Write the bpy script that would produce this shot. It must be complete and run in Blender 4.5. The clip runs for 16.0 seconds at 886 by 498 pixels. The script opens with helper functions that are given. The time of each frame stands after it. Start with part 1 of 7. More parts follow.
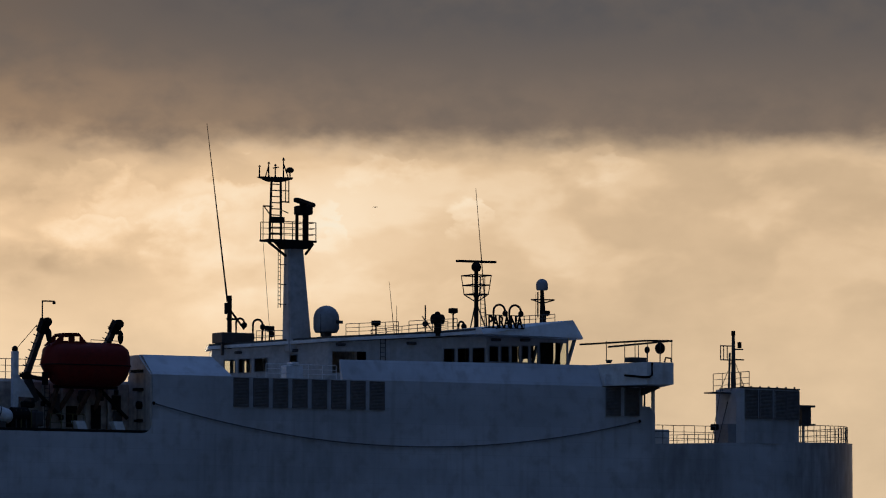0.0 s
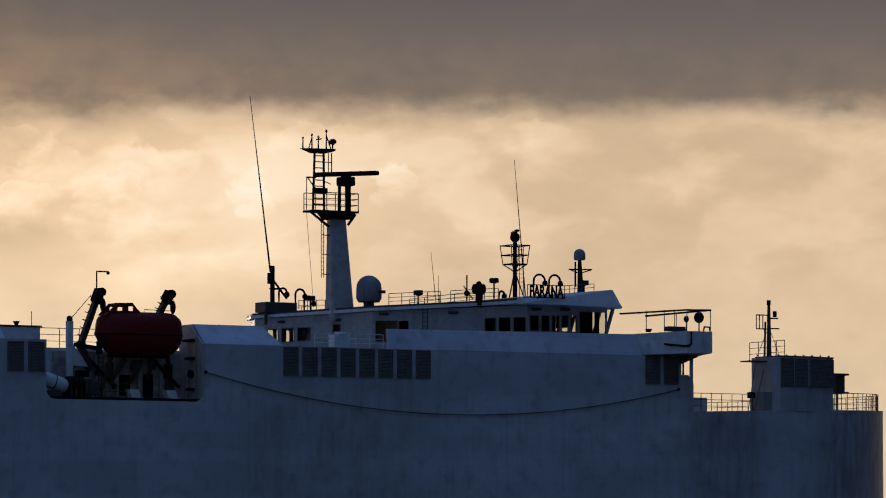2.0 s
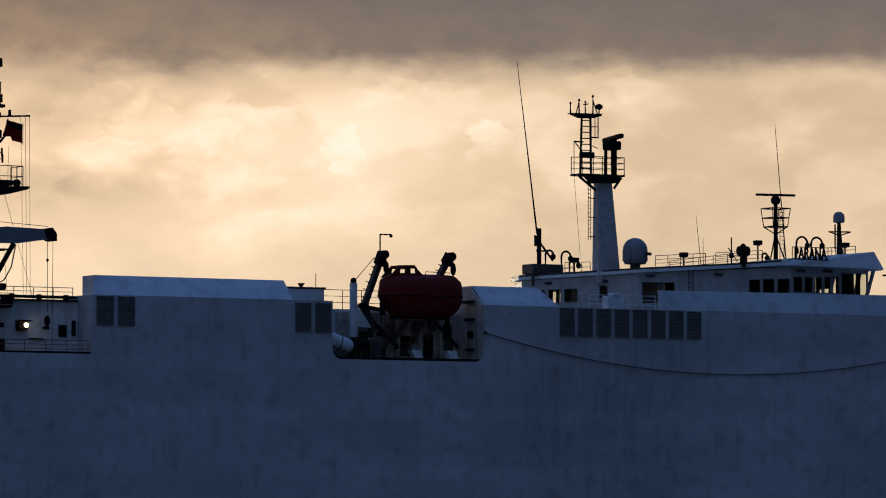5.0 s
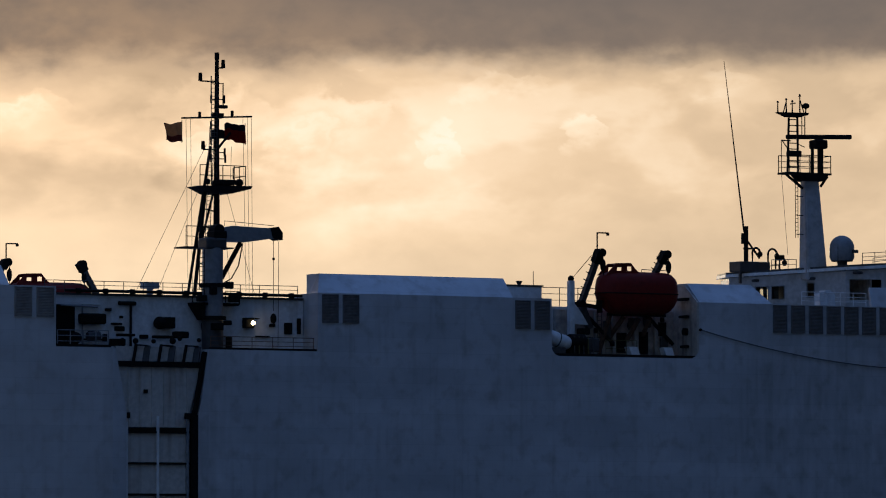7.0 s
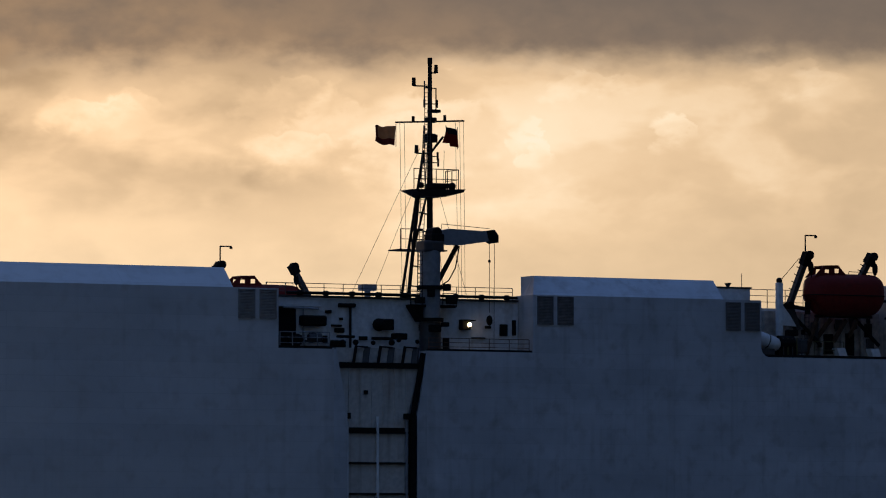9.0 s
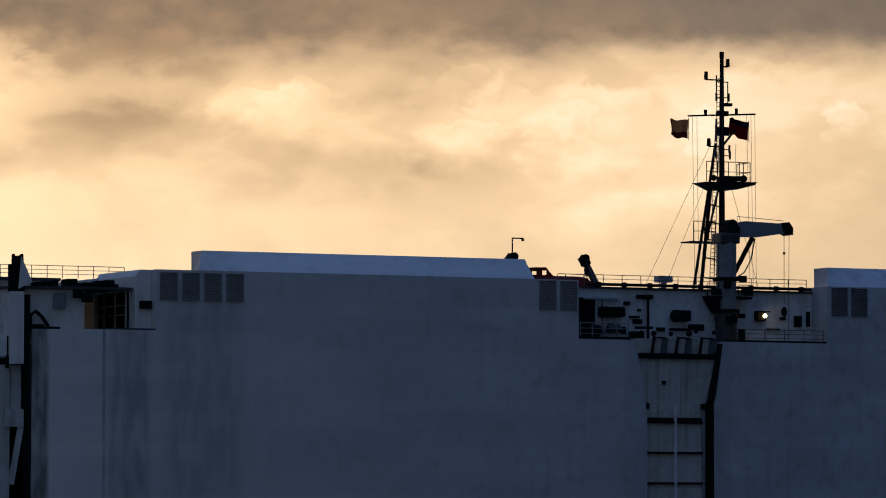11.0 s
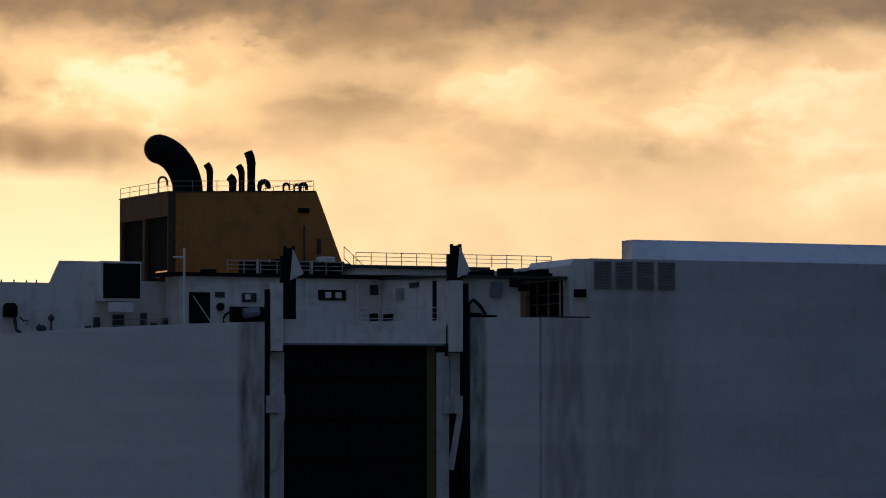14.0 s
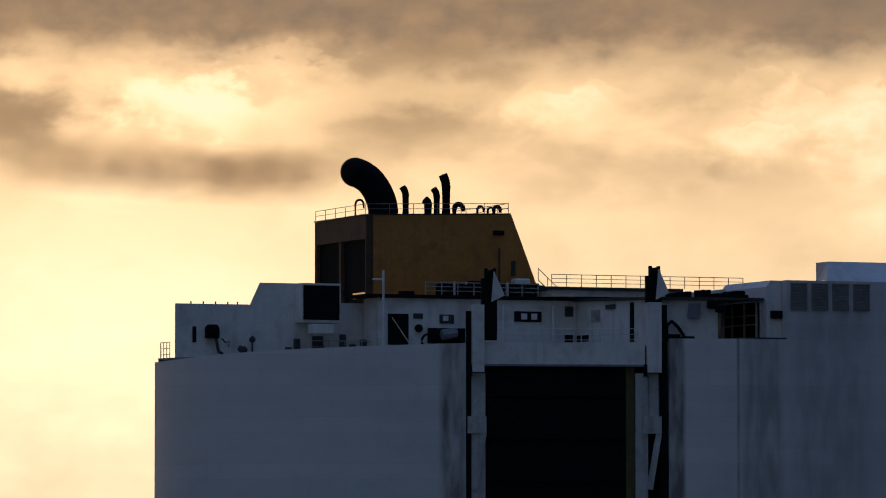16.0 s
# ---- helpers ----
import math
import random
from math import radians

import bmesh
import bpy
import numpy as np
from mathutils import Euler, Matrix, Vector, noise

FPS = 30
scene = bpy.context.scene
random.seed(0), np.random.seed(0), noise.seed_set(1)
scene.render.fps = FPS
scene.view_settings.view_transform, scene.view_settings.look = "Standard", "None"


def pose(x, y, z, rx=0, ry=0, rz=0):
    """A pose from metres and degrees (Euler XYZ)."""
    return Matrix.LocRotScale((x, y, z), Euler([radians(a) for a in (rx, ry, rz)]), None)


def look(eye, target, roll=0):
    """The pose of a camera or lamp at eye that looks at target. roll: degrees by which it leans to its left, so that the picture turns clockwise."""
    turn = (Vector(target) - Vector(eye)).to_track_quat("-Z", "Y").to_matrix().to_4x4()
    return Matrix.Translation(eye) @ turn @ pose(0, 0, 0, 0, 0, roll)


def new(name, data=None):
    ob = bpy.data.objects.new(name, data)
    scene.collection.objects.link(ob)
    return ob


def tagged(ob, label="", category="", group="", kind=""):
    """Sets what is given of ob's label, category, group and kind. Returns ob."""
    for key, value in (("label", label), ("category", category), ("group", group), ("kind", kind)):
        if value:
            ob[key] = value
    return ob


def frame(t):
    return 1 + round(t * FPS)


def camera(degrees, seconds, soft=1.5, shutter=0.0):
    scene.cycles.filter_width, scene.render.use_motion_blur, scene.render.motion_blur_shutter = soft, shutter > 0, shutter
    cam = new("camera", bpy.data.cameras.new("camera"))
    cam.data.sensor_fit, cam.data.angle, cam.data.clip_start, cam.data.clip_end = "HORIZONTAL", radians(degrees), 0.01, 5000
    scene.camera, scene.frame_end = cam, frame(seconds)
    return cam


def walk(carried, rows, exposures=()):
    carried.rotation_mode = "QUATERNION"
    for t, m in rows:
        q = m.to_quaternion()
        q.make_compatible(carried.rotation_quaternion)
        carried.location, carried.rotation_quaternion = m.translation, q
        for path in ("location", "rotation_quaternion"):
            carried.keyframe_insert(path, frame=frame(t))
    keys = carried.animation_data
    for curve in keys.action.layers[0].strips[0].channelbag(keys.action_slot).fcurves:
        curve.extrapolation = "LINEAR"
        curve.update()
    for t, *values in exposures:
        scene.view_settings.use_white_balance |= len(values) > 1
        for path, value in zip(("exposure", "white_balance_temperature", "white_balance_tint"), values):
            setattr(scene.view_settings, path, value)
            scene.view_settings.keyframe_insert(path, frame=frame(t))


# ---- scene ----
cam = camera(9.7417, 16.0, soft=1.1)
EYE = (0.0, 0.0, 6.0)
# seconds, pan from north (+y) towards east (+x), tilt, roll in degrees
PAN = [
    (0.0, 30.030, 4.114, 0.060), (0.5, 30.327, 4.066, -0.030), (1.0, 30.576, 3.984, -0.080), (1.5, 30.768, 3.868, -0.050),
    (2.0, 30.867, 3.736, -0.020), (2.5, 30.909, 3.622, -0.020), (3.0, 30.845, 3.505, 0.000), (3.5, 30.702, 3.416, 0.000),
    (4.0, 30.439, 3.366, 0.040), (4.5, 30.141, 3.305, 0.040), (7.0, 28.773, 3.194, -0.020), (7.5, 28.634, 3.191, -0.020),
    (8.0, 28.439, 3.179, -0.015), (8.5, 28.220, 3.183, -0.030), (9.0, 27.789, 3.182, 0.011), (9.5, 27.311, 3.172, 0.100),
    (12.0, 25.019, 2.950, 0.060), (12.5, 24.583, 2.900, 0.035), (13.0, 24.116, 2.842, 0.000), (13.5, 23.745, 2.852, 0.000),
    (14.0, 23.362, 2.873, -0.010), (14.5, 23.026, 2.887, 0.020), (15.0, 22.659, 2.902, 0.000), (15.5, 22.494, 2.946, -0.050),
    (16.0, 22.652, 3.085, -0.012),
]
walk(cam, [(t, pose(*EYE, 90 + tilt, 0, -pan) @ pose(0, 0, 0, 0, 0, roll)) for t, pan, tilt, roll in PAN],
     exposures=[(0.0, -0.05, 6200, 9), (1.5, 0.0, 6100, 9), (3.5, 0.12, 5900, 9), (7.0, 0.15, 6000, 9), (9.5, 0.03, 6450, 9), (12.0, 0.16, 6500, 8), (13.0, 0.16, 6600, 8), (14.5, 0.08, 7500, 11), (15.2, 0.07, 7450, 10), (16.0, 0.15, 6800, 8)])

# the ship steams east at a steady pace; her own axes are x forward, y to port, z up
SHIP_START, SHIP_SPEED = Vector((185.84, 353.75, 22.476)), 5.5232


# ---- sky and sun ----
def sky():
    world = bpy.data.worlds.new("evening_sky")
    scene.world = world
    world.use_nodes = True
    nt = world.node_tree
    nt.nodes.clear()

    def node(kind, **sets):
        n = nt.nodes.new(kind)
        for k, val in sets.items():
            if k == "operation":
                n.operation = val
            elif k == "blend_type":
                n.blend_type = val
            elif k == "data_type":
                n.data_type = val
        return n

    def put(sock, val):
        if hasattr(val, "links"):
            nt.links.new(val, sock)
        else:
            sock.default_value = val

    def m(op, a, b=0.0, c=0.0):
        n = node("ShaderNodeMath", operation=op)
        put(n.inputs[0], a), put(n.inputs[1], b), put(n.inputs[2], c)
        return n.outputs[0]

    def smooth(x, lo, hi):
        n = nt.nodes.new("ShaderNodeMapRange")
        n.interpolation_type = "SMOOTHSTEP"
        put(n.inputs[0], x), put(n.inputs[1], lo), put(n.inputs[2], hi)
        return n.outputs[0]

    def mix(f, a, b):
        n = node("ShaderNodeMix", data_type="RGBA")
        put(n.inputs[0], f), put(n.inputs[6], a), put(n.inputs[7], b)
        return n.outputs[2]

    co = nt.nodes.new("ShaderNodeTexCoord")
    sep = nt.nodes.new("ShaderNodeSeparateXYZ")
    nt.links.new(co.outputs["Generated"], sep.inputs[0])
    x, y, z = sep.outputs
    az = m("MULTIPLY", m("ARCTAN2", x, y), 57.29578)
    el = m("MULTIPLY", m("ARCSINE", z), 57.29578)

    def cloud_noise(sx, sy, shift, detail=5.0, rough=0.5, warp=0.15):
        v = nt.nodes.new("ShaderNodeCombineXYZ")
        put(v.inputs[0], m("MULTIPLY", az, sx)), put(v.inputs[1], m("MULTIPLY", el, sy)), put(v.inputs[2], shift)
        n = nt.nodes.new("ShaderNodeTexNoise")
        put(n.inputs["Scale"], 1.0), put(n.inputs["Detail"], detail), put(n.inputs["Roughness"], rough), put(n.inputs["Distortion"], warp)
        nt.links.new(v.outputs[0], n.inputs["Vector"])
        return m("SUBTRACT", n.outputs[0], 0.5)

    broad, wisps, fine = cloud_noise(0.28, 0.7, 3.1), cloud_noise(0.85, 1.5, 11.7), cloud_noise(2.4, 3.6, 7.3, 4.0)
    wz = m("ADD", el, m("ADD", m("MULTIPLY", wisps, 0.9), m("MULTIPLY", fine, 0.25)))
    wa = m("ADD", az, m("ADD", m("MULTIPLY", fine, 0.7), m("MULTIPLY", wisps, 1.6)))

    curl = cloud_noise(3.2, 4.4, 31.9, 5.0, 0.62, 0.4)

    # small lit puffs with crisper rims
    billow = cloud_noise(0.75, 1.4, 21.3, 4.0, 0.5, 0.2)
    puffs = m("SUBTRACT", m("MULTIPLY", smooth(billow, -0.05, 0.12), smooth(el, 3.0, 4.0)), 0.27)

    def spot(ca, ce, half_w, half_h, along=wa, up=wz):
        da = m("DIVIDE", m("SUBTRACT", along, ca), half_w)
        de = m("DIVIDE", m("SUBTRACT", up, ce), half_h)
        return m("ADD", m("MULTIPLY", da, da), m("MULTIPLY", de, de)), de

    # soft clouds and gaps: azimuth, elevation, half width, half height, gain
    clouds = [
        (25.2, 3.92, 1.35, 0.28, -0.36), (22.1, 4.44, 1.2, 0.34, -0.40), (28.2, 4.20, 2.6, 0.9, 0.30), (22.2, 5.20, 1.1, 0.34, -0.56),
        (18.0, 4.56, 1.25, 0.42, -0.62), (25.6, 4.85, 1.0, 0.30, -0.36), (31.0, 3.60, 2.4, 0.9, -0.08), (27.9, 4.95, 0.9, 0.16, -0.12),
        (20.6, 4.10, 0.9, 0.13, -0.26), (23.2, 4.95, 0.5, 0.20, -0.16), (20.0, 4.66, 1.05, 0.36, 0.40), (24.0, 4.70, 0.6, 0.30, 0.06),
        (26.5, 4.35, 0.7, 0.35, 0.10), (19.2, 2.40, 2.2, 1.10, 0.30), (17.9, 5.05, 0.5, 0.20, 0.16), (24.2, 3.25, 1.4, 0.45, 0.08), (26.4, 4.20, 1.5, 1.0, -0.06),
    ]
    gain = None
    for ca, ce, wide, tall, g in clouds:
        r2, de = spot(ca, ce, wide, tall)
        bump = m("MULTIPLY", m("EXPONENT", m("MULTIPLY", r2, -0.9)), g)
        gain = bump if gain is None else m("ADD", gain, bump)
    # heaped clouds with a crisp lit crown that melts away below
    heaps = [
        (25.95, 4.68, 0.50, 0.34, 0.15), (27.05, 4.30, 0.42, 0.30, 0.13), (30.30, 4.45, 0.26, 0.22, 0.17), (28.90, 4.26, 0.18, 0.24, 0.15),
        (23.92, 4.68, 0.48, 0.28, 0.17), (26.55, 4.62, 0.45, 0.30, 0.14), (27.50, 4.60, 0.56, 0.38, 0.20), (28.75, 4.40, 0.20, 0.20, 0.14),
        (19.85, 4.66, 0.95, 0.38, 0.26), (20.36, 4.22, 0.30, 0.14, 0.16), (24.45, 4.82, 0.36, 0.16, 0.10), (26.05, 4.30, 0.50, 0.20, 0.14),
        (20.80, 5.12, 0.80, 0.13, 0.18), (29.40, 4.95, 0.50, 0.16, 0.10), (31.60, 5.00, 0.60, 0.18, 0.10),
    ]
    ha = m("ADD", az, m("ADD", m("MULTIPLY", curl, 0.35), m("ADD", m("MULTIPLY", fine, 1.1), m("MULTIPLY", wisps, 0.8))))
    hz = m("ADD", el, m("ADD", m("MULTIPLY", curl, 0.28), m("ADD", m("MULTIPLY", fine, 0.8), m("MULTIPLY", wisps, 0.35))))
    for ca, ce, wide, tall, g in heaps:
        r2, de = spot(ca, ce, wide, tall, ha, hz)
        crown = m("MULTIPLY", smooth(r2, 1.25, 0.45), smooth(de, -1.1, 0.7))
        gain = m("ADD", gain, m("MULTIPLY", crown, g))
    # a warm glow round the hidden sun that fades to the east and upwards
    near_sun = smooth(az, 33.0, 18.0)
    low = smooth(el, 4.6, 1.4)
    clear = mix(near_sun, (0.66, 0.458, 0.272, 1), (0.94, 0.62, 0.35, 1))
    clear = mix(m("MULTIPLY", low, m("ADD", m("MULTIPLY", near_sun, 0.75), 0.25)), clear, (0.97, 0.745, 0.48, 1))
    k = m("ADD", m("ADD", 1.08, gain), m("ADD", m("MULTIPLY", broad, 0.30), m("ADD", m("MULTIPLY", wisps, 0.25), m("ADD", m("MULTIPLY", puffs, 0.16), m("ADD", m("MULTIPLY", fine, 0.15), m("MULTIPLY", curl, 0.05))))))
    scale = nt.nodes.new("ShaderNodeVectorMath")
    scale.operation = "SCALE"
    put(scale.inputs[0], clear), put(scale.inputs[3], m("MAXIMUM", k, 0.22))
    # the brightest gaps pale towards cream
    scale = mix(smooth(k, 1.12, 1.75), scale.outputs[0], (1.0, 0.84, 0.62, 1))
    # greyer where a cloud is thick
    body = mix(smooth(k, 0.86, 0.26), scale, (0.40, 0.252, 0.146, 1))
    # the long dark bank overhead
    edge = m("ADD", el, m("ADD", m("MULTIPLY", wisps, 0.55), m("ADD", m("MULTIPLY", fine, 0.24), m("MULTIPLY", curl, 0.05))))
    bank = smooth(m("ADD", edge, m("MULTIPLY", broad, 0.35)), 4.95, 5.5)
    bank_col = mix(smooth(el, 5.2, 6.9), mix(smooth(az, 31.5, 23.0), (0.25, 0.178, 0.126, 1), (0.43, 0.27, 0.155, 1)), mix(smooth(az, 29.0, 22.5), (0.100, 0.092, 0.092, 1), (0.21, 0.142, 0.095, 1)))
    bank_col = mix(m("MULTIPLY", smooth(m("ADD", fine, wisps), -0.4, 0.5), 0.7), bank_col, (0.15, 0.120, 0.10, 1))
    body = mix(bank, body, bank_col)
    # the bank thins out into open blue sky high up and away from the sunset
    nish = nt.nodes.new("ShaderNodeTexSky")
    nish.sky_type, nish.sun_disc = "NISHITA", False
    nish.sun_elevation, nish.sun_rotation = radians(4.5), radians(19.0)
    nish.air_density, nish.dust_density, nish.ozone_density = 1.0, 0.6, 3.0
    open_sky = nt.nodes.new("ShaderNodeVectorMath")
    open_sky.operation = "MULTIPLY"
    west = smooth(x, 0.1, -0.95)
    floor_ = m("ADD", 0.06, m("MULTIPLY", west, 0.12))
    high = m("ADD", floor_, m("MULTIPLY", smooth(el, 28.0, 72.0), m("SUBTRACT", 1.0, floor_)))
    cover = nt.nodes.new("ShaderNodeVectorMath")
    cover.operation = "SCALE"
    put(cover.inputs[0], nish.outputs[0]), put(cover.inputs[3], high)
    put(open_sky.inputs[0], cover.outputs[0]), put(open_sky.inputs[1], (SKY * 1.27, SKY * 0.98, SKY * 1.09))
    side = m("MULTIPLY", smooth(az, -100.0, 8.0), smooth(az, 90.0, 50.0))
    here = m("MULTIPLY", side, smooth(el, 24.0, 9.0))
    out = mix(here, open_sky.outputs[0], body)
    bg = nt.nodes.new("ShaderNodeBackground")
    put(bg.inputs[0], out)
    put(bg.inputs[1], 1.0)
    end = nt.nodes.new("ShaderNodeOutputWorld")
    nt.links.new(bg.outputs[0], end.inputs[0])


SKY = 0.54
sky()
sun = new("sun", bpy.data.lights.new("sun", "SUN"))
sun.data.energy, sun.data.angle, sun.data.color = 0.5, radians(12), (1.0, 0.78, 0.5)
sun.matrix_world = look((math.sin(radians(19)) * 500, math.cos(radians(19)) * 500, 500 * math.tan(radians(4.5))), (0, 0, 0))


# ---- materials ----
def material(name, colour, rough=0.6, metal=0.0, grain=0.12, grain_scale=3.0, stain=None, stain_amount=0.0, streak=0.0,
             bump=0.0, bump_scale=12.0, plates=0.0, spec=0.5, grime=(), aft_glow=None):
    """Paint, metal or cloth with grain, dirt, run-off streaks and plating relief, all in metres."""
    mat = bpy.data.materials.new(name)
    mat.use_nodes = True
    nt = mat.node_tree
    bsdf = nt.nodes["Principled BSDF"]
    bsdf.inputs["Roughness"].default_value, bsdf.inputs["Metallic"].default_value = rough, metal
    bsdf.inputs["Specular IOR Level"].default_value = spec
    co = nt.nodes.new("ShaderNodeTexCoord").outputs["Object"]

    def noise_at(scale, detail=4.0, stretch=None):
        n = nt.nodes.new("ShaderNodeTexNoise")
        n.inputs["Scale"].default_value, n.inputs["Detail"].default_value = scale, detail
        if stretch:
            mp = nt.nodes.new("ShaderNodeMapping")
            mp.inputs["Scale"].default_value = stretch
            nt.links.new(co, mp.inputs[0])
            nt.links.new(mp.outputs[0], n.inputs["Vector"])
        else:
            nt.links.new(co, n.inputs["Vector"])
        return n.outputs[0]

    def ramp(fac, lo, hi, a, b):
        r = nt.nodes.new("ShaderNodeMapRange")
        r.inputs[1].default_value, r.inputs[2].default_value, r.inputs[3].default_value, r.inputs[4].default_value = lo, hi, a, b
        nt.links.new(fac, r.inputs[0])
        return r.outputs[0]

    def blend(fac, a, b):
        n = nt.nodes.new("ShaderNodeMix")
        n.data_type = "RGBA"
        nt.links.new(fac, n.inputs[0])
        for s, v in ((n.inputs[6], a), (n.inputs[7], b)):
            if hasattr(v, "links"):
                nt.links.new(v, s)
            else:
                s.default_value = v
        return n.outputs[2]

    c = (*colour, 1)
    dark = tuple(v * (1 - 2 * grain) for v in colour) + (1,)
    blotch = tuple(v * (0.75 if plates else 0.9) for v in colour) + (1,)
    lite = tuple(min(1.0, v * (1 + grain)) for v in colour) + (1,)
    col = blend(ramp(noise_at(grain_scale), 0.3, 0.7, 0, 1), dark, lite)
    col = blend(ramp(noise_at(0.12, 6.0, (1.0, 1.0, 2.2)), 0.40, 0.68, 0, 0.8), col, blotch)
    if stain:
        col = blend(ramp(noise_at(0.8, 8.0), 0.52, 0.75, 0, stain_amount), col, (*stain, 1))
    if streak:
        s = noise_at(1.0, 3.0, (1.6, 1.6, 0.10))
        s2 = noise_at(0.25, 4.0)
        mul = nt.nodes.new("ShaderNodeMath")
        mul.operation = "MULTIPLY"
        nt.links.new(ramp(s, 0.50, 0.78, 0, streak), mul.inputs[0])
        nt.links.new(ramp(s2, 0.40, 0.62, 0.15, 1), mul.inputs[1])
        col = blend(mul.outputs[0], col, (*(stain or (0.12, 0.08, 0.05)), 1))
    if aft_glow:
        # light near the stern put into the colour: paler and warmer going aft
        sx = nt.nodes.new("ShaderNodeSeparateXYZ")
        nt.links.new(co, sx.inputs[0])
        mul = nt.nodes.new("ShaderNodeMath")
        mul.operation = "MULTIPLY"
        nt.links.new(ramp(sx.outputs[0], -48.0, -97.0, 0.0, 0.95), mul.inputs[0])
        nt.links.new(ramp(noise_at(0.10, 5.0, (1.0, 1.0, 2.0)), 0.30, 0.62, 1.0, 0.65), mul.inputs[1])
        col = blend(mul.outputs[0], col, (*aft_glow, 1))
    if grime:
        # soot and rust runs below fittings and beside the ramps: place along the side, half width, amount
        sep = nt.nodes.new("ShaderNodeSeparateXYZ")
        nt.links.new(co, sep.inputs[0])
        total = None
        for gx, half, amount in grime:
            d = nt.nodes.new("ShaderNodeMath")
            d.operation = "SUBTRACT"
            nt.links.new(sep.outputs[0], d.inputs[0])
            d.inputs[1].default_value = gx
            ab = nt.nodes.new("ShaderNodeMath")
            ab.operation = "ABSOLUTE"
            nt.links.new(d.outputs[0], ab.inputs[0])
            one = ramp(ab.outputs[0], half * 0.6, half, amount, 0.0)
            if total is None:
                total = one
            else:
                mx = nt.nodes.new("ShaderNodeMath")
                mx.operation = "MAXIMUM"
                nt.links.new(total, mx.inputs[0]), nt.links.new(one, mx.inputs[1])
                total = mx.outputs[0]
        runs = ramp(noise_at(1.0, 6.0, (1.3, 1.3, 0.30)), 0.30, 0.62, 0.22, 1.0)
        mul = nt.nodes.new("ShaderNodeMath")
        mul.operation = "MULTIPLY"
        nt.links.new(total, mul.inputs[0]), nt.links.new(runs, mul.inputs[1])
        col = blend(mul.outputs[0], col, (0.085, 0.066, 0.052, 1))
    height = None
    if plates:
        br = nt.nodes.new("ShaderNodeTexBrick")
        mp = nt.nodes.new("ShaderNodeMapping")
        mp.inputs["Rotation"].default_value = (radians(90), 0, 0)
        nt.links.new(co, mp.inputs[0])
        nt.links.new(mp.outputs[0], br.inputs["Vector"])
        br.inputs["Color1"].default_value, br.inputs["Color2"].default_value, br.inputs["Mortar"].default_value = (1, 1, 1, 1), (0.93, 0.93, 0.93, 1), (0.88, 0.88, 0.88, 1)
        br.inputs["Scale"].default_value, br.inputs["Mortar Size"].default_value = 1.0, 0.045
        br.inputs["Brick Width"].default_value, br.inputs["Row Height"].default_value = 19.0, 1.18
        br.inputs["Mortar Smooth"].default_value = 1.0
        mm = nt.nodes.new("ShaderNodeMix")
        mm.data_type, mm.blend_type = "RGBA", "MULTIPLY"
        mm.inputs[0].default_value = plates
        nt.links.new(col, mm.inputs[6])
        nt.links.new(br.outputs["Color"], mm.inputs[7])
        col = mm.outputs[2]
        height = noise_at(0.45, 2.0)
    nt.links.new(col, bsdf.inputs["Base Color"])
    if bump or height is not None:
        b = nt.nodes.new("ShaderNodeBump")
        b.inputs["Strength"].default_value = bump or 0.35
        b.inputs["Distance"].default_value = 0.12 if height is not None else 0.02
        nt.links.new(height if height is not None else noise_at(bump_scale), b.inputs["Height"])
        nt.links.new(b.outputs[0], bsdf.inputs["Normal"])
    return mat


def glass_material(name, tint):
    mat = bpy.data.materials.new(name)
    mat.use_nodes = True
    b = mat.node_tree.nodes["Principled BSDF"]
    b.inputs["Base Color"].default_value = (*tint, 1)
    b.inputs["Roughness"].default_value, b.inputs["Transmission Weight"].default_value, b.inputs["IOR"].default_value = 0.02, 1.0, 1.05
    return mat


def cloth_material(name, colour, through_light):
    """Thin woven cloth that lets some light through."""
    mat = bpy.data.materials.new(name)
    mat.use_nodes = True
    nt = mat.node_tree
    nt.nodes.clear()
    out, mixer = nt.nodes.new("ShaderNodeOutputMaterial"), nt.nodes.new("ShaderNodeMixShader")
    front, back, tex, col = (nt.nodes.new("ShaderNode" + k) for k in ("BsdfDiffuse", "BsdfTranslucent", "TexNoise", "Mix"))
    col.data_type = "RGBA"
    col.inputs[6].default_value, col.inputs[7].default_value = (*colour, 1), tuple(v * 0.55 for v in colour) + (1,)
    tex.inputs["Scale"].default_value = 2.5
    nt.links.new(tex.outputs[0], col.inputs[0])
    nt.links.new(col.outputs[2], front.inputs[0]), nt.links.new(col.outputs[2], back.inputs[0])
    mixer.inputs[0].default_value = through_light
    nt.links.new(front.outputs[0], mixer.inputs[1]), nt.links.new(back.outputs[0], mixer.inputs[2]), nt.links.new(mixer.outputs[0], out.inputs[0])
    return mat


def glow_material(name, colour, strength):
    mat = bpy.data.materials.new(name)
    mat.use_nodes = True
    b = mat.node_tree.nodes["Principled BSDF"]
    b.inputs["Base Color"].default_value = (*colour, 1)
    b.inputs["Emission Color"].default_value, b.inputs["Emission Strength"].default_value = (*colour, 1), strength
    return mat


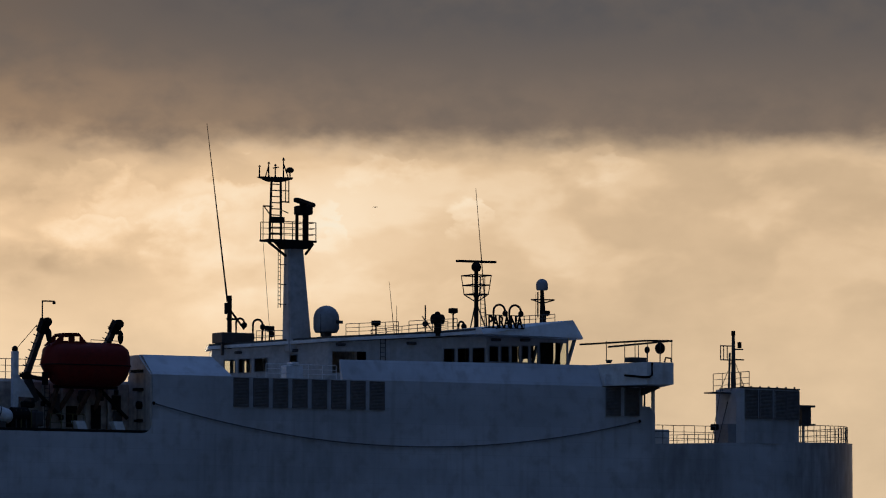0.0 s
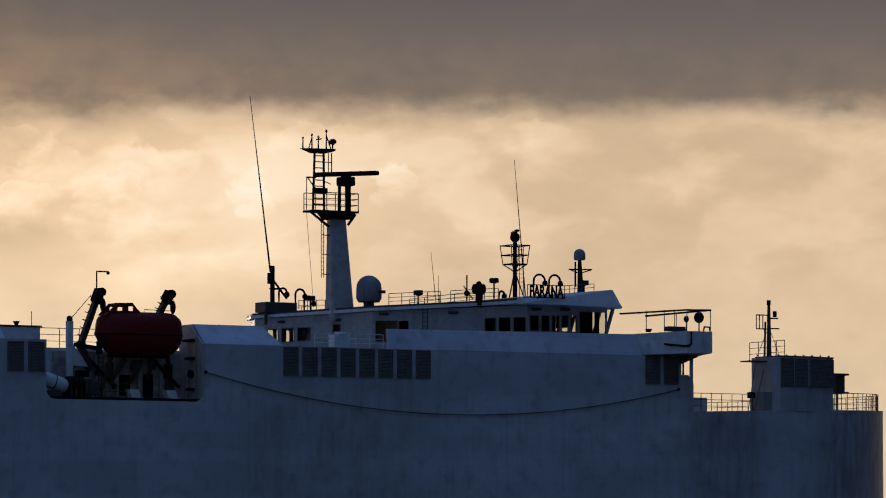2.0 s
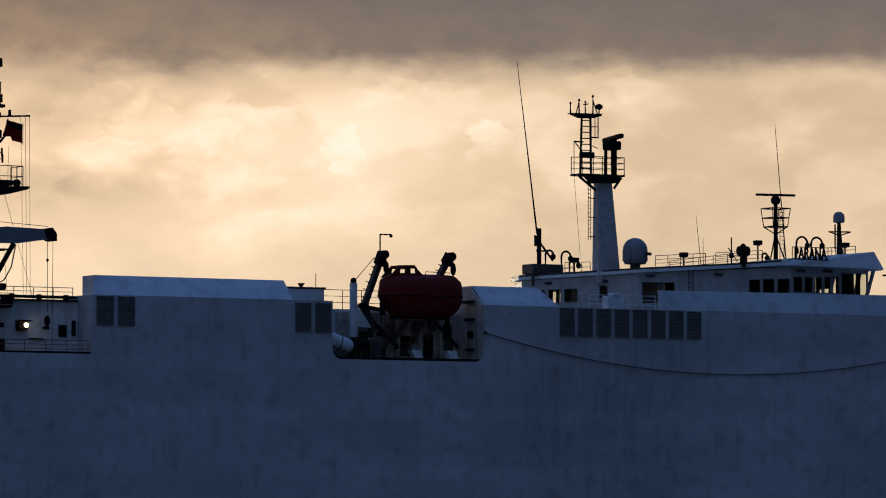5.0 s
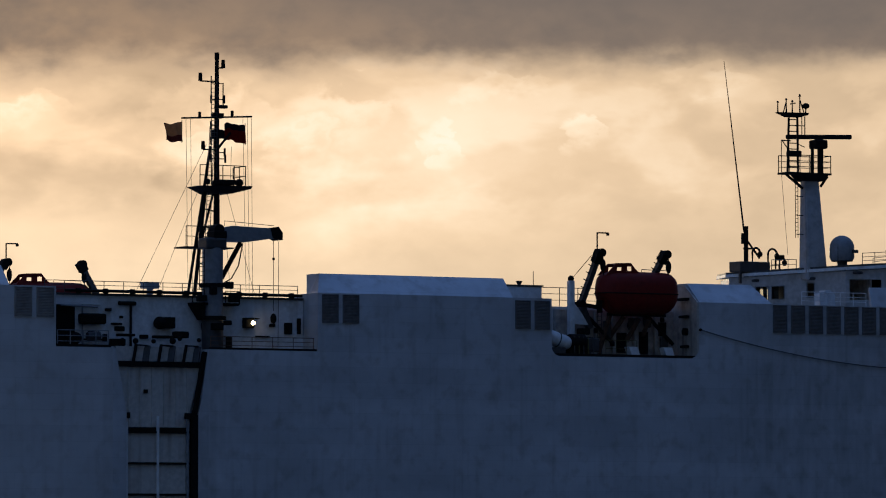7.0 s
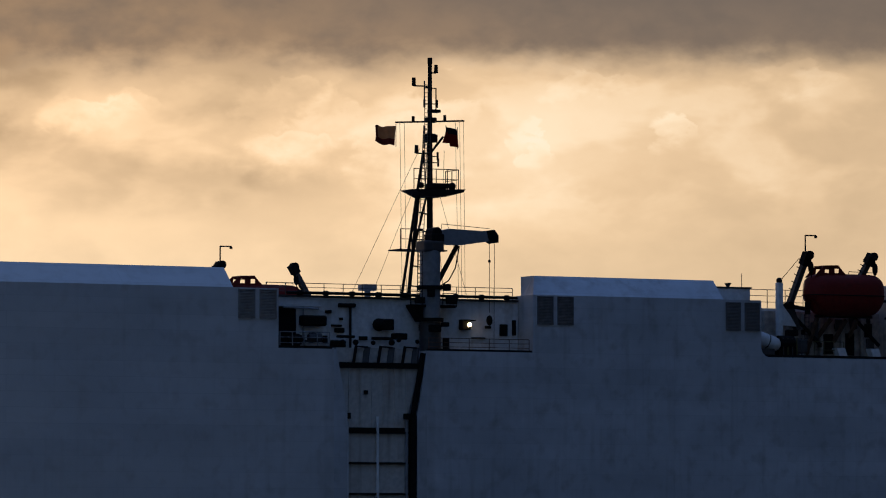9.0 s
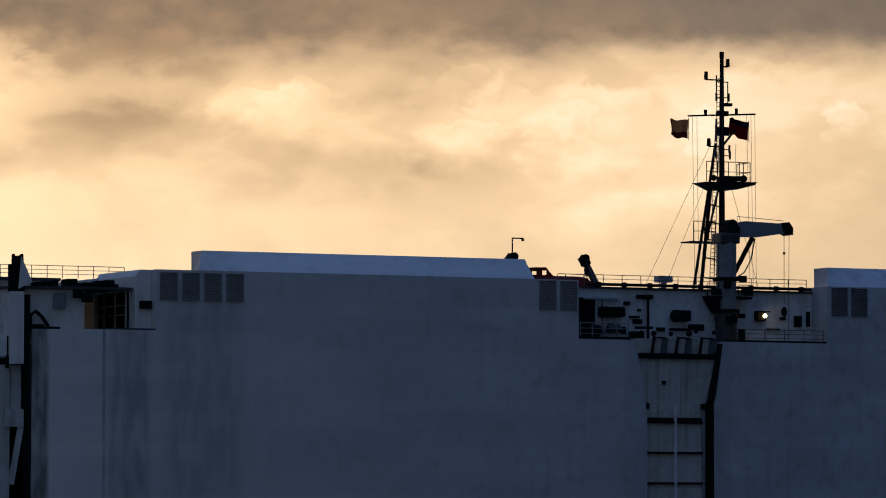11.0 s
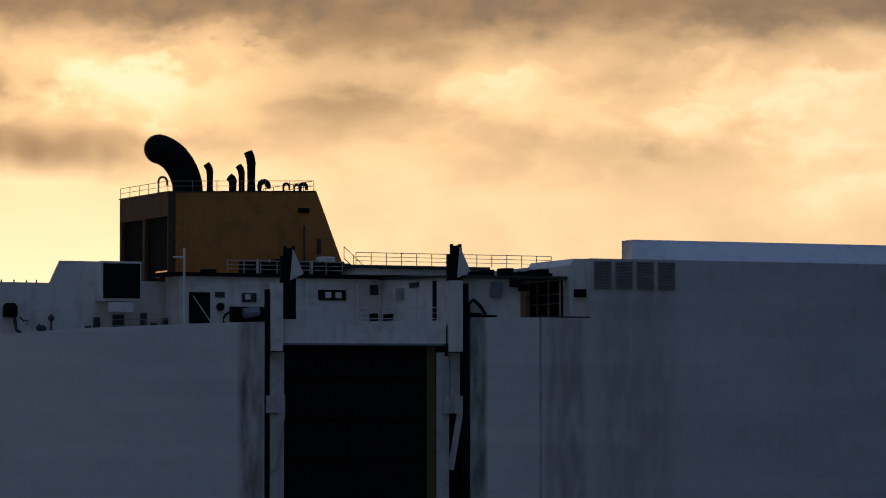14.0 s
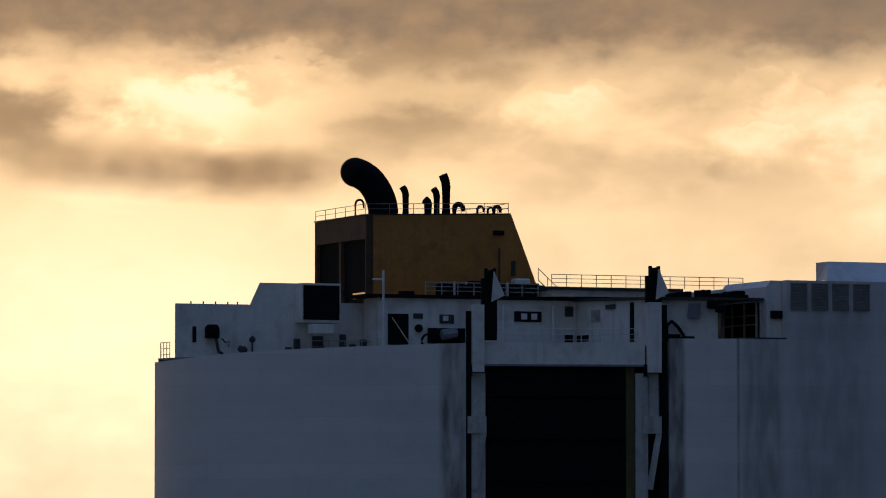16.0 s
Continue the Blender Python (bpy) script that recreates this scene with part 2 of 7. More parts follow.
HULL = material("weathered_white_hull_paint", (0.60, 0.61, 0.64), 0.5, grain=0.035, grain_scale=0.9, stain=(0.20, 0.16, 0.13), stain_amount=0.42, streak=0.36, plates=1.0, bump=0.12, aft_glow=(0.88, 0.80, 0.73),
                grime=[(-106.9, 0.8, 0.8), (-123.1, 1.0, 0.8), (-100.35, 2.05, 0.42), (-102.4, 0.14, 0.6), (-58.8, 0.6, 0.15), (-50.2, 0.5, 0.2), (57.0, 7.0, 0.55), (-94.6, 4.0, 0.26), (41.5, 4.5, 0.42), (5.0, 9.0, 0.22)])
# White made lighter and warmer: light on the after houses is in the colour.
AFT_WHITE = material("brightened_white_deckhouse_paint", (0.90, 0.84, 0.77), 0.5, grain=0.04, stain=(0.25, 0.17, 0.10), stain_amount=0.32, streak=0.36)
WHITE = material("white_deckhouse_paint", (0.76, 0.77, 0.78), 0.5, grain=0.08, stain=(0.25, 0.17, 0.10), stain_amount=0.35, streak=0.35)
# Darker copy of WHITE: shade on the bridge walls is in its colour.
HOUSE = material("shade_darkened_white_paint", (0.47, 0.465, 0.47), 0.55, grain=0.1, stain=(0.16, 0.11, 0.08), stain_amount=0.45, streak=0.5)
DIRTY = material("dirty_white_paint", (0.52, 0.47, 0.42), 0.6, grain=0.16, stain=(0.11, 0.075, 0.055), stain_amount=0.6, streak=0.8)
RAMP = material("rust_streaked_pale_ramp_paint", (0.58, 0.55, 0.51), 0.6, grain=0.1, stain=(0.20, 0.11, 0.06), stain_amount=0.3, streak=0.7)
BUFF = material("ochre_funnel_paint", (0.64, 0.25, 0.048), 0.55, grain=0.06, stain=(0.16, 0.08, 0.03), stain_amount=0.4, streak=0.35, plates=0.6)
RED = material("orange_red_boat_gelcoat", (0.17, 0.008, 0.005), 0.55, spec=0.25, grain=0.12, stain=(0.10, 0.02, 0.015), stain_amount=0.35, streak=0.2)
BLACK = material("black_paint", (0.010, 0.010, 0.010), 0.85, grain=0.2, spec=0.12)
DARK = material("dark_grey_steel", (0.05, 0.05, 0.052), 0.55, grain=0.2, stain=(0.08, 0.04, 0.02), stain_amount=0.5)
GREY = material("grey_paint", (0.25, 0.26, 0.28), 0.55, grain=0.12, stain=(0.12, 0.08, 0.05), stain_amount=0.4)
PALE_LOUVRE = material("pale_brown_louvre_steel", (0.33, 0.30, 0.275), 0.6, grain=0.15, stain=(0.10, 0.07, 0.05), stain_amount=0.5)
LOUVRE = material("grey_louvre_steel", (0.18, 0.168, 0.16), 0.6, grain=0.15, stain=(0.08, 0.06, 0.05), stain_amount=0.4)
# Unseen deck; its paleness is added to bounce light up at the houses.
DECK = material("worn_light_bouncing_deck_paint", (0.30, 0.265, 0.23), 0.75, grain=0.2, stain=(0.05, 0.04, 0.03), stain_amount=0.6)
RUST = material("rusty_steel", (0.14, 0.075, 0.045), 0.8, grain=0.25, stain=(0.05, 0.03, 0.02), stain_amount=0.7, bump=0.4)
DARK_OCHRE = material("dark_stained_ochre_paint", (0.12, 0.06, 0.026), 0.7, grain=0.2, stain=(0.03, 0.02, 0.015), stain_amount=0.7, streak=0.5)
ROPE = material("dark_mooring_rope", (0.15, 0.14, 0.135), 0.9, grain=0.25, grain_scale=20, bump=0.6, bump_scale=40)
YELLOW = material("olive_yellow_paint", (0.11, 0.092, 0.02), 0.6, grain=0.2, streak=0.3)
CLOTH_A, CLOTH_A2 = cloth_material("faded_flag_cloth", (0.60, 0.42, 0.27), 0.7), cloth_material("dull_red_flag_cloth", (0.26, 0.06, 0.04), 0.4)
CLOTH_B, CLOTH_C = cloth_material("dark_red_flag_cloth", (0.30, 0.02, 0.012), 0.4), cloth_material("black_flag_cloth", (0.02, 0.02, 0.025), 0.1)
GLASS = glass_material("tinted_window_glass", (0.80, 0.83, 0.80))
DARK_GLASS = material("dark_window_glass", (0.015, 0.018, 0.022), 0.08, grain=0.02, spec=0.6)
WATER = material("sea_water", (0.015, 0.03, 0.035), 0.12, grain=0.1, grain_scale=0.02, bump=0.5, bump_scale=0.12)
LAMP_ON = glow_material("lit_deck_lamp", (1.0, 0.72, 0.35), 9.0)
SMOKE = bpy.data.materials.new("thin_brown_smoke")


# ---- mesh helpers, all in the ship's own axes ----
ABOARD = []      # (thing, its place on the ship)
ORIGIN = {}


def thing(name, at, label, category, group="", kind=""):
    """An Empty on the ship at the place `at`, to carry parts."""
    ob = new(name)
    ob.empty_display_size = 0.3
    ob.location = SHIP_START + Vector(at)
    tagged(ob, label, category, group, kind)
    ABOARD.append((ob, Vector(at)))
    ORIGIN[ob.name] = Vector(at)
    return ob


def part(name, bm, mat, parent, label="", pivot=None, smooth=False):
    """Links bm, built in the ship's axes, as one mesh under a thing or a part."""
    at = ORIGIN[parent.name]
    own = Vector(pivot) if pivot is not None else at
    bmesh.ops.translate(bm, verts=bm.verts, vec=-own)
    bmesh.ops.recalc_face_normals(bm, faces=bm.faces)
    me = bpy.data.meshes.new(name)
    bm.to_mesh(me)
    bm.free()
    if smooth:
        me.polygons.foreach_set("use_smooth", [True] * len(me.polygons))
        me.set_sharp_from_angle(angle=radians(40))
    for one in mat if isinstance(mat, (list, tuple)) else [mat]:
        me.materials.append(one)
    ob = new(name, me)
    ob.parent = parent
    ob.location = own - at
    ORIGIN[ob.name] = own
    if label:
        tagged(ob, label)
    return ob


def B():
    return bmesh.new()


def box(bm, lo, hi, bevel=0.0):
    lo, hi = Vector(lo), Vector(hi)
    r = bmesh.ops.create_cube(bm, size=1.0, matrix=Matrix.Translation((lo + hi) / 2) @ Matrix.Diagonal((*(hi - lo), 1)))
    if bevel:
        edges = list({e for v in r["verts"] for e in v.link_edges})
        bmesh.ops.bevel(bm, geom=edges, offset=bevel, segments=2, affect="EDGES", profile=0.5)
    return bm


def bar(bm, a, b, r, r2=None, n=8):
    """A round bar, or a cone where r2 differs, from a to b."""
    a, b = Vector(a), Vector(b)
    d = b - a
    if d.length < 1e-6:
        return bm
    m = Matrix.Translation((a + b) / 2) @ d.to_track_quat("Z", "Y").to_matrix().to_4x4()
    bmesh.ops.create_cone(bm, cap_ends=True, segments=n, radius1=r, radius2=r if r2 is None else r2, depth=d.length, matrix=m)
    return bm


def beam(bm, a, b, w, h, up=(0, 0, 1)):
    """A square beam from a to b, w across and h high."""
    a, b = Vector(a), Vector(b)
    d = (b - a).normalized()
    side = d.cross(Vector(up))
    side = side.normalized() if side.length > 1e-4 else Vector((0, 1, 0))
    top = side.cross(d).normalized()
    vs = [bm.verts.new(p + side * sx * w / 2 + top * sz * h / 2) for p in (a, b) for sx, sz in ((-1, -1), (1, -1), (1, 1), (-1, 1))]
    for f in ((0, 1, 2, 3), (7, 6, 5, 4), (0, 4, 5, 1), (1, 5, 6, 2), (2, 6, 7, 3), (3, 7, 4, 0)):
        bm.faces.new([vs[i] for i in f])
    return bm


def prism(bm, outline, axis, lo, hi):
    """An outline of (u, v) pushed along an axis: 'x' takes (y, z), 'y' takes (x, z), 'z' takes (x, y)."""
    def at(u, v, w):
        return {"x": (w, u, v), "y": (u, w, v), "z": (u, v, w)}[axis]
    a = [bm.verts.new(at(u, v, lo)) for u, v in outline]
    b = [bm.verts.new(at(u, v, hi)) for u, v in outline]
    bm.faces.new(a), bm.faces.new(b[::-1])
    for i in range(len(a)):
        j = (i + 1) % len(a)
        bm.faces.new((a[i], b[i], b[j], a[j]))
    return bm


def tube(bm, pts, r, n=8, r_end=None):
    """A bent pipe through the points."""
    pts = [Vector(p) for p in pts]
    rings = []
    for i, p in enumerate(pts):
        d = (pts[min(i + 1, len(pts) - 1)] - pts[max(i - 1, 0)]).normalized()
        q = d.to_track_quat("Z", "Y")
        rr = r if r_end is None else r + (r_end - r) * i / (len(pts) - 1)
        rings.append([bm.verts.new(p + q @ Vector((math.cos(a) * rr, math.sin(a) * rr, 0))) for a in (2 * math.pi * k / n for k in range(n))])
    for a, b in zip(rings, rings[1:]):
        for k in range(n):
            bm.faces.new((a[k], a[(k + 1) % n], b[(k + 1) % n], b[k]))
    bm.faces.new(rings[0][::-1]), bm.faces.new(rings[-1])
    return bm


def ball(bm, at, r, sz=1.0, seg=16):
    bmesh.ops.create_uvsphere(bm, u_segments=seg, v_segments=max(6, seg // 2), radius=r, matrix=Matrix.Translation(at) @ Matrix.Diagonal((1, 1, sz, 1)))
    return bm


def dome(bm, at, r, h, seg=24):
    """A radome: a round wall with a ball top, standing on `at`."""
    prof = [(r * 0.86, 0), (r, 0.12 * h), (r, h - r)] + [(r * math.cos(a), h - r + r * math.sin(a)) for a in (radians(d) for d in range(15, 90, 15))]
    rings = [[bm.verts.new((at[0] + q * math.cos(a), at[1] + q * math.sin(a), at[2] + z)) for a in (2 * math.pi * k / seg for k in range(seg))] for q, z in prof]
    for a, b in zip(rings, rings[1:]):
        for k in range(seg):
            bm.faces.new((a[k], a[(k + 1) % seg], b[(k + 1) % seg], b[k]))
    bm.faces.new(rings[0][::-1])
    tip = bm.verts.new((at[0], at[1], at[2] + h))
    for k in range(seg):
        bm.faces.new((rings[-1][k], rings[-1][(k + 1) % seg], tip))
    return bm


def railing(name, pts, height, label, group="ship railings", mat=None, step=1.5, bars=3, r=0.028, at=None):
    """A guard rail along the points: posts and bars, each a part."""
    mat = mat or GREY
    pts = [Vector(p) for p in pts]
    ob = thing(name, at or pts[0], label, "railing", group)
    for k in range(1, bars + 1):
        bm = B()
        for a, b in zip(pts, pts[1:]):
            up = Vector((0, 0, height * k / bars))
            bar(bm, a + up, b + up, r if k == bars else r * 0.8, n=6)
        part("rail", bm, mat, ob)
    for a, b in zip(pts, pts[1:]):
        n = max(1, round((b - a).length / step))
        for i in range(n + (b is pts[-1])):
            p = a + (b - a) * (i / n)
            part("post", bar(B(), p, p + Vector((0, 0, height)), r * 1.1, n=6), mat, ob)
    return ob


# ---- sea ----
def sea():
    bm = B()
    bmesh.ops.create_grid(bm, x_segments=8, y_segments=8, size=4500.0)
    me = bpy.data.meshes.new("water")
    bm.to_mesh(me)
    bm.free()
    me.materials.append(WATER)
    tagged(new("water", me), "dark evening sea with small ripples", "water", kind="structure")


sea()

# ---- the ship ----
LOW, WALL, TRUNK, KEEL = -2.1, 2.4, 4.0, -23.4
ship = thing("cargo_ship", (0, 0, LOW), "large white car carrier ship with streaked weathered paint, under way", "ship")


def bow_side(n=44):
    """The bow's rounded plan from the starboard side to the port side."""
    pts = []
    for i in range(n + 1):
        a = math.pi * i / n
        pts.append((46.0 + 19.75 * math.sin(a), 16.0 - 16.0 * math.cos(a), -1.85 + 0.5 * math.sin(a)))
    return pts


STERN = [(-134, 32, -3.7), (-137.6, 29.5, -3.7), (-139.9, 26, -3.7), (-141.2, 22.3, -3.7), (-140.4, 19.2, -3.55), (-138.2, 16.2, -3.25),
         (-134.6, 13.2, -2.95), (-130.0, 10.2, -2.75), (-126.0, 7.9, -2.6), (-122.2, 5.9, -2.5)]


def hull():
    pts = list(STERN)
    # pocket for the quarter ramp
    pts += [(-121.2, 8.6, -2.5), (-106.6, 4.6, -2.5), (-107.4, 1.75, -2.1)]
    pts += [(-102.4, 0.0, LOW), (-98.2, 0.0, LOW), (-80, 0, LOW), (-63.2, 0, LOW), (-58.5, 0, LOW)]
    # slot for the side ramp
    pts += [(-58.5, 1.3, LOW), (-50.5, 1.3, LOW), (-50.5, 0, LOW)]
    pts += [(-41.2, 0, LOW), (-20.5, 0, LOW), (-6.9, 0, LOW), (15, 0, LOW), (37.4, 0, LOW)]
    pts += bow_side()
    pts += [(0, 32, LOW), (-60, 32, LOW), (-110, 32, -2.4)]
    bm = B()
    top = [bm.verts.new((x, y, z)) for x, y, z in pts]
    low = [bm.verts.new((x, y, KEEL)) for x, y, z in pts]
    n = len(pts)
    faces = [bm.faces.new((low[i], low[(i + 1) % n], top[(i + 1) % n], top[i])) for i in range(n)]
    bmesh.ops.recalc_face_normals(bm, faces=faces)
    bmesh.ops.solidify(bm, geom=faces, thickness=0.12)
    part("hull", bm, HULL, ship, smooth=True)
    bm = B()
    bm.faces.new([bm.verts.new((x * 0.998 - 0.05, 16 + (y - 16) * 0.985, -3.4)) for x, y, z in pts])
    r = bmesh.ops.extrude_face_region(bm, geom=list(bm.faces))
    bmesh.ops.translate(bm, verts=[e for e in r["geom"] if isinstance(e, bmesh.types.BMVert)], vec=(0, 0, -0.15))
    part("deck", bm, DECK, ship)


hull()


SIDES = []


def side_house(x0, x1, chamfer, depth=4.2, cut_aft=0.0, cut_fore=0.0, top=1.2, y0=0.0, name="side_house", mat=None):
    """A stretch of the tall ship's side above the low deck edge; chamfer=(xa, xb) gets the sloping trunk on top."""
    bm = B()
    prism(bm, [(y0, LOW), (y0, WALL), (y0 + depth, WALL), (y0 + depth, LOW)], "x", x0, x1)
    wall = part(name, bm, mat or HULL, ship)
    SIDES.append((x0, x1, wall))
    if chamfer:
        xa, xb = chamfer
        bm = B()
        lo = [(xa, y0, WALL), (xb + cut_fore, y0, WALL), (xb + cut_fore + top, y0 + depth, WALL), (xa + top, y0 + depth, WALL)]
        hi = [(xa + top, y0 + 2.1, TRUNK), (xb + top, y0 + 2.1, TRUNK), (xb + top, y0 + depth, TRUNK), (xa + top, y0 + depth, TRUNK)]
        a, b = [bm.verts.new(p) for p in lo], [bm.verts.new(p) for p in hi]
        bm.faces.new(a[::-1]), bm.faces.new(b)
        for i in range(4):
            j = (i + 1) % 4
            bm.faces.new((a[i], a[j], b[j], b[i]))
        bmesh.ops.translate(bm, verts=bm.verts, vec=(0, 0.004, 0.004))
        part("trunk", bm, HULL, ship)


side_house(-98.3, -63.2, (-94.9, -68.0), cut_fore=1.0)
side_house(-41.2, -20.5, (-41.2, -24.9), cut_fore=0.9)
side_house(-6.9, 37.2, (-6.9, -0.9), cut_fore=0.9, top=0.15)


def louvre(x, w, z0, z1, y=0.0, yaw=0.0, parent=None, mat=None):
    """One ventilation grille: a frame and a bank of slanted slats in the ship's side."""
    bm = B()
    box(bm, (x, y - 0.03, z0), (x + w, y + 0.02, z1))
    n = int((z1 - z0) / 0.11)
    for i in range(n):
        z = z0 + (i + 0.5) * (z1 - z0) / n
        beam(bm, (x + 0.03, y - 0.07, z), (x + w - 0.03, y - 0.07, z), 0.08, 0.03, up=(0, -0.7, 0.7))
    for xa in (x, x + w - 0.06):
        box(bm, (xa, y - 0.12, z0), (xa + 0.06, y - 0.03, z1))
    for za in (z0, z1 - 0.06):
        box(bm, (x, y - 0.12, za), (x + w, y - 0.03, za + 0.06))
    return part("louvre", bm, mat or LOUVRE, parent or ship)


for x0, x1, n, z0, z1 in ((0.05, 13.35, 8, 0.1, 2.33), (-40.85, -37.65, 2, 0.1, 2.3), (-23.8, -20.7, 2, -0.05, 2.2),
                          (-66.6, -63.4, 2, 0.1, 2.3), (-98.0, -91.3, 4, 0.15, 2.2), (33.7, 36.85, 2, 0.1, 2.4)):
    pitch = (x1 - x0 + 0.4) / n
    for i in range(n):
        xx = x0 + i * pitch
        louvre(xx, pitch - 0.4, z0, z1, parent=next(w for a, b, w in SIDES if a <= xx <= b), mat=PALE_LOUVRE if xx < -60 else LOUVRE)


def inner_body():
    """The decks between the two sides: their walls show in the recesses, their top carries the rails."""
    part("inner_deckhouse", prism(B(), [(4.15, -3.3), (4.15, 2.0), (27.8, 2.0), (27.8, -3.3)], "x", -62.8, 4.0), WHITE, ship)
    part("recess_wall", prism(B(), [(2.4, -3.3), (2.4, 1.9), (4.1, 1.9), (4.1, -3.3)], "x", -63.15, -41.25), WHITE, ship)
    part("deck_edge", box(B(), (-63.0, 2.2, 1.9), (-41.3, 4.2, 2.06)), DARK, ship)
    part("inner_deckhouse", prism(B(), [(8.0, -3.3), (8.0, 2.0), (20.0, 2.0), (20.0, -3.3)], "x", -100.0, -62.9), WHITE, ship)
    part("port_house", prism(B(), [(27.9, -3.3), (27.9, 2.4), (31.9, 2.4), (31.9, -3.3)], "x", -100.0, 24.0), WHITE, ship)


inner_body()


def bulwark():
    """The high bulwark beside the accommodation, with its sloping outer face."""
    bm = B()
    a = [bm.verts.new(p) for p in ((9.6, 0.004, WALL + 0.004), (33.4, 0.004, WALL + 0.004), (33.4, 0.35, WALL + 0.004), (9.6, 0.35, WALL + 0.004))]
    b = [bm.verts.new(p) for p in ((9.8, 0.75, 4.0), (33.4, 0.75, 4.15), (33.4, 0.9, 4.15), (9.8, 0.9, 4.0))]
    bm.faces.new(a[::-1]), bm.faces.new(b)
    for i in range(4):
        j = (i + 1) % 4
        bm.faces.new((a[i], a[j], b[j], b[i]))
    part("bulwark", bm, HULL, ship)


bulwark()


PLAN = {"A": (9.6, 22.0), "B": (14.4, 14.2), "C": (15.2, 12.4), "D": (23.8, 9.2), "E": (26.4, 6.4), "G": (34.0, 6.2)}


def roof_z(x):
    return 5.75 + (x - 9.6) * 0.06 if x < 25 else 6.7


def facet_wall(name, p, q, z0, tops, holes, parent, mat, thick=0.18, panes=True, frames=True):
    """A wall from p to q in plan, with real openings: holes are (from, to, low, high) along it. The openings get glass."""
    p, q = Vector((*p, 0)), Vector((*q, 0))
    d = (q - p).normalized()
    inward = Vector((-d.y, d.x, 0))
    length = (q - p).length
    cuts = sorted({0.0, length, *[max(0.0, h[0]) for h in holes], *[min(length, h[1]) for h in holes]})
    bm = B()

    def slab(u0, u1, lo, hi0, hi1):
        a = [p + d * u + inward * w for u, w in ((u0, 0), (u1, 0), (u1, thick), (u0, thick))]
        hi = (hi0, hi1, hi1, hi0)
        vs = [bm.verts.new((v.x, v.y, lo)) for v in a] + [bm.verts.new((v.x, v.y, h)) for v, h in zip(a, hi)]
        for f in ((3, 2, 1, 0), (4, 5, 6, 7), (0, 1, 5, 4), (1, 2, 6, 5), (2, 3, 7, 6), (3, 0, 4, 7)):
            bm.faces.new([vs[k] for k in f])

    def top(u):
        return tops[0] + (tops[1] - tops[0]) * u / length
    for u0, u1 in zip(cuts, cuts[1:]):
        if u1 - u0 < 0.01:
            continue
        z = z0
        for h in holes:
            if h[0] <= u0 + 1e-4 and h[1] >= u1 - 1e-4:
                slab(u0, u1, z, h[2], h[2])
                z = h[3]
        slab(u0, u1, z, top(u0), top(u1))
    bmesh.ops.remove_doubles(bm, verts=bm.verts, dist=0.001)
    wall = part(name, bm, mat, parent)
    for u0, u1, lo, hi in holes:
        a, b = p + d * (u0 + 0.03), p + d * (u1 - 0.03)
        if panes:
            gm = B()
            m0, m1 = a + inward * 0.08, b + inward * 0.08
            beam(gm, (m0.x, m0.y, (lo + hi) / 2), (m1.x, m1.y, (lo + hi) / 2), 0.02, hi - lo - 0.04)
            part("window_pane", gm, GLASS, wall)
        if frames:
            fm = B()
            c = [(a - inward * 0.02, lo), (b - inward * 0.02, lo), (b - inward * 0.02, hi), (a - inward * 0.02, hi)]
            for k in range(4):
                (v0, z0_), (v1, z1_) = c[k], c[(k + 1) % 4]
                beam(fm, (v0.x, v0.y, z0_), (v1.x, v1.y, z1_), 0.07, 0.07, up=tuple(inward))
            part("window_frame", fm, GREY, wall)
    return wall


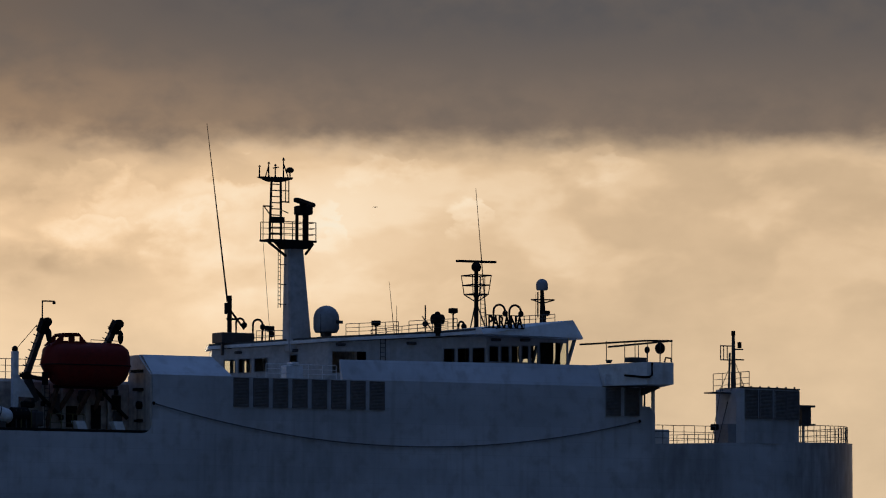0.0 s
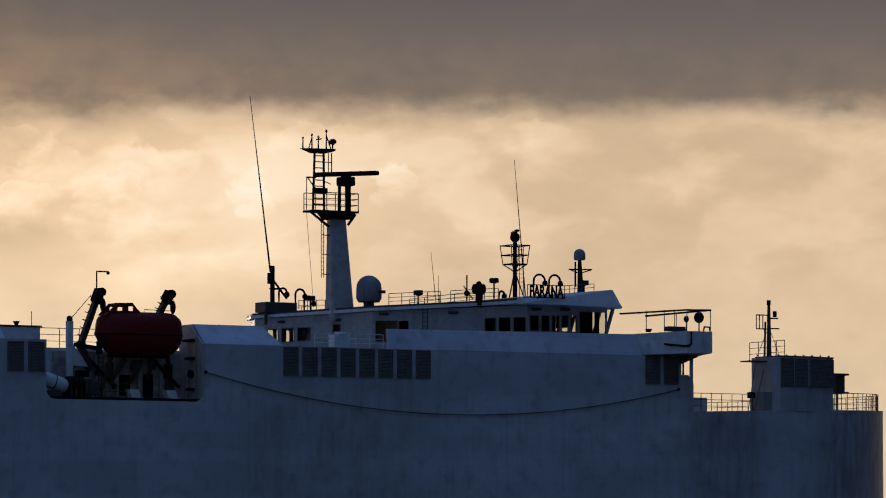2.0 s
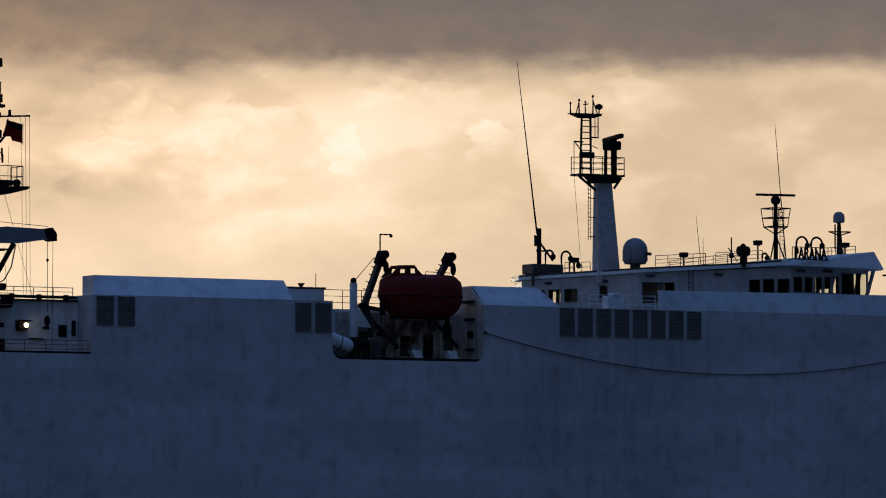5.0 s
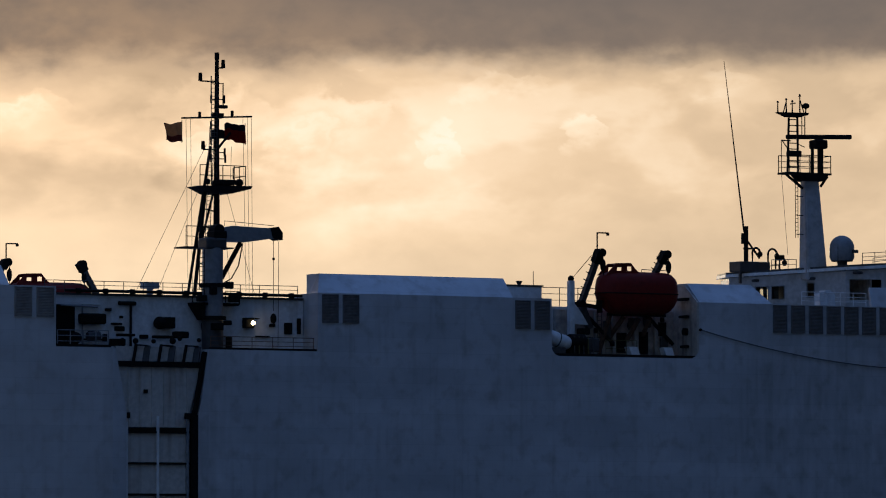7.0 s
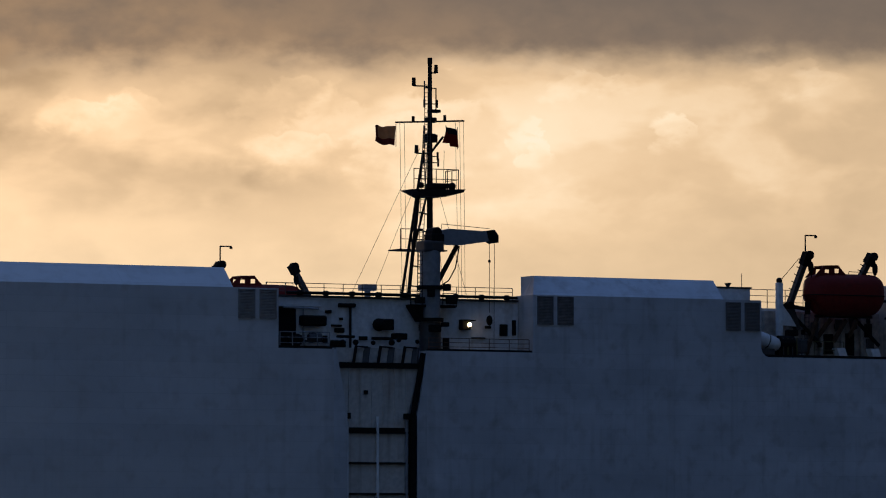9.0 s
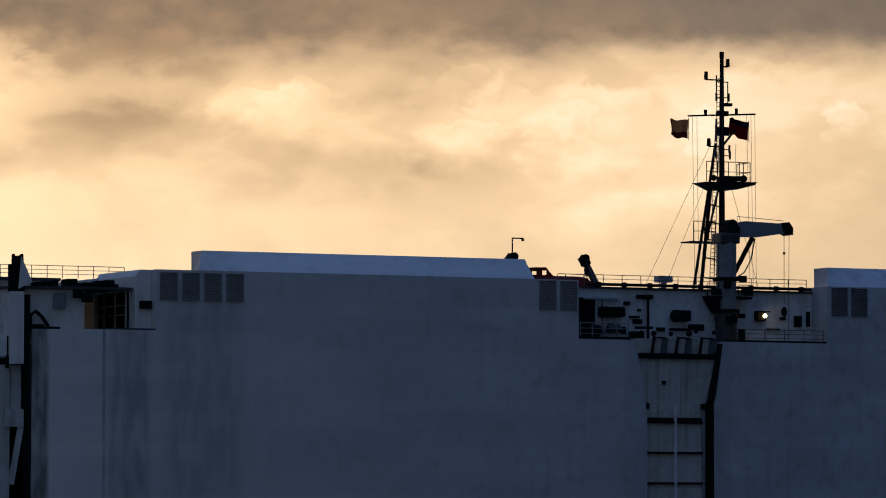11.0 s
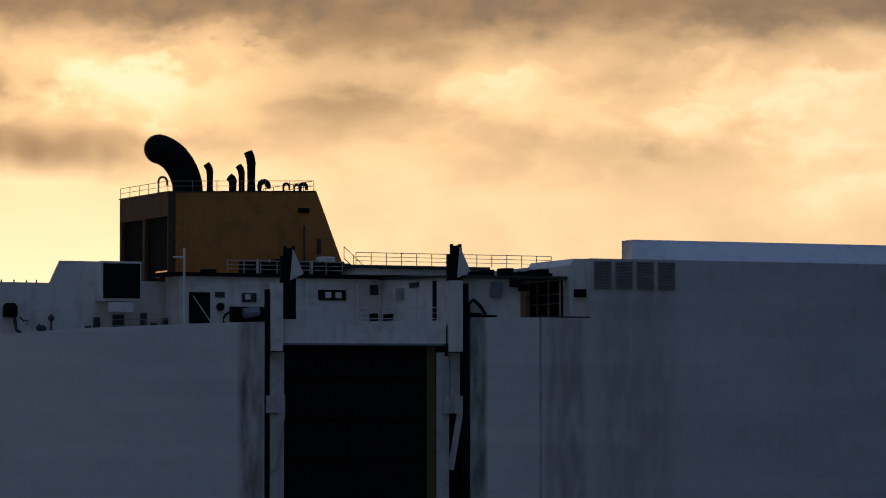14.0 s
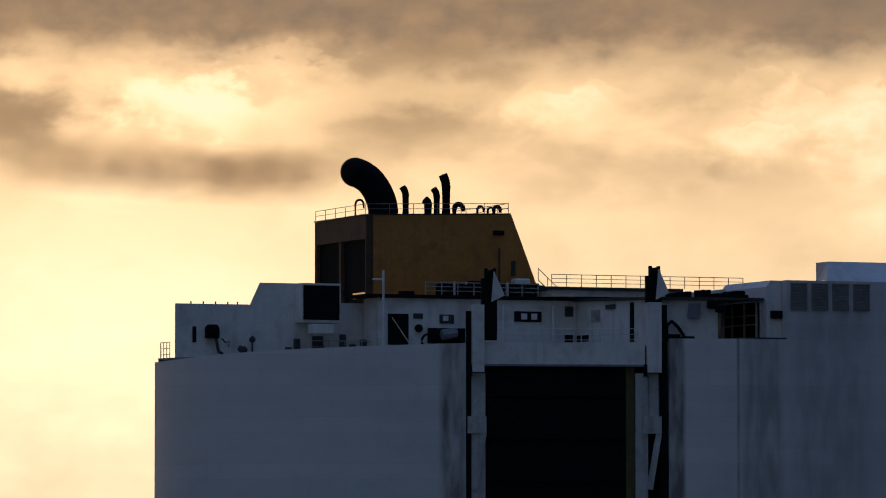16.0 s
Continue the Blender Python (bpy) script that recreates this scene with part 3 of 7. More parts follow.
def bridge():
    br = thing("bridge_house", (18, 16, WALL), "white navigating bridge and accommodation block with a raked visor roof", "superstructure")
    A, P, C, D, E, G = (PLAN[k] for k in "ABCDEG")
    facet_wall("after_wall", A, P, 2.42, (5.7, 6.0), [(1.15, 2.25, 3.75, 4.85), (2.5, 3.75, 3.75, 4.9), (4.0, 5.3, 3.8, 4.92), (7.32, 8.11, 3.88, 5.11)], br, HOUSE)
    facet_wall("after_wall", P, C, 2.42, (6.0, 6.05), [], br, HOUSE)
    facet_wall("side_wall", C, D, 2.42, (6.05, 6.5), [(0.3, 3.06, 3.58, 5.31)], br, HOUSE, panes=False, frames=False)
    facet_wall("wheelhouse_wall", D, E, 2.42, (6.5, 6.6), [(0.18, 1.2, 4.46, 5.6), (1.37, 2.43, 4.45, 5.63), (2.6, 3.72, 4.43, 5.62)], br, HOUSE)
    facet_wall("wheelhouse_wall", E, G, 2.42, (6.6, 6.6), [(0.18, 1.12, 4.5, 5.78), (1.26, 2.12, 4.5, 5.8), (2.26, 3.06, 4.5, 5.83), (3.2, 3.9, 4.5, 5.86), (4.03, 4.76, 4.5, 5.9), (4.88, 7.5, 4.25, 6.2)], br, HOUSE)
    # Black panels put the wing doorway's shadow into their colour.
    part("doorway_shade_panel", box(B(), (31.55, 6.45, 3.9), (32.75, 6.55, 6.45), 0.03), BLACK, br, "black panel for the shade in the open wing doorway")
    part("doorway_shade_panel", box(B(), (32.95, 6.45, 3.9), (33.4, 6.55, 6.45), 0.03), BLACK, br, "black panel for the shade in the open wing doorway")
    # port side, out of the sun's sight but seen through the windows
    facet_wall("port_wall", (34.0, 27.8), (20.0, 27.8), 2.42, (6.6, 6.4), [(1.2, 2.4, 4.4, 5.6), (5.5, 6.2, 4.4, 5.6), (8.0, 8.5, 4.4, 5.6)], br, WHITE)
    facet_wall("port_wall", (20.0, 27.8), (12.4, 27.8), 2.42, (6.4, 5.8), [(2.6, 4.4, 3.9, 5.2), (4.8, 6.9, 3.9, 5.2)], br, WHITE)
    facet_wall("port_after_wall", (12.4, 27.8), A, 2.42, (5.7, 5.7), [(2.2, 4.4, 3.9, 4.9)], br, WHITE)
    part("inner_wall", box(B(), (17.6, 12.4, 2.42), (17.8, 27.6, 5.8)), DIRTY, br)
    # Interior is unseen: dark fittings added so the windows look unlit.
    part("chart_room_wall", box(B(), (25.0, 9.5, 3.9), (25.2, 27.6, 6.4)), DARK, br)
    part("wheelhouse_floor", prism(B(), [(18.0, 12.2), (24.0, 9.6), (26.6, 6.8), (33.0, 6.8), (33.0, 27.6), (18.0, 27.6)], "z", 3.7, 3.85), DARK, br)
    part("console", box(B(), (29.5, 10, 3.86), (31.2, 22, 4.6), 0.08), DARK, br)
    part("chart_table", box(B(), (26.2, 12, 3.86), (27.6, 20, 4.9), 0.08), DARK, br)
    # Unseen screens added to block the bright view through the room.
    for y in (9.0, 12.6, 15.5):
        part("view_blocking_screen", box(B(), (27.9 + 0.1 * y / 9, y, 3.86), (28.0 + 0.1 * y / 9, y + 2.9, 6.5)), DARK, br)
    # More added screens, holding back bright sky from the front windows.
    part("front_blocking_screen", box(B(), (33.3, 10.6, 5.15), (33.35, 13.0, 6.5)), DARK, br)
    part("front_blocking_screen", box(B(), (33.3, 8.0, 4.0), (33.35, 10.0, 6.5)), DARK, br)
    part("front_blocking_screen", box(B(), (33.3, 13.1, 4.0), (33.35, 27.4, 6.5)), DARK, br)
    # added dark screens part of the way across behind the after windows
    pa, pb = Vector((*A, 0)), Vector((*P, 0))
    run = (pb - pa).normalized()
    into = Vector((-run.y, run.x, 0)) * 0.4
    for u0, u1 in ((1.5, 1.85), (2.35, 2.75), (3.05, 3.4), (3.85, 4.5)):
        p, q = pa + run * u0 + into, pa + run * u1 + into
        part("view_blocking_screen", beam(B(), (p.x, p.y, 4.3), (q.x, q.y, 4.3), 0.04, 1.5), DARK, br)
    # raked front with its windows
    for i in range(12):
        y = 6.5 + i * 1.92
        part("front_mullion", beam(B(), (34.0, y, 4.2), (34.75, y, 6.5), 0.28, 0.2, up=(1, 0, 0)), GREY, br)
    part("front_sill", box(B(), (33.9, 6.4, 2.42), (34.15, 27.8, 4.2)), WHITE, br)
    for i in range(11):
        y = 6.5 + i * 1.92
        bm = B()
        vs = [bm.verts.new(q) for q in ((34.03, y + 0.15, 4.25), (34.03, y + 1.77, 4.25), (34.7, y + 1.77, 6.42), (34.7, y + 0.15, 6.42))]
        vb = [bm.verts.new(v.co + Vector((0.02, 0, -0.01))) for v in vs]
        bm.faces.new(vs), bm.faces.new(vb[::-1])
        for k in range(4):
            bm.faces.new((vs[k], vb[k], vb[(k + 1) % 4], vs[(k + 1) % 4]))
        part("window_pane", bm, GLASS, br)

    def deck_slab(name, pts, rise, thick, mat):
        bm = B()
        lo = [bm.verts.new((x, y, roof_z(x) + rise)) for x, y in pts]
        hi = [bm.verts.new((x, y, roof_z(x) + rise + thick)) for x, y in pts]
        bm.faces.new(lo[::-1]), bm.faces.new(hi)
        for k in range(len(pts)):
            m = (k + 1) % len(pts)
            bm.faces.new((lo[k], lo[m], hi[m], hi[k]))
        bmesh.ops.triangulate(bm, faces=[f for f in bm.faces if len(f.verts) > 4])
        part(name, bm, mat, br)
    edge = [(9.2, 21.9), (14.1, 13.9), (15.0, 12.0), (23.6, 8.7), (24.9, 5.6), (24.9, 28.2), (12.2, 28.2)]
    deck_slab("roof", edge, 0.0, 0.26, WHITE)
    deck_slab("roof_edge", [(x + 0.12, y + 0.08) for x, y in edge], 0.264, 0.16, DARK)
    bm = B()
    lo = [(25.0, 4.5, 6.62), (34.0, 3.9, 6.5), (35.0, 5.6, 6.5), (35.0, 26.8, 6.5), (34.0, 28.6, 6.5), (25.0, 28.6, 6.62)]
    hi = [(25.0, 5.1, 7.2), (33.3, 4.3, 7.95), (34.1, 6.0, 8.0), (34.1, 26.4, 8.0), (33.3, 27.6, 7.95), (25.0, 28.1, 7.2)]
    a, b = [bm.verts.new(p) for p in lo], [bm.verts.new(p) for p in hi]
    bm.faces.new(a[::-1]), bm.faces.new(b)
    for i in range(6):
        bm.faces.new((a[i], a[(i + 1) % 6], b[(i + 1) % 6], b[i]))
    part("visor_roof", bm, WHITE, br)
    for x, y, z in ((10.6, 19.9, 5.3), (13.4, 15.4, 5.35), (15.6, 11.9, 5.75), (21.0, 9.9, 5.9), (26.6, 6.0, 6.15), (29.4, 6.1, 6.2)):
        part("wall_light", box(B(), (x, y - 0.35, z), (x + 0.75, y + 0.1, z + 0.22), 0.06), DARK, br)
    bm = B()
    for x in (19.0, 19.45):
        bar(bm, (x, 10.65, 3.0), (x, 10.65, 6.4), 0.035)
    for i in range(9):
        bar(bm, (19.0, 10.65, 3.1 + i * 0.36), (19.45, 10.65, 3.1 + i * 0.36), 0.025)
    part("ladder", bm, DARK, br)
    # deck between the bulwark and the house
    part("side_deck", prism(B(), [(-0.5, 4.25), (33.2, 4.25), (33.2, 27.75), (4.05, 27.75), (4.05, 4.25)], "z", 2.3, 2.4), DECK, br)


bridge()


def wing():
    """The open bridge wing that juts out over the ship's side."""
    w = thing("bridge_wing", (37, 2, 2.0), "open bridge wing platform with plated sides, over the ship's side", "bridge wing")
    bm = B()
    a = [bm.verts.new(p) for p in ((33.4, 0.5, 2.45), (36.0, -2.6, 2.55), (38.5, -2.6, 2.6), (39.0, 0.5, 2.45), (39.0, 8, 2.45), (33.4, 8, 2.45))]
    b = [bm.verts.new((v.co.x, v.co.y, 4.2 if v.co.x < 34 else 4.35)) for v in a]
    bm.faces.new(a[::-1]), bm.faces.new(b)
    for i in range(6):
        bm.faces.new((a[i], a[(i + 1) % 6], b[(i + 1) % 6], b[i]))
    part("wing_body", bm, WHITE, w)
    part("support_post", bar(B(), (38.5, 0.5, LOW), (38.5, 0.5, 2.6), 0.16), WHITE, w)
    part("bracket", prism(B(), [(33.5, 3.4), (36.2, 3.2), (36.8, 2.9), (36.8, 2.6), (33.5, 2.6)], "y", -0.3, -0.2), WHITE, w)
    part("soffit", prism(B(), [(37.0, 2.44), (38.95, 2.44), (37.0, 1.7)], "y", 0.0, 1.6), DARK, w)
    part("under_brace", beam(B(), (37.3, 0.3, 0.6), (38.4, 0.3, -0.6), 0.16, 0.2), DARK, w)
    part("scupper_pipe", tube(B(), [(37.5, 0.2, 2.4), (37.5, 0.2, 0.9), (37.9, 0.2, 0.4), (37.9, 0.2, -1.6)], 0.09, n=8), DARK, w)
    part("wing_locker", box(B(), (35.0, -1.6, 4.36), (36.6, -0.8, 4.75), 0.05), DARK, w)
    part("repeater_stand", bar(B(), (37.6, -2.0, 4.36), (37.6, -2.0, 5.3), 0.05), DARK, w)
    part("repeater", ball(B(), (37.6, -2.0, 5.5), 0.42, 1.1), BLACK, w)
    part("searchlight_stand", bar(B(), (36.5, -1.8, 4.36), (36.5, -1.8, 5.3), 0.04), DARK, w)
    part("searchlight", ball(B(), (36.5, -1.8, 5.35), 0.22, 1.3), BLACK, w)
    part("bent_pipe", tube(B(), [(37.9, -2.2, 4.4), (38.0, -2.2, 4.75), (38.5, -2.2, 4.72), (38.55, -2.2, 4.4)], 0.07, n=8), BLACK, w, smooth=True)
    part("drain_pipe", tube(B(), [(36.4, -2.7, 4.3), (36.4, -2.7, 3.3), (36.1, -2.72, 3.15), (35.8, -2.55, 3.12), (34.7, -1.25, 3.3)], 0.09, n=8), BLACK, w, smooth=True)
    part("vent_cap", bar(B(), (33.9, -0.2, 4.3), (33.9, -0.2, 4.55), 0.18, 0.3), DARK, w)
    for p, q in (((32.0, 1.2, 5.8), (36.0, -2.5, 6.05)), ((36.0, -2.5, 6.05), (38.4, -2.5, 6.1)), ((38.4, -2.5, 6.1), (38.9, 7.9, 6.1))):
        part("awning_rail", beam(B(), p, q, 0.16, 0.14), BLACK, w)
    for p in ((33.6, -0.3, 0), (34.7, -1.3, 0), (35.3, -1.9, 0), (36.1, -2.5, 0), (37.3, -2.5, 0), (38.4, -2.5, 0), (38.7, 3, 0)):
        part("awning_post", bar(B(), (p[0], p[1], 4.3), (p[0], p[1], 6.05), 0.035), DARK, w)


wing()


def fore_house():
    f = thing("forecastle_ventilator_house", (48, 5, LOW), "white ventilator house with four dark grilles on the foredeck", "deckhouse")
    part("house", prism(B(), [(46.5, 0.5), (46.7, 0.12), (47.0, 0.0), (49.8, 0.2), (53.05, 1.1), (53.05, 3.5), (46.5, 3.5)], "z", -1.86, 2.6), HULL, f)
    part("roof_lip", prism(B(), [(46.9, -0.05), (49.8, 0.14), (53.15, 1.05), (53.15, 3.6), (46.9, 3.6)], "z", 2.61, 2.72), DARK, f)
    for i in range(4):
        x = 47.0 + i * 1.5
        y = 0.0 + (x + 0.55 - 46.0) ** 2 * 0.0195 - 0.03
        louvre(x, 1.28, 0.15, 2.5, y=y, parent=f)
    bm = B()
    bmesh.ops.create_uvsphere(bm, u_segments=16, v_segments=6, radius=0.5, matrix=Matrix.Translation((46.4, 2.3, -0.8)) @ Matrix.Diagonal((0.5, 1.0, 1.2, 1)))
    part("fender", bm, BLACK, f)
    part("winch_shelter", box(B(), (53.7, 1.6, -0.1), (54.6, 2.6, 1.25)), DARK, f)
    part("shelter_post", bar(B(), (54.15, 2.1, -1.9), (54.15, 2.1, -0.1), 0.12), WHITE, f)
    part("shelter_cap", box(B(), (53.4, 1.4, 1.26), (54.9, 2.8, 1.42)), DARK, f)
    part("shelter_cap", box(B(), (53.4, 1.4, -0.26), (54.9, 2.8, -0.11)), DARK, f)
    part("lower_step", box(B(), (45.7, 0.5, -1.86), (47.3, 2.6, -0.3), 0.04), GREY, f)
    part("hanging_lamp", box(B(), (44.25, 0.5, -0.85), (44.85, 0.9, -0.35), 0.06), BLACK, f)
    for k in range(7):
        part("roof_stud", bar(B(), (47.6 + k * 0.85, 1.2, 2.72), (47.6 + k * 0.85, 1.2, 2.86), 0.08), DARK, f)
    m = thing("foremast", (47.5, 2.4, 2.6), "slim dark foremast with lights and a railed platform", "mast")
    x, y = 47.5, 2.4
    ORIGIN[m.name] = Vector((47.5, 2.4, 2.6))
    part("pole", bar(B(), (x, y, 2.6), (x, y, 7.1), 0.22, 0.13), DARK, m)
    part("pole", bar(B(), (x - 0.45, y, 2.6), (x - 0.35, y, 5.6), 0.09), DARK, m)
    part("top_light", bar(B(), (x, y, 7.0), (x, y, 7.4), 0.17), BLACK, m)
    part("mast_light", bar(B(), (x + 0.6, y, 6.0), (x + 0.6, y, 6.5), 0.17), BLACK, m)
    part("light_bracket", box(B(), (x, y - 0.1, 5.0), (x + 1.0, y + 0.1, 5.1)), BLACK, m)
    part("light_bracket", box(B(), (x, y - 0.1, 5.85), (x + 0.9, y + 0.1, 5.95)), BLACK, m)
    bm = B()
    for za in (5.0, 6.15):
        bar(bm, (x - 1.25, y, za), (x, y, za), 0.05)
    for xa in (-1.25, -0.95, -0.6):
        bar(bm, (x + xa, y, 5.0), (x + xa, y, 6.15), 0.045)
    part("signal_frame", bm, DARK, m)
    part("platform", box(B(), (x - 2.75, y - 1.2, 2.2), (x - 1.0, y + 0.2, 2.3)), DARK, m)
    part("stay", bar(B(), (x, y, 5.2), (x - 1.2, y, 2.7), 0.025), DARK, m)
    part("stay", bar(B(), (x - 0.4, y - 0.3, 2.8), (x - 2.6, 0.8, -1.9), 0.035), DARK, m)
    part("stay", bar(B(), (x - 1.4, y - 0.3, 2.8), (x - 3.2, 0.8, -1.9), 0.03), DARK, m)
    part("stay", bar(B(), (x, y, 5.2), (x + 1.1, y, 2.7), 0.025), DARK, m)
    railing("platform_railing", [(x - 2.75, y - 1.2, 2.3), (x + 0.75, y - 1.2, 2.6), (x + 0.75, y + 1.2, 2.6)], 1.45, "thin dark railing round the foremast foot", mat=DARK, step=1.0, bars=3)
    rim = [Vector((46 + 19.3 * math.sin(a), 16 - 15.7 * math.cos(a), -1.86 + 0.5 * math.sin(a))) for a in [radians(d) for d in range(20, 165, 6)]]
    railing("bow_railing", rim, 1.42, "dark guard rail round the foredeck edge", mat=DARK, step=1.1)
    railing("foredeck_railing", [(38.2, 0.15, LOW), (44.3, 0.15, LOW)], 1.55, "grey guard rail on the low foredeck edge", mat=DARK, step=1.1)
    part("deck_box", box(B(), (38.6, 0.4, LOW), (40.0, 1.4, -0.9), 0.04), WHITE, ship)
    part("side_step", prism(B(), [(37.2, LOW), (37.2, 0.9), (37.9, 0.9), (38.4, 0.2), (38.4, LOW)], "y", 0.02, 2.0), HULL, ship)


fore_house()


# ---- the funnel ----
def ladder(bm, a, b, w=0.4, step=0.32, r=0.03, side=(1, 0, 0)):
    a, b, s = Vector(a), Vector(b), Vector(side) * w / 2
    bar(bm, a - s, b - s, r, n=6), bar(bm, a + s, b + s, r, n=6)
    n = int((b - a).length / step)
    for i in range(1, n):
        p = a + (b - a) * i / n
        bar(bm, p - s, p + s, r * 0.8, n=5)
    return bm


def funnel():
    f = thing("funnel", (-118, 26, 1.0), "broad ochre funnel casing with dark openings in its after face", "funnel")
    y0, y1 = 21.0, 32.0
    bm = B()
    prism(bm, [(-123.7, 0.9), (-123.7, 7.93), (-112.0, 8.25), (-109.1, 0.9)], "y", y0, y1)
    casing = part("casing", bm, BUFF, f)
    bm = B()
    for ya, yb in ((y0, y0 + 0.2), (y0 + 5.3, y0 + 5.75), (y1 - 0.4, y1)):
        box(bm, (-124.3, ya, 0.9), (-123.71, yb, 6.1))
    box(bm, (-124.3, y0, 6.1), (-123.71, y1, 7.92))
    part("after_frame", bm, DARK_OCHRE, f, "dark brown-ochre after face")
    part("louvre_bank", box(B(), (-124.0, y0 + 0.2, 1.0), (-123.72, y0 + 5.3, 6.08)), BLACK, f)
    part("louvre_bank", box(B(), (-124.0, y0 + 5.75, 1.0), (-123.72, y1 - 0.4, 6.08)), BLACK, f)
    # Small glowing orange box low in the after face.
    part("orange_glow_box", box(B(), (-124.15, y0 + 0.6, 1.5), (-124.01, y0 + 3.2, 1.95), 0.03), ORANGE_GLOW, f)
    part("top_plate", prism(B(), [(-124.4, 7.935), (-112.05, 8.26), (-112.05, 8.34), (-124.4, 8.015)], "y", y0 - 0.05, y1 + 0.05), DARK, f)
    # the great bent exhaust uptake
    spine = [(-120.83, 26, 7.95), (-120.88, 26, 8.88), (-121.12, 26, 9.68), (-121.50, 26, 10.38), (-122.07, 26, 11.03), (-122.78, 26, 11.46), (-123.45, 26, 11.66)]
    fine = []
    for i in range(len(spine) - 1):
        p = [Vector(spine[max(0, min(len(spine) - 1, i + k))]) for k in (-1, 0, 1, 2)]
        for j in range(4):
            u = j / 4
            fine.append(0.5 * (2 * p[1] + (p[2] - p[0]) * u + (2 * p[0] - 5 * p[1] + 4 * p[2] - p[3]) * u * u + (3 * p[1] - p[0] - 3 * p[2] + p[3]) * u ** 3))
    pipe = tube(B(), fine + [spine[-1]], 1.19, n=28, r_end=1.15)
    ball(pipe, (-123.25, 26, 11.6), 1.16, seg=24)
    part("exhaust_uptake", pipe, BLACK, f, smooth=True)
    for x, y, h, r in ((-119.75, 24.0, 2.1, 0.28), (-117.85, 24.0, 1.15, 0.34), (-117.1, 24.0, 2.05, 0.27), (-116.3, 24.0, 3.15, 0.36)):
        part("exhaust_pipe", tube(B(), [(x, y, 8.0), (x, y, 8.3 + h * 0.7), (x - 0.08, y, 8.3 + h * 0.86), (x - 0.28, y, 8.3 + h)], r, n=12), BLACK, f, smooth=True)
    for x, h, w, r in ((-115.6, 0.85, 0.75, 0.22), (-113.6, 0.75, 0.5, 0.10), (-112.7, 0.65, 0.45, 0.09), (-112.2, 0.75, 0.55, 0.16), (-124.0, 1.0, 0.7, 0.09)):
        p = [(x, 24, 8.0)] + [(x + w / 2 - w / 2 * math.cos(radians(d)), 24, 8.3 + h - w / 2 + w / 2 * math.sin(radians(d))) for d in range(0, 181, 30)] + [(x + w, 24, 8.3 + h * 0.35)]
        part("gooseneck_vent", tube(B(), p, r, n=8), BLACK, f, smooth=True)
    railing("funnel_top_railing", [(-124.3, 31.8, 8.02), (-124.3, 21.1, 8.02), (-112.2, 21.1, 8.33), (-112.2, 31.8, 8.33)], 0.78, "thin railing along the funnel top", mat=GREY, step=2.0, bars=2, r=0.025)
    part("side_box", box(B(), (-113.6, 20.7, 6.6), (-112.7, 20.98, 6.95), 0.05), BLACK, casing)
    part("side_pipe", bar(B(), (-113.1, 20.85, 2.2), (-113.1, 20.85, 5.6), 0.07), DARK, casing)
    part("side_hatch", box(B(), (-112.0, 20.85, 3.4), (-111.7, 20.98, 4.6)), DARK, casing)
    bm = B()
    bar(bm, (-109.9, 20.5, 3.1), (-108.2, 20.5, 1.6), 0.04), bar(bm, (-109.9, 20.5, 4.0), (-108.2, 20.5, 2.5), 0.03)
    for xa, za in ((-109.9, 3.1), (-109.1, 2.4), (-108.3, 1.7)):
        bar(bm, (xa, 20.5, za), (xa, 20.5, za + 0.95), 0.03)
    part("stair_rail", bm, GREY, f)


ORANGE_GLOW = glow_material("dim_orange_glow", (1.0, 0.5, 0.22), 0.4)
funnel()


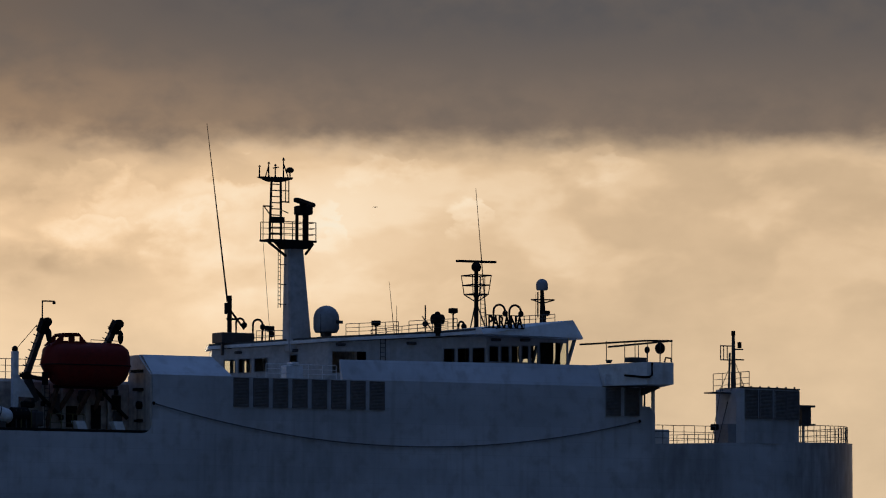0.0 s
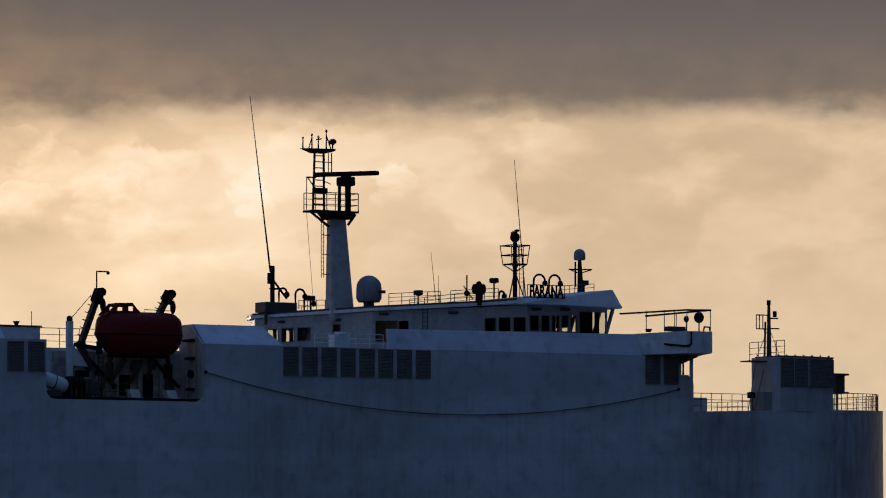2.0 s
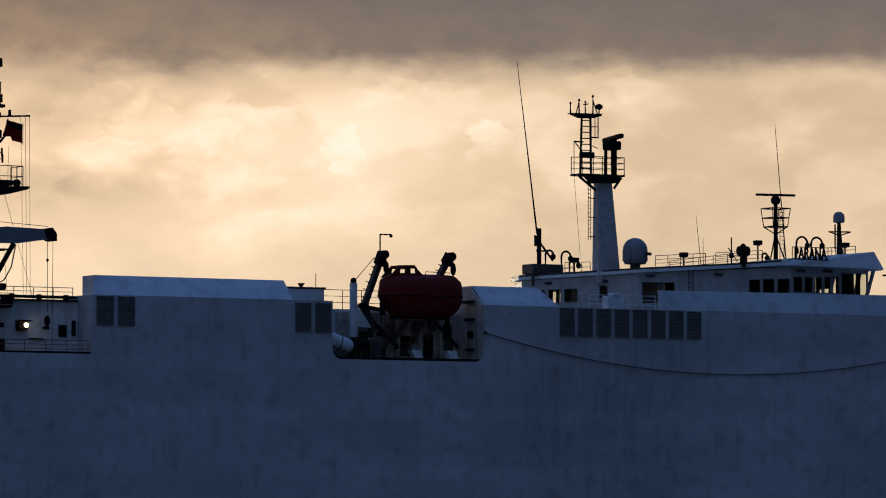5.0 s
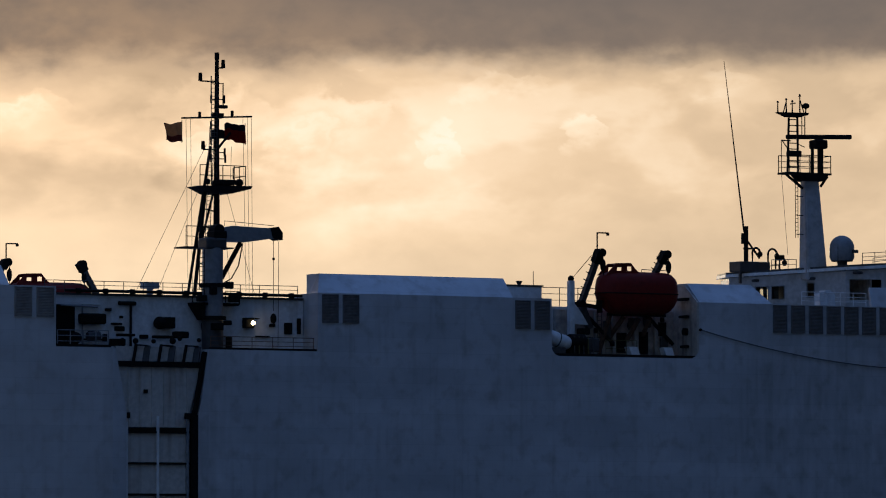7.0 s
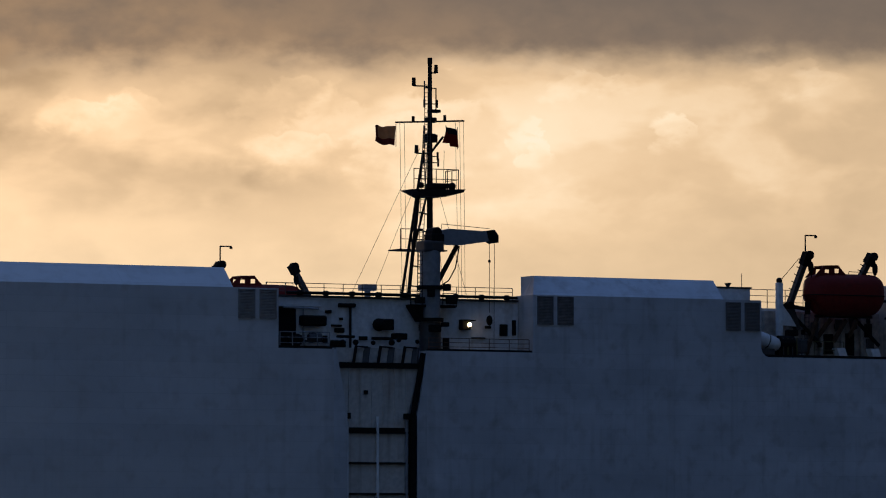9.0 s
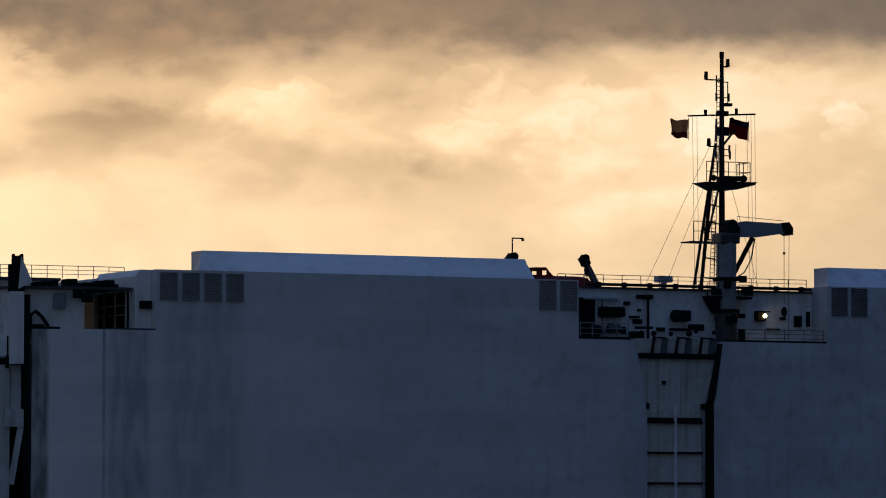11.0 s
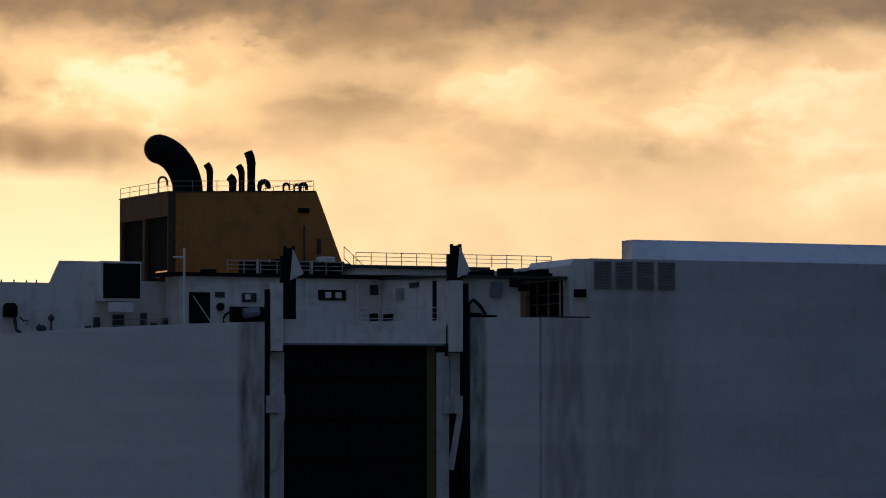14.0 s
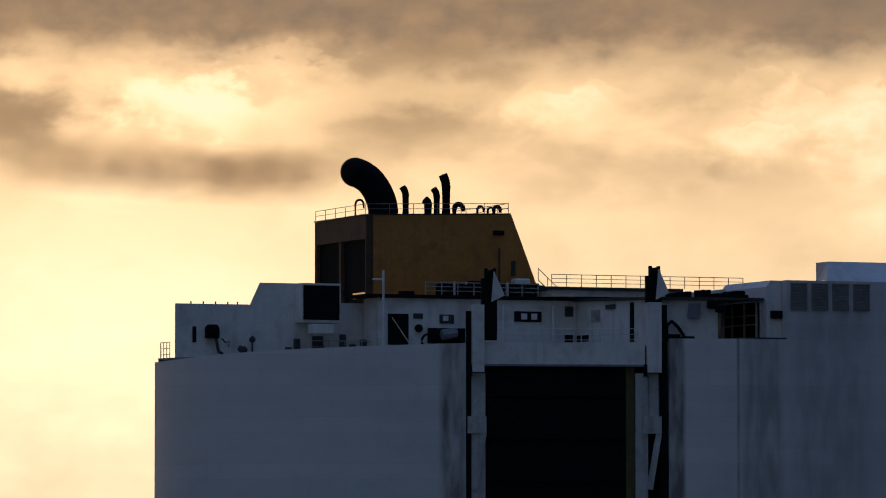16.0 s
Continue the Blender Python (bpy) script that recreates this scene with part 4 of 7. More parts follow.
def after_houses():
    a = thing("after_deckhouse", (-134, 22, -3.4), "white after deckhouse with a big dark ventilator opening", "deckhouse")
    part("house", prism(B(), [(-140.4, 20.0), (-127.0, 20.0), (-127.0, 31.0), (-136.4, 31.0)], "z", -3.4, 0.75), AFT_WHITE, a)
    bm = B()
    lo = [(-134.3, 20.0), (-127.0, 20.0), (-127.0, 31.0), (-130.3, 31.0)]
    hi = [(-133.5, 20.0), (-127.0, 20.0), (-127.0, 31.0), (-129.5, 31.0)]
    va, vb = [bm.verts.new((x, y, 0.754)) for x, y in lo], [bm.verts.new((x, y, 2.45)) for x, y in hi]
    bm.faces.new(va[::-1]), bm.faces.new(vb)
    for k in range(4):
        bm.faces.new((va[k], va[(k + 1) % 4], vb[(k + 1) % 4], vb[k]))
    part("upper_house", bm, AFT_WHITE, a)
    part("ventilator_box", box(B(), (-130.6, 18.6, -0.6), (-127.35, 19.98, 2.42)), AFT_WHITE, a)
    part("ventilator_opening", box(B(), (-130.45, 18.5, -0.4), (-127.5, 18.58, 2.25)), BLACK, a)
    part("small_house", box(B(), (-127.18, 20.2, -3.4), (-123.5, 31, 1.0)), AFT_WHITE, a)
    part("pipe_shelf", box(B(), (-130.1, 17.6, -1.5), (-128.3, 18.5, -0.75), 0.05), AFT_WHITE, a)
    part("door", box(B(), (-139.0, 19.9, -2.2), (-138.7, 19.97, -1.0), 0.02), BLACK, a)
    part("round_vent", ball(B(), (-137.5, 19.75, -1.35), 0.5), BLACK, a)
    part("vent_pipe", tube(B(), [(-137.25, 19.6, -1.5), (-137.15, 19.55, -2.3), (-137.05, 19.5, -2.9), (-136.7, 19.5, -3.1)], 0.13, n=8), DARK, a, smooth=True)
    part("vent_hook", tube(B(), [(-136.75, 19.6, -1.9), (-136.45, 19.6, -2.2), (-136.1, 19.6, -2.15), (-136.2, 19.6, -2.5)], 0.06, n=6), DARK, a, smooth=True)
    part("vent_hood", prism(B(), [(-138.0, -1.9), (-138.0, -1.1), (-137.8, -0.85), (-137.2, -0.85), (-137.0, -1.1), (-137.0, -1.9)], "y", 19.4, 19.95), BLACK, a)
    part("door", box(B(), (-129.2, 19.9, -3.0), (-128.3, 19.97, -1.6)), DARK, a)
    for x in (-139.0, -138.0, -137.0, -136.0, -135.2):
        part("roof_stub", bar(B(), (x, 20.3, 0.75), (x, 20.3, 0.95), 0.06), DARK, a)
    for x, z, h in ((-135.2, -2.7, 0.5), (-134.9, -2.75, 0.5), (-134.25, -1.95, 0.9)):
        part("deck_fitting", ball(B(), (x, 19.6, z), 0.25), DARK, a)
        part("fitting_post", bar(B(), (x, 19.6, -3.4), (x, 19.6, z + 0.3), 0.07), DARK, a)
    for x, z, h in ((-131.6, -2.7, 0.5), (-130.9, -2.2, 0.9), (-128.9, -2.6, 0.6), (-127.1, -1.9, 1.1), (-126.3, -2.5, 0.7), (-125.4, -2.2, 0.9)):
        part("deck_fitting", box(B(), (x, 19.2, -3.4), (x + 0.45, 19.6, z + h * 0.4), 0.06), DARK, a)
    railing("quarter_deck_railing", [(-129.6, 19.0, -3.4), (-124.4, 18.2, -3.4)], 1.4, "thin pale guard rail beside the after deckhouse", mat=DIRTY, step=1.3)
    railing("stern_railing", [(-140.6, 20.6, -3.6), (-140.7, 22.4, -3.6), (-139.4, 26, -3.6)], 1.4, "thin guard rail at the stern corner", mat=GREY, step=0.7)
    # the long white house behind the ramp
    h = thing("ramp_deckhouse", (-112, 18, -3.3), "white deckhouse behind the stern ramp, with doors and small windows", "deckhouse")
    y = 17.0
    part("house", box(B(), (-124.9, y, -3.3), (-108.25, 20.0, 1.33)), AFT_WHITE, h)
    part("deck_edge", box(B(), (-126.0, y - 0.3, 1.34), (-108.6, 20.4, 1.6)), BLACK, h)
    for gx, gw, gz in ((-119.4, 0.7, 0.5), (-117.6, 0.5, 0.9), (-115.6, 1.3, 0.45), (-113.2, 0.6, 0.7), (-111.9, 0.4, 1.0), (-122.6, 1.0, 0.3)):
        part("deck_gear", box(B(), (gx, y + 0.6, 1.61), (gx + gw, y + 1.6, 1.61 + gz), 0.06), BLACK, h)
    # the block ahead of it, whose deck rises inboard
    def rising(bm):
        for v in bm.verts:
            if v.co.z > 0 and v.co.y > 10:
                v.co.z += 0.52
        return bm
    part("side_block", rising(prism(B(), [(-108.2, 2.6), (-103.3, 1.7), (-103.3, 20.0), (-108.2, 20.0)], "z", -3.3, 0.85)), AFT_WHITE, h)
    part("deck_edge", rising(prism(B(), [(-108.5, 2.2), (-103.0, 1.2), (-99.62, 1.2), (-99.62, 20.3), (-108.5, 20.3)], "z", 0.86, 1.06)), DARK, h)
    for k in range(9):
        part("deck_gear", box(B(), (-106.9 + k * 0.8, 1.9 + (k % 3) * 0.6, 1.07), (-106.4 + k * 0.8 + (k % 2) * 0.25, 3.4, 1.38 + (k * 5 % 4) * 0.09), 0.05), BLACK, h)
    part("upper_house", box(B(), (-111.0, 15.5, 1.62), (-100.2, 20.0, 2.1)), AFT_WHITE, h)
    part("upper_edge", box(B(), (-111.4, 15.2, 2.11), (-99.8, 20.3, 2.35)), DARK, h)
    for x, z, w, hh, m in ((-124.1, -2.3, 1.7, 2.4, BLACK), (-122.0, -0.25, 0.8, 0.4, DARK), (-119.8, -0.6, 1.2, 0.7, DARK), (-120.8, -2.15, 3.4, 1.2, BLACK),
                           (-113.5, -0.35, 2.3, 0.8, BLACK), (-109.2, 0.1, 0.7, 0.8, DARK)):
        part("wall_fitting", box(B(), (x, y - 0.12, z), (x + w, y - 0.004, z + hh), 0.04), m, h)
    for x in (-112.95, -112.1):
        part("window_pane", box(B(), (x, y - 0.16, -0.18), (x + 0.5, y - 0.125, 0.28)), AFT_WHITE, h)
    part("window_pane", box(B(), (-119.55, y - 0.16, -0.4), (-119.1, y - 0.125, 0.0)), AFT_WHITE, h)
    part("round_vent", ball(B(), (-121.6, y - 0.2, -1.0), 0.32), BLACK, h)
    part("hand_wheel", tube(B(), [(-120.9 + 0.55 * math.cos(radians(d)), y - 0.45, -2.0 + 0.55 * math.sin(radians(d))) for d in range(0, 361, 24)], 0.09, n=6), BLACK, h)
    for gx, gz, gw, gh in ((-118.4, -2.4, 0.8, 0.9), (-117.3, -1.4, 0.35, 1.3), (-119.9, -2.9, 1.1, 0.5), (-116.6, -2.7, 0.5, 0.7), (-110.6, -2.9, 1.6, 0.7), (-109.3, -2.2, 0.5, 0.9), (-112.6, -2.9, 1.5, 0.55)):
        part("deck_machine", box(B(), (gx, y - 0.8, gz), (gx + gw, y - 0.15, gz + gh), 0.08), BLACK, h)
    part("winch_drum", bar(B(), (-119.8, y - 0.5, -1.5), (-118.6, y - 0.5, -1.3), 0.4), GREY, h)
    part("pole", bar(B(), (-124.7, y - 0.6, -3.3), (-124.7, y - 0.6, 3.4), 0.1), AFT_WHITE, h)
    part("pole_arm", bar(B(), (-125.6, y - 0.6, 2.7), (-124.7, y - 0.6, 2.7), 0.07), AFT_WHITE, h)
    part("ladder_rail", bar(B(), (-123.9, y - 0.4, -0.2), (-122.3, y - 0.4, -2.4), 0.04), AFT_WHITE, h)
    for x in (-114.6, -110.4):
        part("stand_pipe", bar(B(), (x, y - 0.5, -3.3), (x, y - 0.5, 0.9), 0.09), AFT_WHITE, h)
    # machinery and lockers on the deckhouse top, behind its rail
    for gx, gw, gz, m_ in ((-119.0, 2.2, 1.0, BLACK), (-116.4, 1.6, 1.25, BLACK), (-113.9, 3.4, 1.15, BLACK), (-112.6, 1.3, 1.5, AFT_WHITE), (-110.9, 0.9, 1.0, DARK)):
        part("deck_machine", box(B(), (gx, y + 1.8, 1.61), (gx + gw, y + 2.8, 1.61 + gz), 0.12), m_, h)
    for gx in (-117.9, -116.9, -115.2, -113.4, -111.8):
        part("stand_pipe", bar(B(), (gx, y + 1.5, 1.61), (gx, y + 1.5, 2.75), 0.1), AFT_WHITE, h)
    # pipes and lockers against the forward block
    part("vent_trunk", box(B(), (-104.3, 1.15, 0.2), (-103.5, 1.6, 0.8), 0.08), BLACK, h)
    for gx, gz, gw, gh in ((-107.9, -2.3, 0.6, 1.3), (-107.2, -2.3, 0.9, 0.55), (-106.2, -2.2, 1.1, 0.3)):
        part("deck_machine", box(B(), (gx, 1.9, gz), (gx + gw, 2.3, gz + gh), 0.08), BLACK, h)
    # fittings on the after face and the side of the forward block
    for yy, z, w, hh, m in ((9.6, 0.45, 1.6, 0.35, DARK), (6.2, -2.2, 0.5, 3.0, BLACK), (12.5, -0.4, 1.4, 0.9, DIRTY), (14.6, -1.9, 2.0, 0.5, BLACK)):
        part("wall_fitting", box(B(), (-108.35, yy, z), (-108.204, yy + w, z + hh), 0.03), m, h)
    part("grey_window", prism(B(), [(-105.8, -0.55), (-104.8, -0.55), (-104.7, 0.6), (-105.7, 0.6)], "y", 1.72, 1.8), GREY, h)
    part("side_lamp", box(B(), (-103.7, 0.9, -0.1), (-102.9, 1.38, 0.45), 0.08), BLACK, h)
    part("curved_pipe", tube(B(), [(-107.6, 1.8, -2.0), (-107.5, 1.8, -1.1), (-107.1, 1.8, -0.8), (-106.6, 1.8, -1.2), (-106.1, 1.8, -1.9)], 0.14, n=8), BLACK, h)
    part("dark_opening", box(B(), (-99.66, 2.0, -1.95), (-99.63, 8.6, 0.8)), BLACK, h)
    for yy in (2.2, 4.3, 6.4, 8.3):
        part("opening_post", bar(B(), (-99.8, yy, -1.95), (-99.8, yy, 0.85), 0.09), DIRTY, h)
    for z in (-0.9, -0.2):
        part("opening_rail", bar(B(), (-99.8, 2.2, z), (-99.8, 8.3, z), 0.05), DIRTY, h)
    railing("deckhouse_railing", [(-121.0, y - 0.1, 1.6), (-111.5, y - 0.1, 1.6)], 0.98, "thin white railing on the after deckhouse", mat=DIRTY, step=1.4, r=0.04)
    railing("upper_deck_railing", [(-111.0, 15.4, 2.35), (-94.5, 15.4, 2.35)], 0.95, "thin grey railing on the upper after deck", mat=GREY, step=1.3)
    railing("far_deck_railing", [(-109.0, 26, 1.7), (-64.5, 26, 1.7)], 0.9, "thin grey railing on the port side of the deck", mat=GREY, step=1.4)
    railing("ramp_deck_railing", [(-121.0, 8.9, -2.6), (-108.2, 5.4, -2.5)], 1.25, "white guard rail above the stern ramp", mat=AFT_WHITE, step=1.5)
    # step in the side just ahead of the ramp
    part("side_cabin", prism(B(), [(-99.6, LOW), (-99.6, WALL - 0.5), (-99.2, WALL), (-98.32, WALL), (-98.32, LOW)], "y", 0.9, 1.9), AFT_WHITE, ship)
    part("side_cabin", prism(B(), [(-99.6, 0.9), (-99.6, WALL - 0.5), (-99.2, WALL), (-98.32, WALL), (-98.32, 0.9)], "y", 1.92, 8.8), AFT_WHITE, ship)
    part("small_lamp_box", box(B(), (-99.3, 0.6, -0.5), (-98.35, 0.88, 0.1), 0.06), BLACK, ship)
    part("ledge", box(B(), (-102.3, 0.02, LOW - 0.02), (-98.32, 3.0, LOW + 0.12)), DARK, ship)


after_houses()


def quarter_ramp():
    r = thing("stern_ramp", (-115, 4, -10), "dark stowed stern quarter ramp in a white steel frame", "ramp")
    a, b = Vector((-121.4, 5.3, 0)), Vector((-109.2, 1.9, 0))
    d = (b - a).normalized()
    n = Vector((-d.y, d.x, 0))

    def slab(u0, u1, z0, z1, off, thick):
        bm = B()
        p, q = a + d * u0 + n * off, a + d * u1 + n * off
        beam(bm, (p.x, p.y, (z0 + z1) / 2), (q.x, q.y, (z0 + z1) / 2), thick, z1 - z0)
        return bm
    L = (b - a).length
    part("ramp_door", slab(0.15, L - 1.5, -23, -4.15, 0.5, 0.4), BLACK, r)
    for i in range(5):
        part("ramp_rib", slab(0.3, L - 1.6, -6.5 - i * 3.2, -6.3 - i * 3.2, 0.22, 0.16), BLACK, r)
    part("edge_strip", slab(L - 1.5, L - 0.85, -23, -4.15, 0.45, 0.3), YELLOW, r)
    part("cross_beam", slab(0.1, L - 0.1, -4.1, -2.45, 0.2, 0.5), AFT_WHITE, r)
    part("beam_lip", slab(0.1, L - 0.1, -4.25, -4.1, 0.1, 0.6), GREY, r)
    for u, top, low, shift in ((L + 0.05, 0.6, 0.6, 0.0), (-0.6, 0.35, -2.3, 0.8)):
        column = part("guide_column", slab(u, u + (1.05 if shift == 0 else 0.9), -4.7, top, -0.1, 0.9), AFT_WHITE, r)
        part("column_head", slab(u - 0.05 + shift, u + 1.1 + shift, low, top + 2.0, 0.15, 0.8), BLACK, column)
        p = a + d * (u + 0.6 + shift)
        for du in (-0.4, 0.22):
            part("head_prong", slab(u + shift + 0.6 + du, u + shift + 0.6 + du + 0.2, top + 2.0, top + 2.75, 0.15, 0.6), BLACK, column)
        part("sheave", bar(B(), (p.x, p.y - 0.4, top + 2.3), (p.x, p.y + 0.4, top + 2.3), 0.34, n=14), BLACK, column)
        part("head_bracket", prism(B(), [(p.x - 0.1, top + 0.2), (p.x + 0.95, top + 0.7), (p.x + 0.1, top + 2.5)], "y", p.y - 0.6, p.y - 0.45), AFT_WHITE, column)
        part("lower_leg", slab(u - (0.85 if shift == 0 else 0.0), u + (0.1 if shift == 0 else 1.05), -23, -4.75, 0.3, 0.5), RAMP, r)
        part("lower_leg", slab(u + 0.15, u + 0.95, -8.0, -4.75, 0.45, 0.4), RAMP, r)
        part("gusset", slab(u - 0.3, u + 1.1, -9.3, -8.0, 0.0, 0.4), RAMP, r)
        part("strut", beam(B(), a + d * (u + 0.9) + Vector((0, 0, -9.3)), a + d * (u + 0.2) + Vector((0, 0, -13.5)), 0.3, 0.45), RAMP, r)
        part("cleat", slab(u - 0.25, u - 0.02, -5.0, -4.1, -0.15, 0.3), BLACK, r)
    part("seal", slab(L + 1.12, L + 1.6, -23, 0.4, 0.2, 0.5), BLACK, r)
    part("seal", slab(-0.98, -0.62, -23, -0.1, 0.3, 0.5), BLACK, r)
    part("pocket_wall", slab(-0.3, L + 1.3, -23, -2.6, 2.0, 0.2), BLACK, r)


quarter_ramp()


def side_ramp():
    s = thing("side_ramp", (-54.5, 0.6, -8), "rust-streaked folded side ramp in a tapering slot of the hull", "ramp")
    part("slot_cheek", prism(B(), [(-58.5, LOW), (-58.3, LOW), (-57.35, -7.0), (-57.35, -23), (-58.5, -23)], "y", 0.0, 1.2), HULL, s)
    part("slot_cheek", prism(B(), [(-50.5, LOW), (-50.55, LOW), (-51.15, -6.2), (-51.35, -7.0), (-51.35, -23), (-50.5, -23)], "y", 0.0, 1.2), HULL, s)
    part("upper_panel", prism(B(), [(-58.1, -3.4), (-50.9, -3.4), (-52.2, -8.2), (-57.2, -8.2)], "y", 0.55, 0.75), RAMP, s)
    part("top_girder", box(B(), (-58.2, 0.3, -3.5), (-50.8, 0.8, -3.1), 0.03), BLACK, s)
    for i in range(6):
        x = -57.0 + i * 0.98
        part("stiffener", box(B(), (x, 0.45, -7.9), (x + 0.1, 0.54, -3.5)), RAMP, s)
    for i in range(3):
        x = -56.6 + i * 2.1
        part("hinge_arm", beam(B(), (x, 0.45, -3.1), (x + 0.35, 0.7, -1.8), 0.16, 0.2), BLACK, s)
        part("hinge_arm", beam(B(), (x + 1.0, 0.45, -3.1), (x + 1.3, 0.7, -1.9), 0.5, 0.12), DARK, s)
        part("hinge_bar", beam(B(), (x + 0.3, 0.6, -1.85), (x + 1.3, 0.6, -1.9), 0.12, 0.12), BLACK, s)
    part("hinge_plate", box(B(), (-57.9, 0.8, -3.05), (-51.0, 1.15, -1.95)), RAMP, s)
    part("lower_panel", box(B(), (-57.1, 0.5, -23), (-52.0, 0.62, -8.4)), RAMP, s)
    part("fold_gap", box(B(), (-57.2, 0.42, -8.42), (-52.0, 0.5, -8.05)), BLACK, s)
    part("side_plate", box(B(), (-57.9, 0.3, -23), (-57.4, 0.6, -8.0)), RAMP, s)
    part("mooring_pipe", bar(B(), (-62.4, 0.8, 1.05), (-59.4, 0.8, 0.95), 0.08), GREY, ship)
    for z in (-8.5, -10.85, -13.2, -15.6):
        part("cross_girder", box(B(), (-57.2, 0.3, z), (-51.9, 0.49, z + 0.16)), BLACK, s)
    for x in (-57.3, -54.7, -52.2):
        part("upright", box(B(), (x, 0.28, -23), (x + 0.2, 0.48, -7.2)), WHITE if x < -53 else GREY, s)
    part("hook", box(B(), (-57.5, 0.1, -7.4), (-57.0, 0.5, -6.95)), BLACK, s)
    part("hook", box(B(), (-52.3, 0.1, -7.4), (-51.7, 0.5, -6.95)), BLACK, s)
    part("guide_rail", box(B(), (-51.85, 0.05, -23), (-51.36, 0.5, -7.1)), BLACK, s)
    part("guide_rail", beam(B(), (-51.6, 0.2, -7.1), (-50.75, 0.2, LOW - 0.2), 0.3, 0.35, up=(0, 1, 0)), BLACK, s)
    part("eye_plate", box(B(), (-55.7, 0.4, -5.5), (-55.4, 0.54, -5.2)), BLACK, s)


side_ramp()


# ---- things in the recess with the crane ----
def crane_recess():
    y = 2.4
    railing("crane_deck_railing", [(-62.8, 3.0, 2.06), (-41.4, 3.0, 2.06)], 0.95, "thin guard rail along the deck edge by the crane", mat=DARK, step=1.7)
    railing("far_side_railing", [(-62.0, 27.9, 2.4), (-20, 27.9, 2.4)], 0.9, "thin guard rail on the port side", mat=GREY, step=1.9)
    railing("recess_railing", [(-63.0, 0.15, LOW), (-58.8, 0.15, LOW)], 1.25, "grey guard rail before the dark recess", mat=GREY, step=1.2, r=0.035)
    railing("recess_railing", [(-50.2, 0.3, LOW), (-41.4, 0.3, LOW)], 1.0, "thin brown guard rail in the crane recess", mat=RUST, step=1.8)
    # Black strips paint the shadow line along the crane recess edge.
    part("edge_shadow_strip", box(B(), (-50.4, 0.05, LOW - 0.02), (-41.25, 0.2, LOW + 0.16), 0.03), BLACK, ship, "black strip for the shadow along the deck edge")
    part("edge_shadow_strip", box(B(), (-63.1, 0.05, LOW - 0.02), (-58.6, 0.2, LOW + 0.2), 0.03), BLACK, ship, "black strip for the shadow along the deck edge")
    part("deck_pipe", bar(B(), (-61.5, 2.05, 2.22), (-41.5, 2.05, 2.22), 0.11), BLACK, ship, "black pipe along the deck edge")
    for k in range(9):
        part("pipe_flange", bar(B(), (-60.6 + k * 2.25, 2.05, 2.22), (-60.25 + k * 2.25, 2.05, 2.22), 0.2), BLACK, ship)
    for k, (xa, za, wa_, ha_) in enumerate(((-58.2, -1.95, 1.2, 0.55), (-61.8, -1.9, 0.9, 0.8), (-57.6, -1.2, 1.4, 0.2), (-54.6, -1.3, 1.5, 0.22), (-52.9, -1.25, 1.2, 0.5))):
        part("mooring_gear", box(B(), (xa, 0.9, za), (xa + wa_, 1.5, za + ha_), 0.08), BLACK, ship)
    part("ledge", box(B(), (-62.9, 1.9, 1.18), (-58.6, 2.38, 1.32)), WHITE, ship)
    part("winch_cover", box(B(), (-60.4, 1.5, -0.3), (-58.3, 2.3, 0.5), 0.15), BLACK, ship)
    lamp = thing("deck_lamp", (-46.6, 1.9, -0.2), "lit deck floodlight on a white wall", "lamp")
    part("housing", box(B(), (-46.5, 1.8, -0.35), (-45.7, 2.38, 0.45), 0.06), BLACK, lamp)
    part("lamp_glass", ball(B(), (-45.9, 1.68, 0.05), 0.17), LAMP_ON, lamp)
    part("hood", box(B(), (-46.3, 1.35, 0.33), (-45.5, 1.85, 0.41), 0.03), BLACK, lamp)
    v = thing("wall_ventilator", (-55.0, 2.0, 0.2), "dark mushroom ventilator on the recess wall", "ventilator")
    part("cowl", ball(B(), (-53.7, 1.9, -0.1), 0.5), BLACK, v)
    part("cowl_box", box(B(), (-53.6, 1.6, -0.5), (-52.5, 2.39, 0.35), 0.08), BLACK, v)
    for x, z, w, h in ((-42.9, -0.75, 0.65, 0.9), (-41.8, -0.7, 0.3, 1.2), (-50.0, -0.5, 0.6, 0.5), (-56.9, 0.2, 0.3, 0.2), (-45.4, -1.0, 1.2, 0.1), (-49.0, -0.3, 0.3, 0.6), (-57.6, -0.3, 0.9, 0.16), (-47.9, -1.9, 0.5, 0.9), (-44.2, -0.2, 0.5, 0.22), (-55.2, -1.3, 0.7, 0.3)):
        part("wall_fitting", box(B(), (x, y - 0.2, z), (x + w, y - 0.004, z + h), 0.04), BLACK, ship)
    part("dark_opening", box(B(), (-63.1, y - 0.1, -2.0), (-60.6, y - 0.004, 1.15)), BLACK, ship)
    for xa, za, wa_, ha_ in ((-58.1, 0.7, 0.5, 0.25), (-57.3, -0.75, 0.8, 0.35), (-59.9, -1.5, 1.6, 0.12), (-59.5, -1.3, 0.5, 0.5), (-58.3, -1.6, 0.35, 0.6)):
        part("wall_fitting", box(B(), (xa, y - 0.25, za), (xa + wa_, y - 0.004, za + ha_), 0.05), BLACK, ship)
    part("pipe", bar(B(), (-60.0, 2.25, -2.0), (-60.0, 2.25, 1.3), 0.06), GREY, ship)
    part("winch", ball(B(), (-61.0, 1.2, -1.4), 0.45), BLACK, ship)
    part("winch", bar(B(), (-60.2, 0.9, -1.3), (-59.2, 0.9, -1.2), 0.35), DARK, ship)
